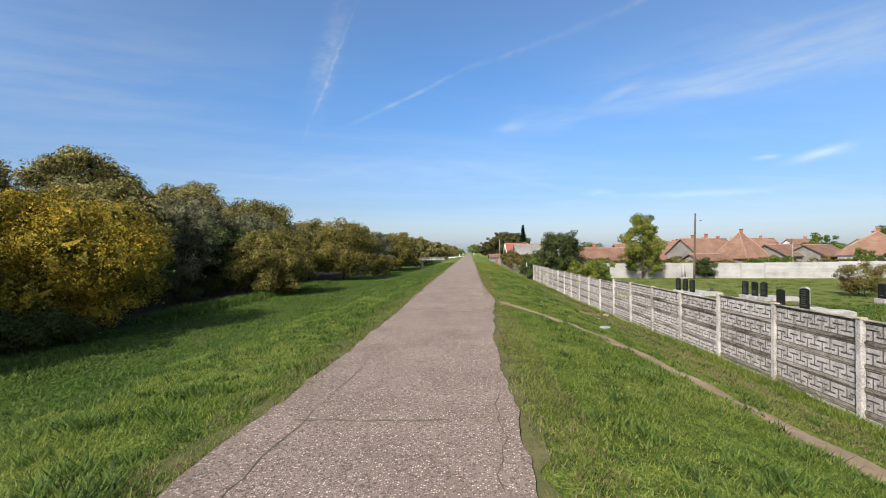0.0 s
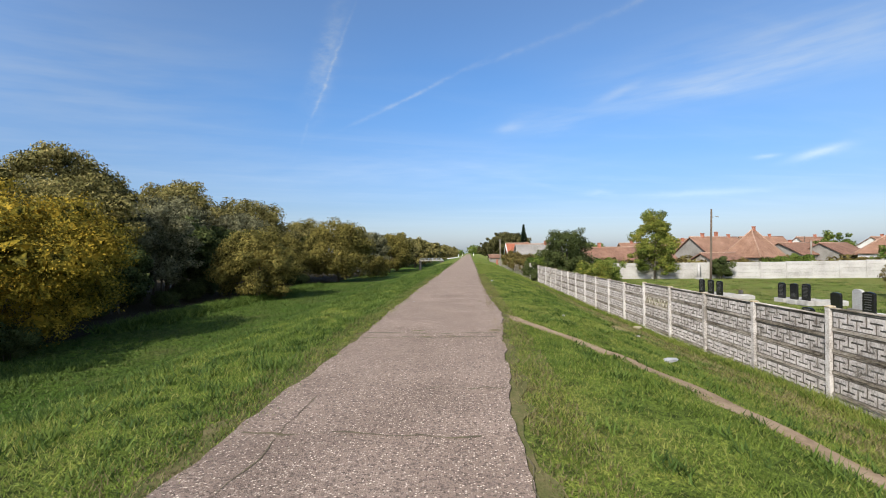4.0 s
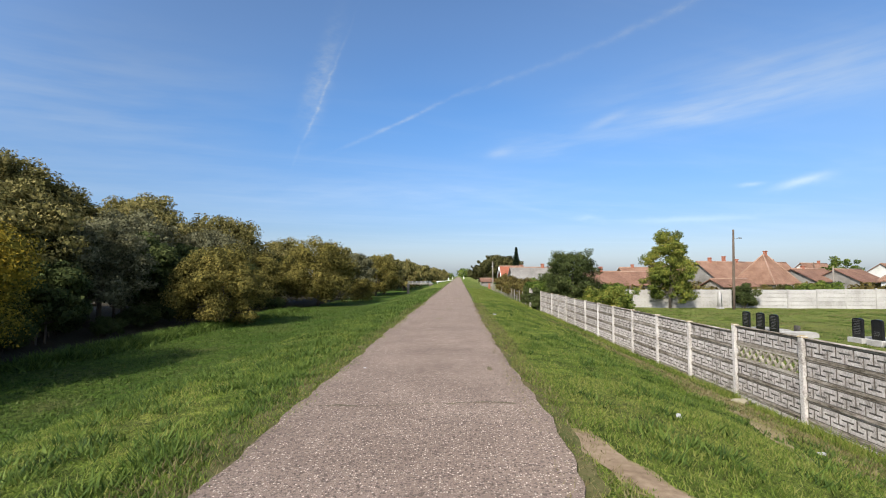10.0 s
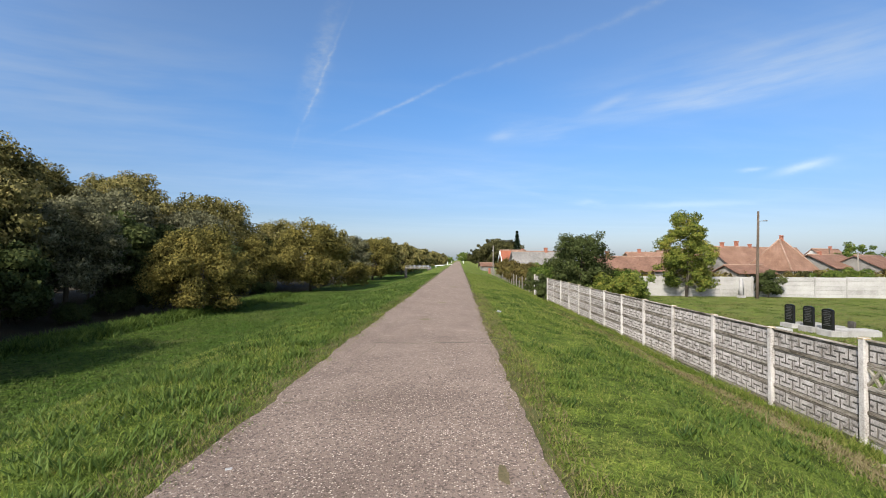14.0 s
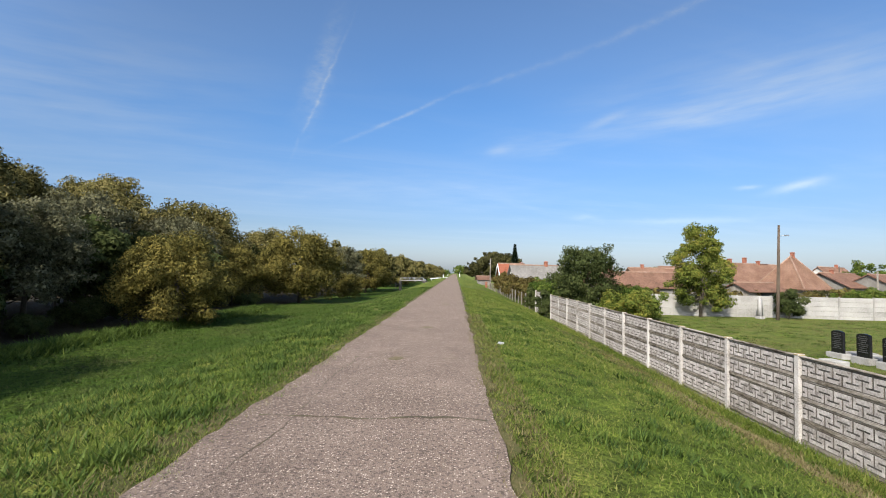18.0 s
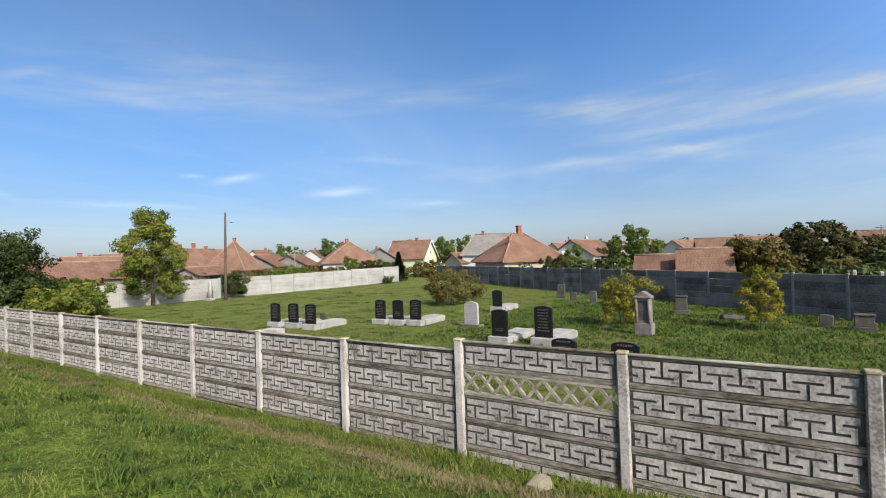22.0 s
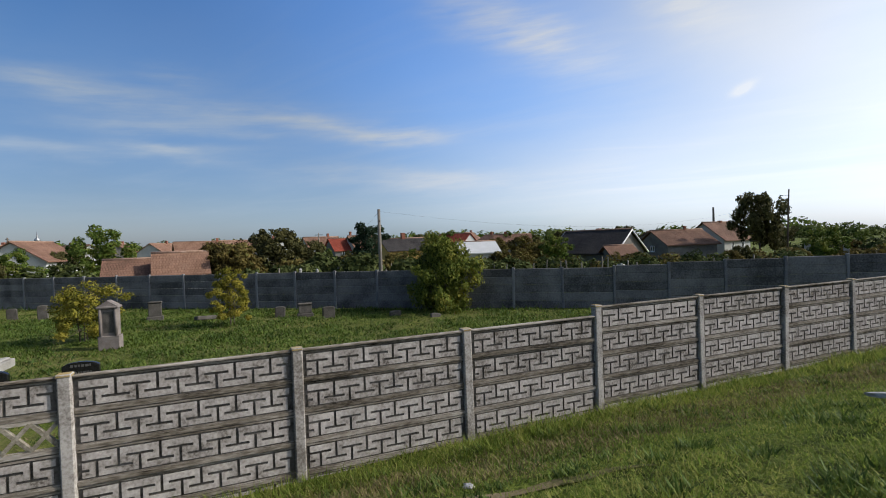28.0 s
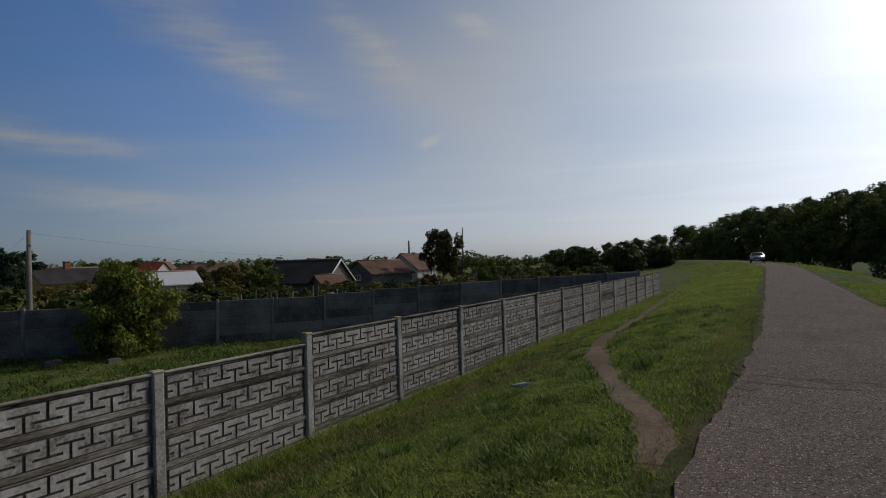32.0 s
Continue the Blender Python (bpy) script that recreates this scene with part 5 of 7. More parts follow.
again(olive, -38.5, 103, 90, 1.15)
again(olive, -24, 131, 200, 0.62, label="small rounded yellow-green tree at the meadow's edge")
again(round_tree, -26, 163, 100, 0.90)
# The pair at y = 20 is unseen, added to shade the meadow.
for x, y, t, s in ((-44, 78, 30, 0.85), (-53, 74, 60, 1.0), (-40, 90, 100, 0.85), (-51, 52, 300, 0.9), (-62, 84, 80, 1.1), (-48, 40, 70, 0.9), (-39, 56, 170, 0.62), (-36, 27, 220, 0.62), (-41, 122, 20, 0.9), (-46, 20, 40, 0.95), (-33, 20, 100, 0.95), (-46, 66, 140, 0.9), (-56, 58, 10, 1.0), (-49, 90, 60, 0.95)):
    again(dark_tree, x, y, t, s)
for x, y, t, s in ((-29.5, 30.0, 20, 0.80), (-28.5, 33, 80, 0.55), (-32, 27, 130, 0.9), (-37, 80, 30, 0.5), (-34, 100, 10, 0.6), (-39, 70, 50, 0.7), (-40, 75, 250, 0.8), (-37, 62, 120, 0.55), (-45, 50, 310, 0.9), (-37, 92, 70, 0.6), (-42, 108, 170, 0.8), (-38, 51, 15, 0.7), (-43, 84, 200, 0.9)):
    again(scrub, x, y, t, s)

far_willow = put(make_tree("willow_tree", 10, 14.0, 7.6, 0.3, 32, 2800, 1.0, L_WILLOW, "distant olive willow along the embankment"), -26, 180, 60)
for x, y, t, s in ((-24.5, 232, 160, 0.95), (-22, 285, 200, 0.92), (-20, 350, 250, 0.9), (-18, 420, 300, 0.88), (-34, 240, 20, 1.05), (-28, 400, 60, 0.95), (-25, 255, 0, 0.92), (-23, 312, 30, 0.9), (-37, 162, 30, 1.1), (-32, 215, 90, 1.1), (-30, 262, 120, 1.0), (-28, 330, 150, 1.0), (-21, 380, 80, 0.9), (-23, 212, 20, 0.95), (-16, 470, 10, 0.85)):
    again(far_willow, x, y, t, s)

# Southern wood beyond the bend, in shade.
swood = put(make_tree("poplar_tree", 9, 20.0, 8.0, 0.3, 36, 4800, 0.80, L_WOODS, "tall dark tree of the wood against the light"), -25, -92, 0)
for i, (x, y, s) in enumerate(((-21, -110, 1.0), (-15, -128, 1.02), (-8, -144, 1.0), (0, -162, 1.0), (-34, -78, 1.0), (-30, -102, 1.1), (-24, -124, 1.1), (-16, -146, 1.1), (-8, -166, 1.1), (9, -178, 1.0), (18, -194, 0.95), (-31, -64, 0.9), (-37, -92, 1.1), (2, -186, 1.1), (30, -212, 0.9), (44, -228, 0.85), (58, -240, 0.8), (14, -210, 1.1), (-28, -52, 0.85), (-33, -38, 0.9), (72, -252, 0.75), (28, -232, 1.0))):
    again(swood, x, y, i * 47, s, 1.0 + 0.03 * (i % 5))

# The trees in and behind the burial ground.
put(make_tree("walnut_tree", 11, 8.7, 2.75, 0.4, 70, 14000, 0.20, L_WALNUT, "young walnut tree with yellowing green leaves beside the pale fence", taper=0.25, trunk_r=0.13, loose=0.6), 23.2, 66.6, 0)
acacia = put(make_tree("acacia_tree", 12, 6.7, 3.3, 0.4, 64, 10000, 0.20, L_DARK, "dark green acacia with a loose open crown", trunk_r=0.13, loose=1.0), 11.6, 63.2, 0)
put(make_tree("rose_bush", 13, 2.8, 2.3, 0.1, 30, 4200, 0.13, L_BROWN, "straggling bronzed shrub with bare twigs in the grass", "bush", stems=5, trunk_r=0.03, loose=1.0), 31.2, 40.2, 0)
put(make_tree("lilac_bush", 14, 2.9, 1.55, 0.3, 34, 4200, 0.10, L_SPARSE, "sparse shrub with yellowing leaves beside a memorial", "bush", stems=4, trunk_r=0.035, loose=1.0), 25.2, 26.6, 0, 1.0, 0.25)
put(make_tree("cherry_sapling", 15, 3.1, 0.95, 0.3, 36, 4400, 0.095, L_SPARSE, "slim sapling with yellow-green leaves", stems=3, trunk_r=0.04, loose=1.0), 26.2, 20.9, 0, 1.0, 0.25)
put(make_tree("walnut_bush", 16, 4.5, 2.30, 0.1, 70, 7500, 0.17, L_WALNUT, "large leafy yellowing green bush against the dark fence", "bush", stems=3, taper=0.18, trunk_r=0.06, loose=1.0), 24.6, 10.4, 0, 0.86, 0.5, 1.28)
put(make_tree("elder_bush", 17, 3.0, 1.5, 0.1, 9, 2600, 0.2, L_DARK, "dark green bush at the foot of a pole", "bush", stems=4, trunk_r=0.04), 31.0, 66.2, 0)
put(make_tree("hazel_bush", 18, 2.6, 2.5, 0.1, 11, 3600, 0.22, L_WALNUT, "spreading yellow-green shrub behind the fence", "bush", stems=5, trunk_r=0.04), 14.4, 60.0, 0)
sap = put(make_tree("box_bush", 19, 1.2, 1.0, 0.05, 7, 900, 0.13, L_GREEN, "small straggling green shrub by the pale fence", "bush", stems=3, trunk_r=0.02), 53.6, 64.4, 0)
ivy = put(make_tree("ivy_clump", 20, 2.3, 0.95, 0.05, 10, 2600, 0.15, L_DARK, "thick green ivy overgrowing a fence end", "bush", stems=3, trunk_r=0.03), 7.5, 66.2, 0)
again(ivy, 7.45, 59.2, 90, 1.0, label="ivy and shrubs overgrowing a gap in the fence")
garden = put(make_tree("privet_bush", 21, 3.2, 2.2, 0.1, 11, 3000, 0.24, L_GREEN, "leafy green bush in a garden", "bush", stems=4, trunk_r=0.04), 9.6, 71.0, 0)
bronze = put(make_tree("plum_bush", 22, 3.0, 2.0, 0.1, 11, 2600, 0.24, L_BROWN, "bronze-leaved bush in a village garden", "bush", stems=4, trunk_r=0.04), 9.2, 77.0, 0)


def conifer(name, seed, height, radius, leaves, size, label):
    """A spruce: whorls of drooping boughs round a straight trunk."""
    rng = np.random.default_rng(seed)
    z = rng.random(leaves) ** 0.75
    a = rng.random(leaves) * 2 * math.pi
    tier = 1 - 0.35 * ((z * 14) % 1.0)
    q = radius * (1 - z) * tier * (0.45 + 0.55 * rng.random(leaves) ** 0.5) * (1 + 0.15 * np.sin(a * 5 + z * 40))
    c = np.stack([np.cos(a) * q, np.sin(a) * q, height * (0.05 + 0.95 * z) - q * 0.18], 1)
    tip = np.stack([np.cos(a), np.sin(a), -0.35 + 0.4 * rng.random(leaves)], 1)
    side = np.cross(tip, np.array([0, 0, 1.0])) + rng.normal(size=(leaves, 3)) * 0.3
    side /= np.linalg.norm(side, axis=1)[:, None]
    s = (size * (0.6 + 0.8 * rng.random(leaves)))[:, None]
    v = np.stack([c - tip * s * 0.5 + side * s * 0.35, c - tip * s * 0.5 - side * s * 0.35, c + tip * s * 0.8], 1).reshape(-1, 3)
    root = new(name)
    part("trunk", tubes_mesh("trunk", [([(0, 0, -0.2), (0, 0, height * 0.5), (0, 0, height * 0.97)], [height * 0.016, height * 0.01, 0.01])], M_BARK, 7), root)
    part("crown", leaves_mesh("crown", v, L_CONIFER), root)
    return tagged(root, label, "tree")


spruce = put(conifer("spruce_tree", 31, 13.5, 3.0, 3600, 0.55, "tall narrow dark spruce"), 20.2, 186)
for x, y, s in ((58.7, 66.4, 0.56), (61.0, 68.0, 0.50), (52, 104, 0.42)):
    again(spruce, x, y, 40, s, 0.58, label="dark conical conifer behind the fence")
pine = put(make_tree("pine_tree", 32, 6.6, 2.6, 1.6, 12, 4200, 0.26, L_CONIFER, "dark pine with an open crown behind the fence"), 57.2, 6.0, 0)

# Garden and village trees, by distance along a bearing from the lane.
def at(bearing, dist):
    return 0.6 + dist * math.sin(radians(bearing)), 20.9 + dist * math.cos(radians(bearing))


village_tree = put(make_tree("lime_tree", 33, 8.0, 3.8, 0.9, 34, 3200, 0.42, L_GREEN, "round green garden tree between houses", loose=1.0), *at(57.2, 118))
village_dark = put(make_tree("nut_tree", 34, 6.5, 3.3, 0.8, 34, 3200, 0.42, L_DUSK, "dark bronzed green garden tree between houses", loose=1.0), *at(94.4, 62))
village_bronze = put(make_tree("pear_tree", 35, 4.7, 2.6, 0.6, 34, 2800, 0.34, L_BROWN, "bronzed garden tree between houses", loose=1.0), *at(90.5, 50))
for b, d, s in ((44.5, 150, 1.2), (39.5, 140, 1.0), (78.5, 68, 0.86), (59.5, 125, 1.05), (72, 62, 0.55), (126.6, 66, 0.52), (50, 84, 0.42), (46.5, 82, 0.5), (20, 120, 0.6), (22.5, 130, 0.7), (99.5, 90, 0.5), (114, 150, 0.9), (121, 130, 0.75), (154, 130, 0.4), (151.5, 66, 0.5)):
    again(village_tree, *at(b, d), b * 7, s)
for b, d, s in ((98.1, 66, 0.74), (70, 60, 0.55), (68.5, 75, 0.62), (48.5, 84, 0.55), (36.2, 78, 0.40), (51, 82, 0.48), (103.5, 78, 0.52), (111.0, 160, 1.1), (133.5, 120, 1.0), (147.6, 90, 0.8), (75, 90, 0.7), (100.5, 58, 0.42), (135.2, 62, 0.30), (145, 66, 0.36), (5.6, 205, 2.0), (3.2, 200, 1.7), (4.3, 215, 2.15), (2.2, 220, 1.4), (127, 150, 0.95), (123.5, 160, 0.9), (30, 110, 0.6), (160, 150, 0.6), (165.2, 140, 0.85), (163.5, 130, 0.5)):
    again(village_dark, *at(b, d), b * 11, s)
again(village_dark, *at(146.4, 84), 200, 1.0, 1.55, "tall dark tree beside a leaning pole")
for b, d, s in ((88.5, 52, 1.0), (120.5, 54, 0.6), (107.5, 66, 0.55), (122.5, 58, 0.6), (136.0, 60, 0.34), (144, 62, 0.4), (153, 84, 0.55), (156, 96, 0.55), (149.5, 62, 0.42), (112.5, 62, 0.55), (119.8, 92, 0.95), (122.8, 88, 1.0), (117.6, 100, 0.8), (125.5, 70, 0.75), (96.5, 54, 0.5), (105.5, 54, 0.45), (158.5, 110, 0.6)):
    again(village_bronze, *at(b, d), b * 5, s)
for x, y, s in ((10.4, 74, 1.0), (11.5, 84, 1.1), (9.4, 92, 0.9), (13.5, 78, 1.2), (16.4, 62.6, 0.9), (18.4, 71, 0.9), (34, 70.5, 0.6), (41, 71.5, 0.9), (44, 72, 1.0), (38, 73, 0.7), (61, 58.8, 0.6)):
    again(garden, x, y, x * 20, s)
for x, y, s in ((9.6, 80.5, 1.2), (9.0, 87.5, 1.2), (9.4, 98, 1.3), (9.0, 92.5, 1.2), (9.1, 104, 1.4), (9.4, 110, 1.3), (12.2, 70, 0.8), (36, 71, 0.9)):
    again(bronze, x, y, x * 33, s)


def far_wood(name, spans, seed, label, mat):
    """Distant woods along the horizon, in one piece."""
    rng = np.random.default_rng(seed)
    out = []
    for b0, b1, dist, h, n in spans:
        blobs = []
        m = max(6, int((b1 - b0) * dist / 57.3 / (h * 0.9)))
        for k in range(m):
            b = b0 + (b1 - b0) * (k + rng.random()) / m
            d = dist * (0.93 + 0.16 * rng.random())
            x, y = at(b, d)
            r = h * (0.38 + 0.28 * rng.random())
            base = gz(x, y)
            blobs.append((x, y, base + r * 0.75, r * 1.15, r * 1.15, r * 0.95))
        out.append(leaf_arrays(rng, blobs, n, h * 0.17))
    return tagged(new(name, leaves_mesh(name, np.concatenate(out), mat)), label, "woods", kind="stuff")


far_wood("far_woods", [(9, 36, 330, 9, 5000), (36, 62, 300, 8, 5000), (62, 96, 330, 8, 6000), (96, 128, 280, 8, 7000), (126, 160, 280, 6, 9000), (158, 172, 300, 11, 6000)], 41, "belt of distant trees and gardens along the skyline", L_WOODS)
far_wood("garden_shrubs", [(90, 118, 50, 2.6, 7000), (116, 150, 52, 1.7, 6000), (148, 166, 85, 2.4, 5000), (64, 78, 62, 2.6, 3000), (160, 172, 130, 6.0, 4000)], 43, "tangled dark shrubs and gardens behind the fence", L_DARK)
far_wood("garden_shrubs", [(92, 118, 58, 2.4, 4000), (118, 150, 58, 1.6, 4000), (36, 56, 88, 2.6, 5000), (146, 164, 70, 1.9, 3000), (16, 32, 78, 2.4, 4000)], 44, "tangled bronze and green shrubs between the gardens", L_BROWN)
far_wood("far_woods", [(-6, 9, 900, 16, 5000), (100, 150, 420, 12, 6000), (40, 100, 480, 12, 6000)], 42, "hazy far woods on the horizon", L_GREEN)


# ---- houses ----
def roof_mesh(name, w, d, eave, ridge, hip, over, mat, t=0.14):
    """A roof over a plan w (along x) by d (along y), ridge along x; hip: how far the ridge ends stand in."""
    W, D = w / 2 + over, d / 2 + over
    drop = (ridge - eave) * over / (d / 2)
    e, r = eave - drop, ridge
    rx = max(W - (hip + over if hip else 0), 0.05)
    top = [(-W, -D, e), (W, -D, e), (W, D, e), (-W, D, e), (-rx if hip else -W, 0, r), (rx if hip else W, 0, r)]
    verts = [(x, y, z + t) for x, y, z in top] + top
    slopes = [(0, 1, 5, 4), (2, 3, 4, 5)] + ([(1, 2, 5), (3, 0, 4)] if hip else [])
    faces = list(slopes) + [tuple(i + 6 for i in f[::-1]) for f in slopes]
    rim = [(0, 1), (1, 2), (2, 3), (3, 0)] if hip else [(0, 1), (1, 5), (5, 2), (2, 3), (3, 4), (4, 0)]
    faces += [(b, a, a + 6, b + 6) for a, b in rim]
    uvs = []
    for f in faces:
        pts = [Vector(verts[i]) for i in f]
        nrm = (pts[1] - pts[0]).cross(pts[2] - pts[0])
        nrm = nrm.normalized() if nrm.length > 1e-9 else Vector((0, 0, 1))
        across = Vector((0, 0, 1)).cross(nrm)
        across = across.normalized() if across.length > 1e-4 else Vector((1, 0, 0))
        up = nrm.cross(across)
        for p in pts:
            uvs.append((p.dot(across), p.dot(up)))
    return mesh_of(name, verts, faces, mat, uvs=uvs)


def wall_body(name, w, d, h, ridge, hip, mat, gable_mat=None):
    verts = [(-w / 2, -d / 2, -0.4), (w / 2, -d / 2, -0.4), (w / 2, d / 2, -0.4), (-w / 2, d / 2, -0.4), (-w / 2, -d / 2, h), (w / 2, -d / 2, h), (w / 2, d / 2, h), (-w / 2, d / 2, h)]
    faces = [(0, 1, 5, 4), (2, 3, 7, 6)]
    if hip:
        faces += [(1, 2, 6, 5), (3, 0, 4, 7), (4, 5, 6, 7)]
    else:
        verts += [(w / 2, 0, ridge - 0.02), (-w / 2, 0, ridge - 0.02)]
        faces += [(1, 2, 6, 8, 5), (3, 0, 4, 9, 7)]
    return mesh_of(name, verts, faces, mat)


def house(x, y, yaw, w, d, eave, ridge, hip, wall, roof, label, windows=(), chimneys=(), base=None, over=0.45, trim=False, door=None, dish=False):
    """windows: (side, along, height, width, tall); sides: 0 -y, 1 +x, 2 +y, 3 -x."""
    h = new("house")
    h.matrix_world = pose(x, y, gz(x, y) if base is None else base, 0, 0, yaw)
    part("wall", wall_body("wall", w, d, eave, ridge, hip, wall), h)
    part("roof", roof_mesh("roof", w, d, eave, ridge, hip, over, roof), h)
    W, D, drop = w / 2 + over, d / 2 + over, (ridge - eave) * over / (d / 2)
    rx = max(W - hip - over, 0.05) if hip else W
    caps = [((-rx, 0, ridge + 0.14), (rx, 0, ridge + 0.14))]
    if hip:
        caps += [((a * rx, 0, ridge + 0.14), (a * W, b * D, eave - drop + 0.16)) for a in (-1, 1) for b in (-1, 1)]
    for a, b in caps:
        part("ridge_cap", tubes_mesh("ridge_cap", [([a, b], [0.12, 0.12])], M_RIDGE, 6), h)
    for side, along, z, ww, hh in windows:
        m = [pose(along, -d / 2, z), pose(w / 2, along, z, 0, 0, 90), pose(-along, d / 2, z, 0, 0, 180), pose(-w / 2, -along, z, 0, 0, -90)][side]
        bm = bmesh.new()
        for a, b, c, e in ((-ww / 2, 0, ww / 2, 0.09), (-ww / 2, hh - 0.09, ww / 2, hh), (-ww / 2, 0.09, -ww / 2 + 0.09, hh - 0.09), (ww / 2 - 0.09, 0.09, ww / 2, hh - 0.09), (-0.03, 0.09, 0.03, hh - 0.09)):
            box_into(bm, a, -0.06, b, c, 0.02, e)
        win = part("window", bm_mesh("window_frame", bm, M_WHITEP), h, m)
        part("pane", box_mesh("pane", -ww / 2 + 0.08, -0.012, 0.08, ww / 2 - 0.08, 0.01, hh - 0.08, M_GLASS), win)
        part("sill", box_mesh("sill", -ww / 2 - 0.08, -0.14, -0.06, ww / 2 + 0.08, 0.0, -0.003, M_WHITEP, 0.01), win)
    if door:
        side, along, ww, hh, mat = door
        m = [pose(along, -d / 2, 0), pose(w / 2, along, 0, 0, 0, 90), pose(-along, d / 2, 0, 0, 0, 180), pose(-w / 2, -along, 0, 0, 0, -90)][side]
        part("door", box_mesh("door", -ww / 2, -0.05, 0, ww / 2, 0.02, hh, mat, 0.02), h, m)
    for cx, cy, cw, top in chimneys:
        bm = bmesh.new()
        box_into(bm, cx - cw / 2, cy - cw / 2, eave, cx + cw / 2, cy + cw / 2, top, 0.02)
        box_into(bm, cx - cw / 2 - 0.06, cy - cw / 2 - 0.06, top - 0.15, cx + cw / 2 + 0.06, cy + cw / 2 + 0.06, top - 0.03, 0.02)
        part("chimney", bm_mesh("chimney", bm, M_BRICK), h)
    if trim:
        for s in (-1, 1):
            for q in (-1, 1):
                a, b = Vector((s * (w / 2 + over + 0.02), q * (d / 2 + over), eave - (ridge - eave) * over / (d / 2) + 0.0)), Vector((s * (w / 2 + over + 0.02), 0, ridge + 0.02))
                part("bargeboard", tubes_mesh("bargeboard", [([a, b], [0.11, 0.11])], M_WHITEP, 4), h)
    if dish:
        bm = bmesh.new()
        bmesh.ops.create_uvsphere(bm, u_segments=16, v_segments=8, radius=0.45)
        bmesh.ops.delete(bm, geom=[v for v in bm.verts if v.co.y > -0.2], context="VERTS")
        bmesh.ops.translate(bm, verts=bm.verts, vec=(0, 0.3, 0))
        part("satellite_dish", bm_mesh("satellite_dish", bm, M_WHITEP, True), h, pose(w / 2 - 0.3, -d / 2 - 0.3, eave + 0.6, -20, 0, 15), "white satellite dish")
    return tagged(h, label, "house")


HX, HY = at(34.1, 93)
house(HX, HY, 28, 6.8, 6.6, 2.7, 7.1, 3.0, W_GREY, R_ORANGE, "white house with a steep hipped roof of orange clay tiles", [(0, -2.2, 1.0, 1.1, 1.3), (0, 2, 1.0, 1.1, 1.3), (0, -0.2, 0.9, 1.3, 1.6)], [(0.2, 0, 0.45, 7.9)])
x, y = at(30.0, 96)
house(x, y, 24, 12, 8.0, 2.9, 6.0, 0, W_GREY, R_ORANGE, "long low house with an orange tiled roof and several chimneys", [(0, -3, 1, 1.0, 1.2)], [(-3, 0, 0.5, 6.9), (1, 0.3, 0.5, 7.2), (4, 0, 0.45, 6.7)])
x, y = at(31.0, 84)
house(x, y, 20, 7, 4.2, 1.9, 2.9, 0, M_GREYWOOD, R_BROWN, "low brown-roofed wooden shed with an open front", door=(0, 0, 2.4, 2.0, M_DARKMETAL))
x, y = at(20.5, 82)
house(x, y, 8, 16, 6, 2.2, 4.2, 0, W_GREY, R_BROWN, "long low outbuilding with a weathered tile roof", [], [(-5, 0, 0.5, 5.2)])
x, y = at(23.5, 105)
house(x, y, 8, 17, 7, 2.8, 5.2, 0, W_GREY, R_ORANGE, "long house with an orange tiled roof", [], [(-6, 0, 0.5, 6.0), (4, 0, 0.5, 6.0)])
x, y = at(37.5, 104)
house(x, y, 30, 11, 7.5, 2.7, 4.7, 0, W_GREY, R_BROWN, "grey house with a brown tiled roof", [(3, 0.5, 1.0, 1.0, 1.2)], [(-2, 0, 0.5, 5.4)])
x, y = at(40.5, 108)
house(x, y, 35, 12, 7, 2.6, 4.6, 0, W_GREY, R_BROWN, "low house with a brown tiled roof")
x, y = at(46.2, 96)
house(x, y, 50, 11, 10, 3.0, 6.6, 3.0, W_WHITE, R_ORANGE, "house with a hipped orange tiled roof", [(0, -2, 1.0, 1.1, 1.3)], [(1.2, 0, 0.6, 7.5), (3.2, 0.6, 0.6, 7.0)])
x, y = at(49.6, 100)
house(x, y, 44, 13, 8, 2.8, 5.4, 0, W_GREY, R_GREY, "house with a grey sheet roof beside tiled ones", [], [(2, 0, 0.45, 6.0)])
x, y = at(53.6, 104)
house(x, y, -80, 8.4, 6.6, 3.5, 6.9, 0, W_LIME, R_ORANGE, "pale lime-washed gabled house with an orange tiled roof", [(1, 0, 4.0, 0.8, 0.9), (1, 1.4, 1.0, 0.8, 1.2), (0, -2.0, 0.9, 1.0, 1.2)], [(1.2, 0, 0.5, 7.6), (-0.6, 0.4, 0.5, 7.3)], trim=True)
x, y = at(60.5, 92)
house(x, y, -28, 8, 6, 2.4, 4.0, 0, W_CREAM, R_BROWN, "small cream house with a brown tiled roof", [(0, 1, 0.9, 0.9, 1.1)])
x, y = at(65.9, 66)
house(x, y, -36, 8.8, 8.4, 2.9, 6.2, 3.6, W_CREAM, R_ORANGE, "cream house with a hipped orange tiled roof and a red chimney", [(0, -1.0, 2.0, 0.45, 0.55), (0, 1.4, 2.0, 0.45, 0.55), (0, 4.0, 1.2, 0.8, 1.0), (1, 0, 1.5, 1.0, 1.1)], [(0.2, 0, 0.55, 7.4), (-2.2, -1.6, 0.3, 5.9)], dish=True)
x, y = at(63.8, 92)
house(x, y, -66, 13, 9, 3.8, 7.3, 2.0, W_WHITE, R_GREY, "taller house with a grey roof behind the others", [], [(-3, 0, 0.5, 8.1)])
x, y = at(73.4, 92)
house(x, y, -10, 10, 8, 3.0, 5.6, 0, W_WHITE, R_BROWN, "house with a dark brown roof among trees")
x, y = at(85.2, 50)
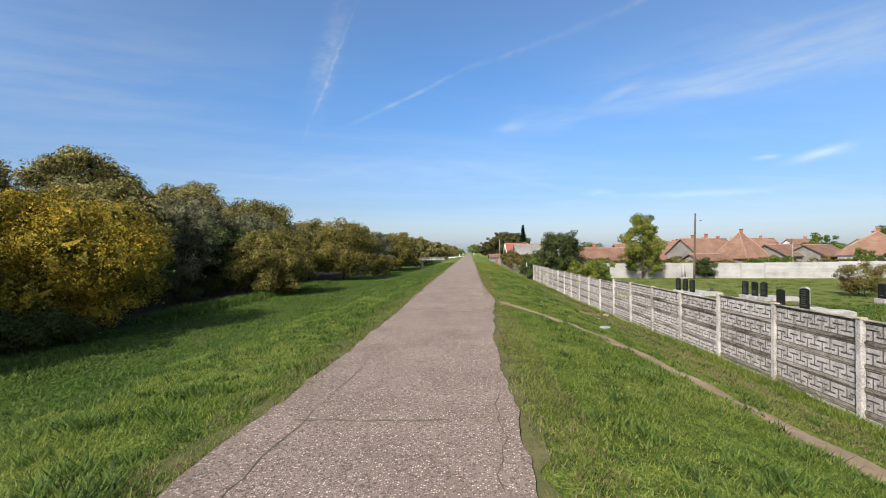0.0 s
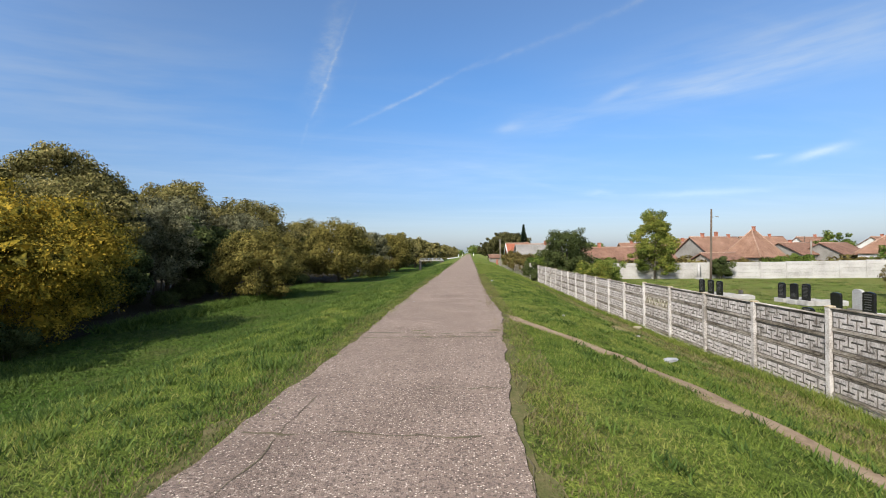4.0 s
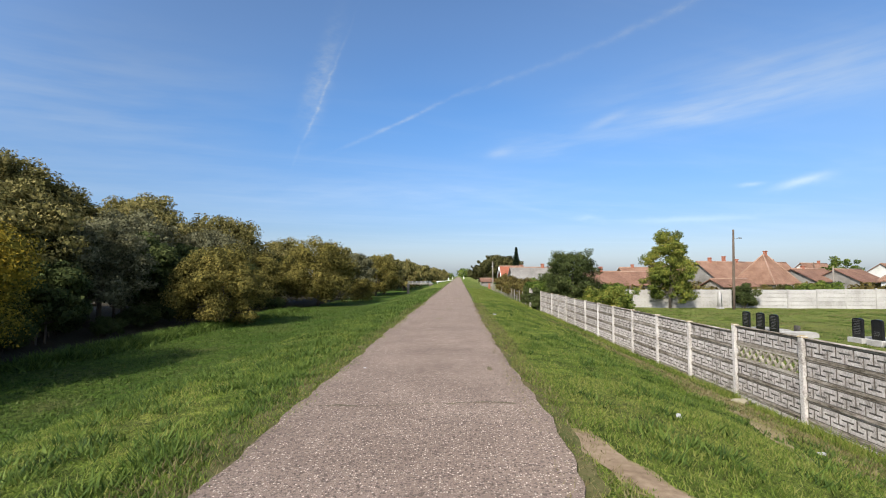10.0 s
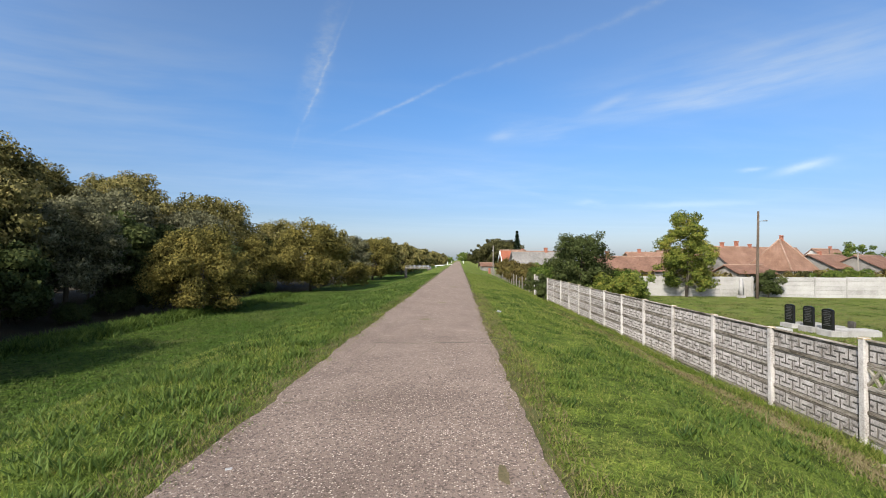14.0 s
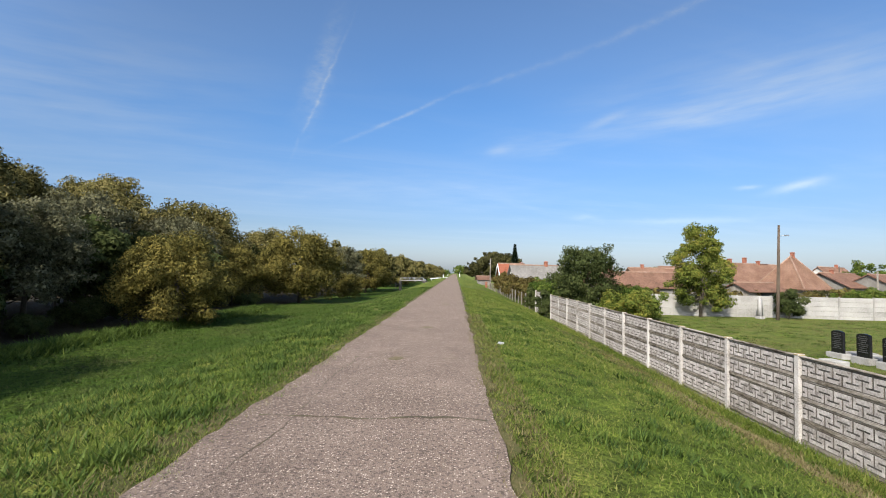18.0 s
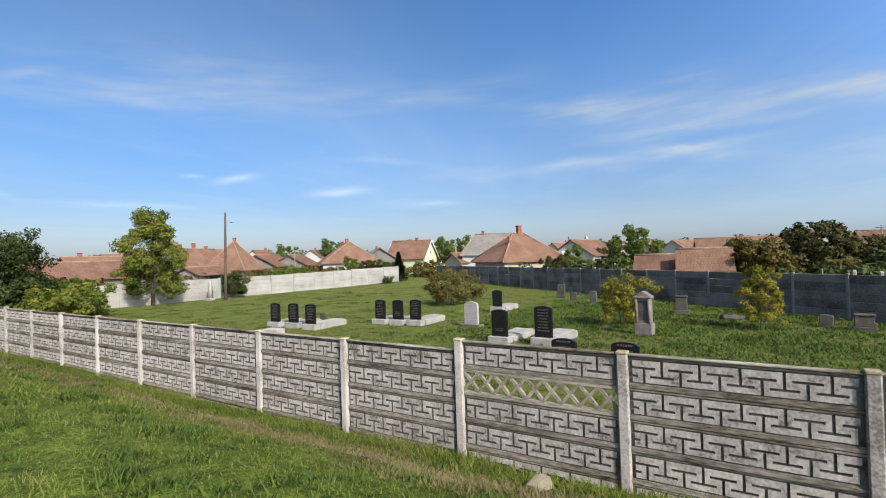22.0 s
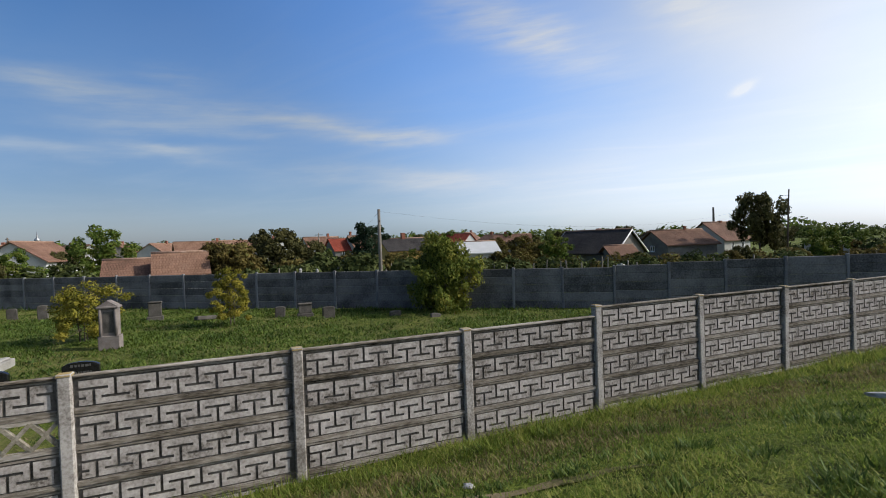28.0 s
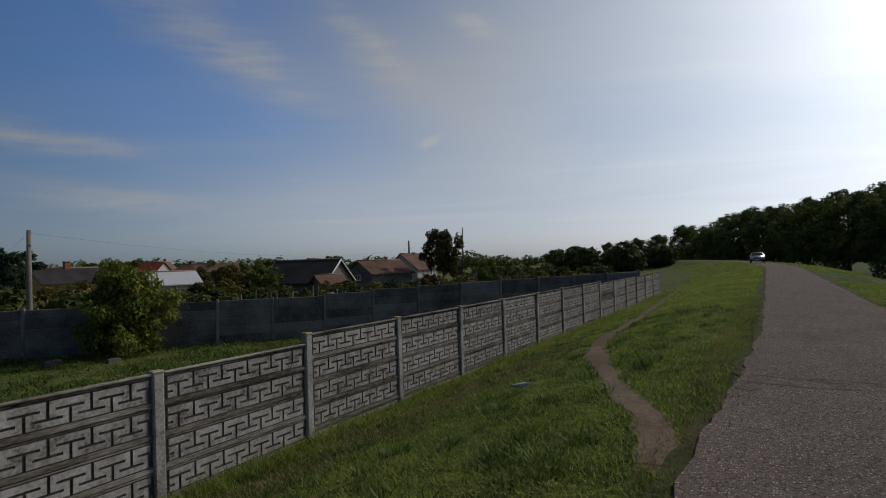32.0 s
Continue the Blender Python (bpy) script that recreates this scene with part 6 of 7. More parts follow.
house(x, y, -84, 3.7, 4.0, 1.9, 3.45, 0, W_WHITE, R_ORANGE, "low whitewashed shed with a mossy clay tile roof", [(0, 0.4, 1.0, 0.8, 0.8)])
x, y = at(81.4, 52)
house(x, y, -84, 4.4, 4.0, 1.7, 2.95, 0, W_GREY, R_BROWN, "low shed with a rusty tiled roof")
for b, d, yaw, w, ridge, roof, wall in ((67.5, 150, 20, 12, 6.2, R_BROWN, W_WHITE), (71, 170, -10, 13, 6.6, R_ORANGE, W_CREAM), (76.5, 160, 40, 12, 6.0, R_ORANGE, W_WHITE), (80, 175, 0, 14, 6.4, R_BROWN, W_GREY), (83.5, 165, -20, 13, 6.0, R_ORANGE, W_WHITE), (87.5, 150, -80, 15, 6.0, R_ORANGE, W_CREAM), (91, 160, -70, 16, 6.2, R_BROWN, W_WHITE), (94.5, 150, 10, 12, 6.4, R_RED, W_WHITE), (57.5, 150, 30, 12, 6.0, R_ORANGE, W_WHITE), (42.5, 150, 40, 14, 6.2, R_ORANGE, W_WHITE), (33, 150, 15, 14, 7.0, R_ORANGE, W_WHITE), (27, 160, 5, 14, 7.0, R_ORANGE, W_CREAM), (24.5, 150, 0, 12, 6.4, R_BROWN, W_WHITE), (37, 160, 30, 13, 6.8, R_ORANGE, W_WHITE),
                                      (116.5, 160, -40, 12, 6.4, R_BROWN, W_WHITE), (114.8, 150, 30, 11, 6.0, R_RED, W_WHITE), (121.5, 130, 60, 9, 5.0, R_BROWN, W_GREY), (119.6, 140, 10, 9, 5.2, R_ORANGE, W_GREY)):
    x, y = at(b, d)
    house(x, y, yaw, w, 8.0, 3.2, ridge, 0, wall, roof, "village house with a tiled roof, far behind the gardens", [(0, -2, 1.0, 1.0, 1.2), (0, 2, 1.0, 1.0, 1.2)], [(w * 0.2, 0, 0.6, ridge + 0.9)])
x, y = at(99.4, 132)
house(x, y, -75, 9, 7, 3.2, 6.0, 0, W_WHITE, R_BROWN, "white house with a brown tiled roof", [(0, 0, 1, 1.2, 1.3)], [(2, 0, 0.5, 7.0)])
x, y = at(101.9, 128)
house(x, y, -78, 7.5, 7, 2.6, 5.4, 0, W_GREY, R_RED, "white house with a bright red roof", [(0, -1.4, 1.2, 1.1, 1.3), (0, 1.4, 1.2, 1.1, 1.3)], [(2, 0, 0.5, 7.2)])
x, y = at(104.2, 128)
house(x, y, -80, 8, 8, 3.2, 6.0, 0, W_WHITE, R_ORANGE, "house with an orange tiled roof", [], [(0, 0, 0.5, 7.0)])
x, y = at(109.4, 88)
house(x, y, -88, 10, 8, 2.6, 4.5, 0, W_OCHRE, R_DARK, "ochre house with a dark grey roof", [(0, 2, 0.9, 1.0, 1.2)], [(-1, 0, 0.7, 5.6)])
x, y = at(117.3, 74)
house(x, y, -100, 5.4, 4.6, 2.1, 3.5, 0, W_WHITE, material("white_sheet_roof", [(0.40, 0.41, 0.42), (0.50, 0.51, 0.52)], 0.5, 0.5, 6.0, 0), "low shed under a bright white sheet roof")
x, y = at(131.0, 72)
house(x, y, -162, 9.5, 8.0, 1.7, 4.5, 0, W_GREY, R_DARK, "low farmhouse with a dark roof and pale bargeboards", [(1, 0, 1.2, 1.2, 1.0)], [(0, 0.5, 0.5, 4.9)], trim=True)
x, y = at(133.2, 66)
house(x, y, -110, 3, 4, 1.4, 2.4, 0, W_GREY, R_ORANGE, "lean-to with an orange tiled roof")
x, y = at(139.0, 84)
house(x, y, -100, 8.5, 7.0, 2.2, 4.2, 0, W_GREY, R_BROWN, "low grey farmhouse with a brown tiled roof", [(3, 0, 1.1, 0.9, 0.9)], [(1.5, 0, 0.35, 4.9)])
x, y = at(136.6, 96)
house(x, y, -60, 6, 6, 2.4, 4.2, 0, W_GREY, R_BROWN, "small outbuilding with a brown roof")
x, y = at(142.7, 98)
house(x, y, -82, 8, 7.0, 2.6, 5.4, 0, W_WHITE, R_BROWN, "white farmhouse with a brown tiled roof", [(0, -1.6, 0.9, 0.9, 1.2), (0, 1.6, 0.9, 0.9, 1.2)], [(1, 0, 0.5, 5.8)])
x, y = at(6.3, 92)
house(x, y, 4, 4.2, 5, 3.3, 5.4, 0, W_GREY, R_TILE, "grey house with an orange-red roof beside the embankment", [], [(2, 0.4, 0.5, 5.8)], trim=True)
x, y = at(9.2, 80)
house(x, y, 6, 8, 6, 2.6, 4.9, 0, W_WHITE, R_GREY, "white house with a grey sheet roof and a red lower band", [(3, 0, 0.9, 0.9, 1.1)], [(1.5, 0, 0.5, 5.7)])
x, y = at(3.15, 150)
house(x, y, 4, 3.6, 4, 1.7, 2.6, 0, W_GREY, R_BROWN, "low building with a dark red awning beside the lane")

# The church tower on the skyline.
cx, cy = at(73.7, 620)
ch = new("church")
ch.matrix_world = pose(cx, cy, -1.9, 0, 0, -20)
part("tower", box_mesh("tower", -2.2, -2.2, 0, 2.2, 2.2, 17.5, W_WHITE, 0.1), ch)
part("nave", box_mesh("nave", 2.204, -4, 0, 20, 4, 12.5, W_WHITE, 0.1), ch)
part("spire", tubes_mesh("spire", [([(0, 0, 17.4), (0, 0, 19.5), (0, 0, 21), (0, 0, 28)], [2.8, 2.4, 0.9, 0.05])], M_METAL, 8), ch, None, "grey metal spire")
tagged(ch, "white village church tower with a slender spire", "church")


# ---- poles and wires ----
def pole(x, y, h, r, mat, label, lamp=None, lean=0.0, arms=()):
    p = new("utility_pole")
    p.matrix_world = pose(x, y, gz(x, y) - 0.05, 0, lean, 0)
    part("shaft", tubes_mesh("shaft", [([(0, 0, -0.5), (0, 0, h * 0.5), (0, 0, h)], [r * 1.25, r * 1.05, r * 0.8])], mat, 10), p)
    if lamp:
        dx, dy, z = lamp
        arm = part("lamp_arm", tubes_mesh("lamp_arm", [([(0, 0, z), (dx * 0.7, dy * 0.7, z + 0.06), (dx, dy, z + 0.08)], [0.03, 0.026, 0.026])], M_METAL, 6), p)
        part("lamp_head", box_mesh("lamp_head", dx - 0.18, dy - 0.08, z + 0.02, dx + 0.22, dy + 0.08, z + 0.14, M_METAL, 0.03), p)
    for z, half, turn in arms:
        a = radians(turn)
        part("crossarm", tubes_mesh("crossarm", [([(-math.cos(a) * half, -math.sin(a) * half, z), (math.cos(a) * half, math.sin(a) * half, z)], [0.05, 0.05])], M_DARKMETAL, 6), p)
    return tagged(p, label, "pole")


pole(29.2, 64.9, 8.6, 0.12, M_WOODPOLE, "dark wooden pole with a small street lamp", lamp=(0.55, -0.2, 7.6), lean=1.2)
px2, py2 = at(106.3, 33)
pole(px2, py2, 6.1, 0.12, M_GREYWOOD, "grey pole with wires behind the dark fence", arms=[(5.3, 0.16, 0)])
px3, py3 = at(148.6, 80)
pole(px3, py3, 9.2, 0.10, M_WOODPOLE, "leaning dark pole with a lamp arm", lamp=(0.6, 0.5, 8.3), lean=-2.5)
x, y = at(142.4, 150)
pole(x, y, 10.6, 0.30, M_OLDSTONE, "tall grey chimney stack in the distance")
x, y = at(40.3, 80)
pole(x, y, 4.9, 0.11, M_GREYWOOD, "grey pole behind the pale fence")
x, y = at(58.7, 90)
pole(x, y, 5.9, 0.16, M_GREYWOOD, "grey transformer pole with a crossarm", arms=[(5.5, 0.7, 30)])
x, y = at(66.9 + 4.8, 110)
pole(x, y, 7.0, 0.12, M_WOODPOLE, "thin dark pole with crossarms", arms=[(6.7, 0.7, 0), (6.2, 0.6, 0)])
x, y = at(99.2, 110)
pole(x, y, 6.6, 0.13, M_GREYWOOD, "grey pole with a crossarm", arms=[(6.2, 0.9, 60)])
x, y = at(3.9, 104)
pole(x, y, 6.6, 0.12, M_GREYWOOD, "grey pole beside the first houses", arms=[(6.2, 0.4, 0)])
x, y = at(37.6, 120)
pole(x, y, 6.4, 0.1, M_WOODPOLE, "thin dark pole between houses")


def wire(a, b, sag, r=0.012):
    pts = []
    for k in range(13):
        t = k / 12
        p = Vector(a).lerp(Vector(b), t)
        p.z -= sag * 4 * t * (1 - t)
        pts.append(p)
    return tagged(part("wire", tubes_mesh("wire", [(pts, [r] * 13)], M_DARKMETAL, 5)), "thin dark overhead wire sagging between poles", "wire", "overhead wires")


gp2 = gz(px2, py2)
wire((px2, py2, gp2 + 5.9), (px3, py3, gz(px3, py3) + 8.0), 2.2, 0.004)
wx, wy = at(101, 60)
wire((px2, py2, gp2 + 5.9), (wx, wy, gz(wx, wy) + 3.5), 0.6, 0.004)


# ---- garden fence posts, gate and clutter beyond the burial ground ----
garden_fence = tagged(new("garden_fence"), "old garden fence of grey wooden posts and wire netting", "fence", kind="structure")
pm = box_mesh("post", -0.06, -0.06, -0.3, 0.06, 0.06, 1.45, M_GREYWOOD, 0.015)
ys = [68.6 + 2.9 * k for k in range(22)]
for k, yy in enumerate(ys):
    part("post", pm, garden_fence, pose(7.6, yy, gz(7.6, yy), (k * 37 % 7) - 3, (k * 53 % 5) - 2, 0))
nverts, nfaces = [], []
for a, b in zip(ys, ys[1:]):
    for r in range(5):
        z = 0.25 + 0.25 * r
        k = len(nverts)
        nverts += [(7.6, a, gz(7.6, a) + z), (7.6, b, gz(7.6, b) + z), (7.6, b, gz(7.6, b) + z + 0.012), (7.6, a, gz(7.6, a) + z + 0.012), (7.612, a, gz(7.6, a) + z), (7.612, b, gz(7.6, b) + z), (7.612, b, gz(7.6, b) + z + 0.012), (7.612, a, gz(7.6, a) + z + 0.012)]
        nfaces += [(k, k + 3, k + 2, k + 1), (k + 4, k + 5, k + 6, k + 7), (k, k + 1, k + 5, k + 4), (k + 3, k + 7, k + 6, k + 2)]
part("wire_netting", mesh_of("wire_netting", nverts, nfaces, M_DARKMETAL), garden_fence)
tagged(part("brick_pier", box_mesh("brick_pier", -0.25, -0.25, -0.2, 0.25, 0.25, 1.35, M_BRICK, 0.02), None, pose(7.4, 133.5, gz(7.4, 133.5))), "red brick gate pier at the end of the garden fence", "pier")

# Small headstones and stakes of the gardens behind the dark fence.
krnd = random.Random(17)
stake = box_mesh("stake", -0.05, -0.05, -0.2, 0.05, 0.05, 1.5, M_GREYWOOD, 0.01)
for k in range(46):
    b = 92 + k * 1.45 + krnd.uniform(-0.5, 0.5)
    d = krnd.uniform(40, 56) - max(0, (b - 130)) * 0.25
    x, y = at(b, d)
    s = part("stake", stake, None, pose(x, y, gz(x, y), krnd.uniform(-5, 5), krnd.uniform(-5, 5), krnd.uniform(0, 90)) @ Matrix.Diagonal((1, 1, krnd.uniform(0.8, 1.25), 1)))
    tagged(s, "grey wooden stake in a garden behind the fence", "stake", "garden stakes")
for k, (b, d, h) in enumerate(((97.2, 44, 1.9), (99.0, 46, 1.7), (101.4, 48, 1.8), (133.6, 38, 1.7), (150.2, 70, 2.2), (151.8, 72, 2.0), (153.0, 74, 1.8), (116.6, 42, 1.6))):
    x, y = at(b, d)
    s = part("gravestone", slab_stone(0.6, h, 0.18, 0.1, M_MARBLE, "gravestone", 0.02), None, pose(x, y, gz(x, y) - 0.05, 0, 0, -100 + k * 9))
    tagged(s, "pale gravestone behind the dark fence", "gravestone", "pale gravestones behind the fence")


# ---- parked car on the embankment ----
def car(x, y, z, yaw):
    c = new("car")
    c.matrix_world = pose(x, y, z, 0, 0, yaw)
    bm = bmesh.new()
    prof = [(-2.05, 0.32), (-2.08, 0.62), (-1.95, 0.86), (-1.05, 0.98), (-0.35, 1.42), (0.95, 1.45), (1.75, 1.02), (2.05, 0.92), (2.08, 0.45), (1.95, 0.28)]
    rings = []
    for s, inset in ((-0.84, 0.0), (0.84, 0.0)):
        rings.append([bm.verts.new((px, s * (1.0 if pz < 1.0 else 0.80), pz)) for px, pz in prof])
    n = len(prof)
    for i in range(n):
        j = (i + 1) % n
        bm.faces.new((rings[0][i], rings[0][j], rings[1][j], rings[1][i]))
    bm.faces.new(rings[0][::-1])
    bm.faces.new(rings[1])
    bmesh.ops.recalc_face_normals(bm, faces=bm.faces)
    bmesh.ops.bevel(bm, geom=list(bm.edges), offset=0.05, segments=2, affect="EDGES")
    part("body", bm_mesh("body", bm, M_CARPAINT, True), c)
    bm = bmesh.new()
    vs = [bm.verts.new(p) for p in ((-1.06, -0.70, 1.01), (-1.06, 0.70, 1.01), (-0.42, 0.60, 1.40), (-0.42, -0.60, 1.40), (-1.03, -0.70, 0.99), (-1.03, 0.70, 0.99), (-0.39, 0.60, 1.38), (-0.39, -0.60, 1.38))]
    for f in ((0, 1, 2, 3), (4, 7, 6, 5), (0, 4, 5, 1), (3, 2, 6, 7)):
        bm.faces.new([vs[i] for i in f])
    bmesh.ops.translate(bm, verts=bm.verts, vec=(-0.03, 0, 0.03))
    part("windscreen", bm_mesh("windscreen", bm, M_GLASS), c)
    for s in (-1, 1):
        part("side_window", box_mesh("side_window", -0.75, s * 0.74 - 0.02, 1.0, 1.15, s * 0.74 + 0.02, 1.34, M_GLASS, 0.01), c)
        part("headlight", box_mesh("headlight", -2.10, s * 0.62 - 0.17, 0.62, -1.98, s * 0.62 + 0.17, 0.80, M_HEADLAMP, 0.03), c)
        part("mirror", box_mesh("mirror", -0.75, s * 0.93 - 0.08, 0.98, -0.62, s * 0.93 + 0.08, 1.12, M_CARPAINT, 0.02), c)
        for px in (-1.28, 1.28):
            wheel = part("wheel", tubes_mesh("wheel", [([(px, s * 0.70, 0.31), (px, s * 0.87, 0.31)], [0.31, 0.31])], M_TYRE, 20), c)
            part("rim", tubes_mesh("rim", [([(px, s * 0.80, 0.31), (px, s * 0.885, 0.31)], [0.2, 0.19])], M_METAL, 16), wheel)
    part("grille", box_mesh("grille", -2.11, -0.42, 0.60, -2.02, 0.42, 0.74, M_DARKMETAL, 0.02), c)
    part("bumper", box_mesh("bumper", -2.14, -0.80, 0.32, -1.98, 0.80, 0.52, M_DARKMETAL, 0.04), c)
    part("number_plate", box_mesh("number_plate", -2.155, -0.26, 0.42, -2.13, 0.26, 0.53, M_WHITEP, 0.004), c)
    return tagged(c, "silver hatchback parked on the crest of the embankment", "car")


cy = -62.0
car(lane_x(cy) - 0.05, cy, 0.02, -89)


# ---- footbridge and markers up the lane ----
bridge = new("footbridge")
bridge.matrix_world = pose(0, 0, 0)
bz = -1.0
part("deck", box_mesh("deck", -16.5, 167.2, bz - 0.25, -8.6, 168.8, bz, M_POST, 0.03), bridge)
for yy in (167.3, 168.7):
    for r in (0.35, 0.7):
        part("rail", tubes_mesh("rail", [([(-16.5, yy, bz + r), (-9.4, yy, bz + r), (-8.4, yy, bz - 0.1)], [0.045, 0.045, 0.045])], M_METAL, 6), bridge)
    for k in range(6):
        part("rail_post", tubes_mesh("rail_post", [([(-16.4 + k * 1.4, yy, bz - 0.05), (-16.4 + k * 1.4, yy, bz + 0.71)], [0.05, 0.05])], M_METAL, 6), bridge)
part("abutment", box_mesh("abutment", -16.7, 167.25, -5.2, -16.0, 168.75, bz - 0.248, M_OLDSTONE, 0.03), bridge)
part("abutment", box_mesh("abutment", -9.6, 167.25, -3.6, -8.2, 168.75, bz - 0.248, M_OLDSTONE, 0.03), bridge)
tagged(bridge, "low grey-railed footbridge leading off the embankment", "bridge")
bar = new("guard_rail")
bar.matrix_world = pose(0, 168.0, 0)
part("beam", tubes_mesh("beam", [([(-7.3, 0, -0.42), (-1.9, 0, -0.05)], [0.13, 0.13])], M_WHITEP, 6), bar)
for gx in (-7.0, -4.6, -2.2):
    part("post", tubes_mesh("post", [([(gx, 0.1, gz(gx, 168) - 0.1), (gx, 0.1, -0.3 + (gx + 4.6) * 0.068)], [0.06, 0.06])], M_WHITEP, 6), bar)
tagged(bar, "white guard rail beside the lane near a footbridge", "guard rail")
for x, y, h in ((1.9, 210, 1.1), (-3.6, 175, 1.0), (2.2, 260, 1.3), (-3.2, 240, 1.0)):
    m = new("marker_post")
    m.matrix_world = pose(x, y, gz(x, y) - 0.1)
    part("post", box_mesh("post", -0.09, -0.09, 0, 0.09, 0.09, h, M_WHITEP, 0.02), m)
    part("plate", box_mesh("plate", -0.12, -0.10, h - 0.35, 0.12, -0.092, h + 0.02, M_WHITEP, 0.004), m)
    tagged(m, "white marker post beside the lane", "marker", "marker posts")


# ---- litter and stones ----
def crumpled(name, x, y, sx, sy, sz, mat, seed, label, category, turn=0):
    bm = bmesh.new()
    bmesh.ops.create_icosphere(bm, subdivisions=2, radius=1.0)
    rnd = random.Random(seed)
    for v in bm.verts:
        k = rnd.uniform(0.7, 1.15)
        v.co = Vector((v.co.x * sx * k, v.co.y * sy * k, max(v.co.z, -0.6) * sz * k))
    return tagged(part(name, bm_mesh(name, bm, mat), None, pose(x, y, gz(x, y) + sz * 0.4, 0, 0, turn)), label, category)


crumpled("plastic_bottle", 3.75, 13.35, 0.24, 0.08, 0.05, M_PLASTIC, 1, "crushed clear plastic bottle lying in the grass", "litter", 35)
crumpled("paper_scrap", 2.70, 17.9, 0.04, 0.04, 0.035, M_PLASTIC, 2, "white scrap of litter in the grass", "litter")
crumpled("paper_scrap", 1.38, 32.0, 0.08, 0.06, 0.05, M_PLASTIC, 3, "white scrap of litter beside the lane", "litter")
crumpled("field_stone", 6.6, 23.6, 0.22, 0.18, 0.11, M_ASH, 4, "pale rounded stone in the grass by the fence", "stone")
crumpled("paper_scrap", 4.95, 18.6, 0.08, 0.05, 0.03, M_PLASTIC, 5, "flat pale piece of litter on the grass", "litter", 20)
tagged(part("paper_scrap", box_mesh("paper_scrap", -0.025, -0.02, 0.013, 0.025, 0.02, 0.018, M_PLASTIC, 0.004), None, pose(-1.68, 19.8, 0.0, 0, 0, 25)), "small white scrap lying on the asphalt", "litter")


# ---- grass blades and weeds ----
def blades(name, n, x0, x1, y0, y1, h0, h1, width, mat, seed, label, keep=None, clump=0.0, near=None):
    rng = np.random.default_rng(seed)
    x, y = rng.uniform(x0, x1, n), rng.uniform(y0, y1, n)
    if near is not None:
        y = y0 + (y1 - y0) * rng.random(n) ** near
    if clump:
        m = max(1, n // 60)
        cx, cyy = rng.uniform(x0, x1, m), y0 + (y1 - y0) * rng.random(m) ** (near or 1.0)
        w = rng.integers(0, m, n)
        x, y = cx[w] + rng.normal(size=n) * clump, cyy[w] + rng.normal(size=n) * clump
    tall = 0.55 + 0.45 * np.sin(x * 1.9 + 1.3 * np.sin(y * 0.8)) * np.sin(y * 1.4 + x * 0.5)
    if keep is not None:
        ok = keep(x, y)
        x, y, tall = x[ok], y[ok], tall[ok]
    n = len(x)
    z = ground_z(x, y) - 0.01
    h = (h0 + (h1 - h0) * rng.random(n)) * (0.7 + 0.6 * np.clip(tall, 0, 1))
    a = rng.random(n) * 2 * math.pi
    lean = h * (0.4 + 1.1 * rng.random(n))
    b = a + math.pi / 2 + rng.normal(size=n) * 0.4
    wx, wy = np.cos(b) * width * (0.6 + 0.8 * rng.random(n)), np.sin(b) * width * (0.6 + 0.8 * rng.random(n))
    p0 = np.stack([x - wx, y - wy, z], 1)
    p1 = np.stack([x + wx, y + wy, z], 1)
    p2 = np.stack([x + np.cos(a) * lean, y + np.sin(a) * lean, z + h], 1)
    v = np.stack([p0, p1, p2], 1).reshape(-1, 3)
    me = bpy.data.meshes.new(name)
    me.vertices.add(3 * n)
    me.vertices.foreach_set("co", v.astype(np.float32).ravel())
    me.loops.add(3 * n)
    me.loops.foreach_set("vertex_index", np.arange(3 * n, dtype=np.int32))
    me.polygons.add(n)
    me.polygons.foreach_set("loop_start", np.arange(0, 3 * n, 3, dtype=np.int32))
    me.materials.append(mat)
    me.update(calc_edges=True)
    return tagged(new(name, me), label, "grass", kind="stuff")


def off_track(x, y):
    tx = np.interp(y, TRACK_Y, TRACK_X)
    on_path = (np.abs(x - tx) < np.interp(y, [5.0, 9.0, 13.0, 16.0], [0.24, 0.17, 0.09, 0.10]) + 0.08 * np.abs(np.sin(y * 7 + x * 9))) & (y < 16.8)
    wob = 0.12 * np.sin(y * 2.1) + 0.10 * np.sin(y * 5.3 + x)
    east = np.interp(y, [3, 9, 11, 13.5, 15.2, 17.2, 18.6, 21, 26], [0.57, 0.57, 0.65, 0.77, 0.91, 0.95, 0.89, 0.83, 0.76])
    on_road = (x > -2.16 + 0.6 * wob) & (x < east + 0.6 * wob)
    wx = np.interp(y, [16.5, 19.5, 22.2, 25, 30, 36], [3.6, 4.75, 5.65, 5.9, 6.1, 6.4])
    on_trail = (np.abs(x - wx) < 0.30) & (y > 18) & (y < 34) & (np.sin(x * 91.7 + y * 57.3) < 0.62)
    return ~(on_path | on_road | on_trail)


blades("grass", 60000, 0.8, 6.6, -20.0, 16.6, 0.02, 0.05, 0.007, M_BLADE, 60, "grass hanging over the edges of the footpath", lambda x, y: (np.abs(np.abs(x - np.interp(y, TRACK_Y, TRACK_X)) - 0.25) < 0.07))
blades("grass", 170000, -7.5, -2.1, 2.0, 34.0, 0.025, 0.070, 0.0066, M_BLADE, 61, "thick green grass on the embankment's western shoulder", off_track, near=1.25)
blades("grass", 170000, 0.8, 7.4, 1.5, 34.0, 0.022, 0.060, 0.0066, M_BLADE, 62, "thick green grass between the lane and the fence", off_track, near=1.1)
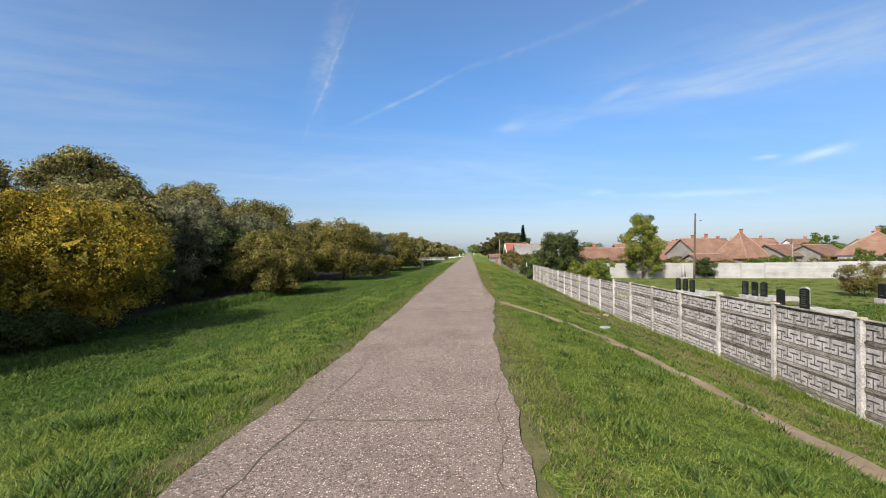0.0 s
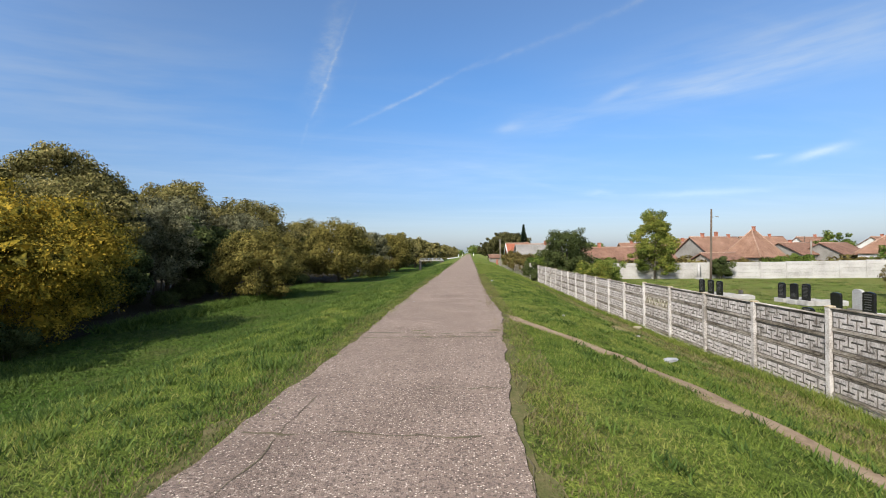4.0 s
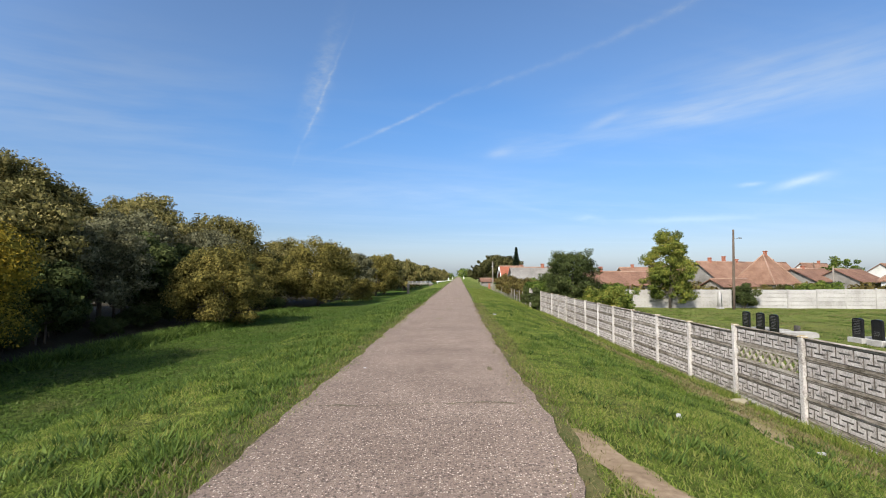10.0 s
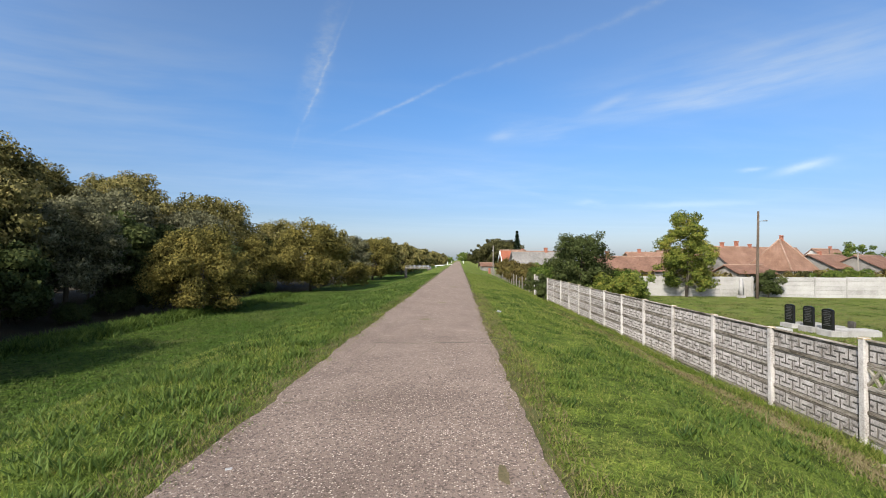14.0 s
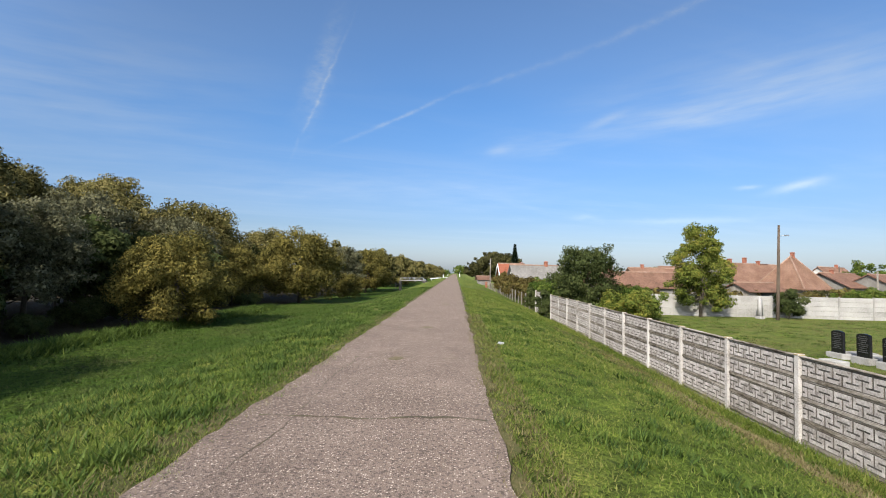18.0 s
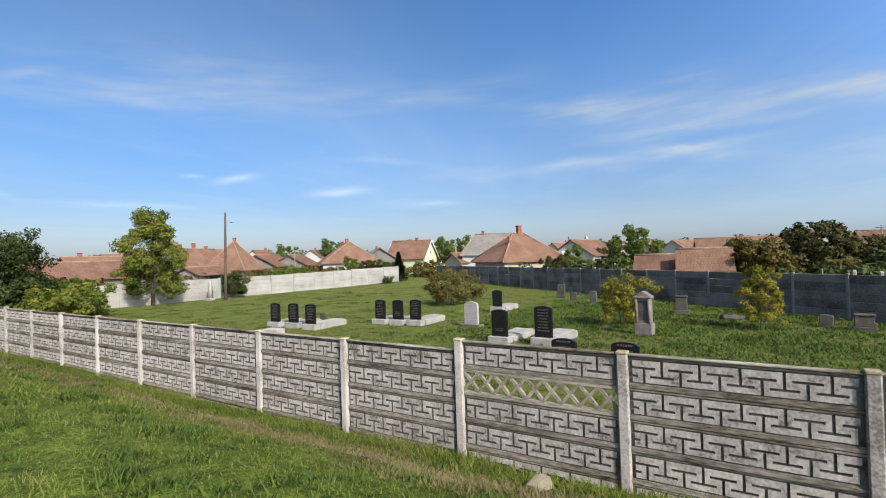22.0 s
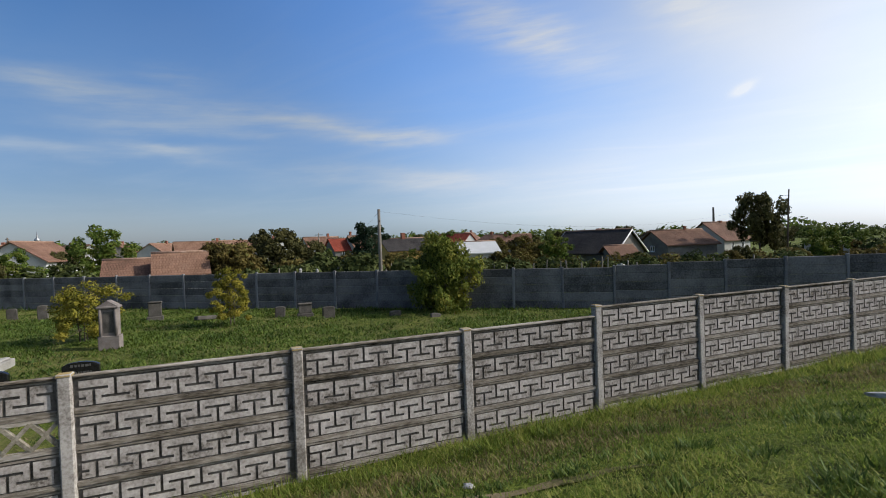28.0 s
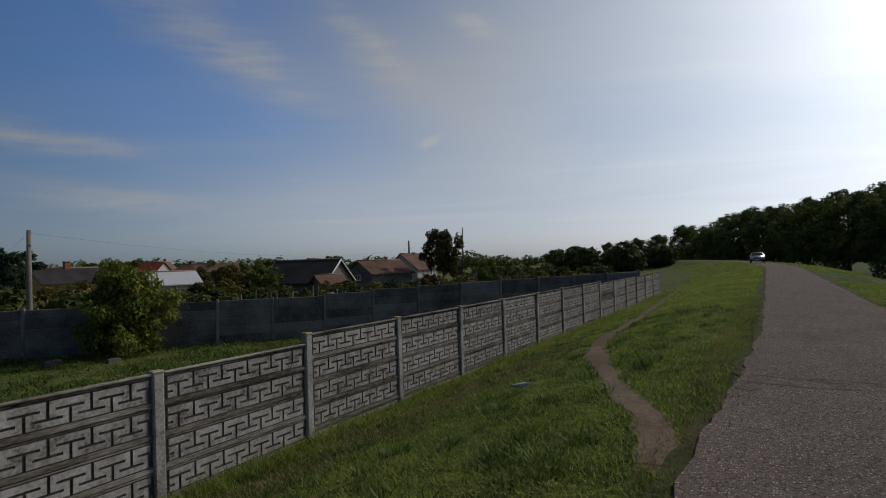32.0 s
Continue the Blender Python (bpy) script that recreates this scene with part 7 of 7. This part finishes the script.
blades("grass", 80000, 0.85, 7.3, 4.0, 20.0, 0.02, 0.055, 0.0075, M_BLADE, 82, "thick green grass beside the footpath", off_track)
blades("grass", 60000, -14, -2.2, 20.0, 75.0, 0.04, 0.10, 0.016, M_MEADOW, 63, "green grass on the western slope", off_track)
blades("grass", 55000, 0.9, 7.4, 30.0, 75.0, 0.03, 0.09, 0.015, M_BLADE, 64, "green grass on the eastern slope", off_track)
blades("grass", 90000, 0.9, 7.4, -24.0, 3.0, 0.03, 0.08, 0.011, M_BLADE, 65, "green grass sloping down to the fence", off_track)
blades("grass", 30000, -8.5, -2.2, -10.0, 3.0, 0.03, 0.09, 0.012, M_BLADE, 66, "green grass on the western shoulder", off_track)
def bank_south(x, y):
    u = x - (-0.63 + np.maximum(-30.0 - y, 0) ** 2 / 400.0)
    return (np.abs(u) > 1.5) & (np.abs(u) < 8.5)


blades("grass", 110000, -9.0, 24.0, -95.0, -24.0, 0.05, 0.14, 0.030, M_BLADE, 84, "green grass on the banks round the bend", bank_south)
blades("tall_grass", 36000, 6.6, 7.48, -18.0, 56.0, 0.06, 0.20, 0.008, M_BLADE, 67, "longer grass along the foot of the fence")
blades("dry_grass", 36000, 5.0, 6.6, 6.0, 45.0, 0.03, 0.09, 0.010, M_DRY, 68, "dry yellowed grass along the slope", clump=0.3)
blades("dry_grass", 14000, -2.6, -1.95, 1.5, 40.0, 0.03, 0.08, 0.007, M_DRY, 69, "dry grass along the lane's edge")
blades("dry_grass", 16000, 0.62, 1.25, 1.5, 40.0, 0.03, 0.08, 0.007, M_DRY, 70, "dry grass along the lane's edge")
blades("grass", 26000, -2.26, -1.98, 1.5, 45.0, 0.02, 0.06, 0.008, M_BLADE, 80, "short grass creeping over the lane's western edge", clump=0.07)
blades("grass", 30000, 0.60, 1.2, 1.5, 45.0, 0.02, 0.06, 0.008, M_BLADE, 81, "short grass creeping over the lane's eastern edge", off_track, clump=0.07)
blades("verge_weeds", 30000, -2.75, -2.02, 1.5, 45.0, 0.02, 0.06, 0.012, M_WEED, 85, "low dark weeds along the lane's western edge", clump=0.09)
blades("grass_tufts", 56000, -7.0, -2.4, 2.0, 45.0, 0.05, 0.13, 0.012, M_WEED, 71, "darker tufts of weeds in the grass", off_track, clump=0.10)
blades("grass_tufts", 26000, 1.3, 6.8, 2.0, 45.0, 0.05, 0.12, 0.012, M_WEED, 72, "darker tufts of weeds in the grass", off_track, clump=0.10)


def inside(x, y):
    """Inside the burial ground: east of the lane's fence and west of the dark one."""
    s = ((x - 7.75) * 56.85 + (y + 14.0) * 77.4) / (56.85 ** 2 + 77.4 ** 2)
    off = (x - 7.75) * 77.4 - (y + 14.0) * 56.85
    return (x > 7.7) & (off < -20) & (y < 66) & (s < 1.0)


blades("grass", 100000, 7.7, 50.0, -12.0, 66.0, 0.025, 0.07, 0.020, M_TURF, 73, "uneven green grass of the burial ground", inside)
blades("dry_grass", 44000, 9.0, 50.0, -5.0, 66.0, 0.03, 0.08, 0.022, M_DRY, 78, "dry yellowed grass among the graves", inside, clump=0.6)
blades("weeds", 44000, 8.5, 40.0, 20.0, 64.0, 0.03, 0.09, 0.026, M_WEED, 83, "low leafy weeds in the grass of the burial ground", inside, clump=0.22)
blades("weeds", 60000, 18.0, 36.0, 5.0, 34.0, 0.05, 0.16, 0.032, M_WEED, 74, "tall green weeds among the old gravestones", inside, clump=0.45)
blades("tall_grass", 26000, 15.0, 62.0, 4.0, 62.0, 0.15, 0.40, 0.03, M_WEED, 75, "long grass along the foot of the dark fence", lambda x, y: inside(x, y) & (((x - 7.75) * 77.4 - (y + 14.0) * 56.85) > -110))
blades("meadow_grass", 60000, -40, -13, 12.0, 110.0, 0.08, 0.20, 0.035, M_MEADOW, 76, "green meadow grass below the embankment", lambda x, y: (x > -29.5) | (y < 34))
blades("meadow_weeds", 26000, -31.6, -29.2, 44.0, 100.0, 0.25, 0.8, 0.06, M_WEED, 77, "tall weeds along the edge of the wood", clump=0.7)
blades("meadow_weeds", 9000, -27.5, -21.5, 24.0, 31.5, 0.1, 0.3, 0.04, M_WEED, 79, "low weeds at the foot of the trees", clump=0.5)
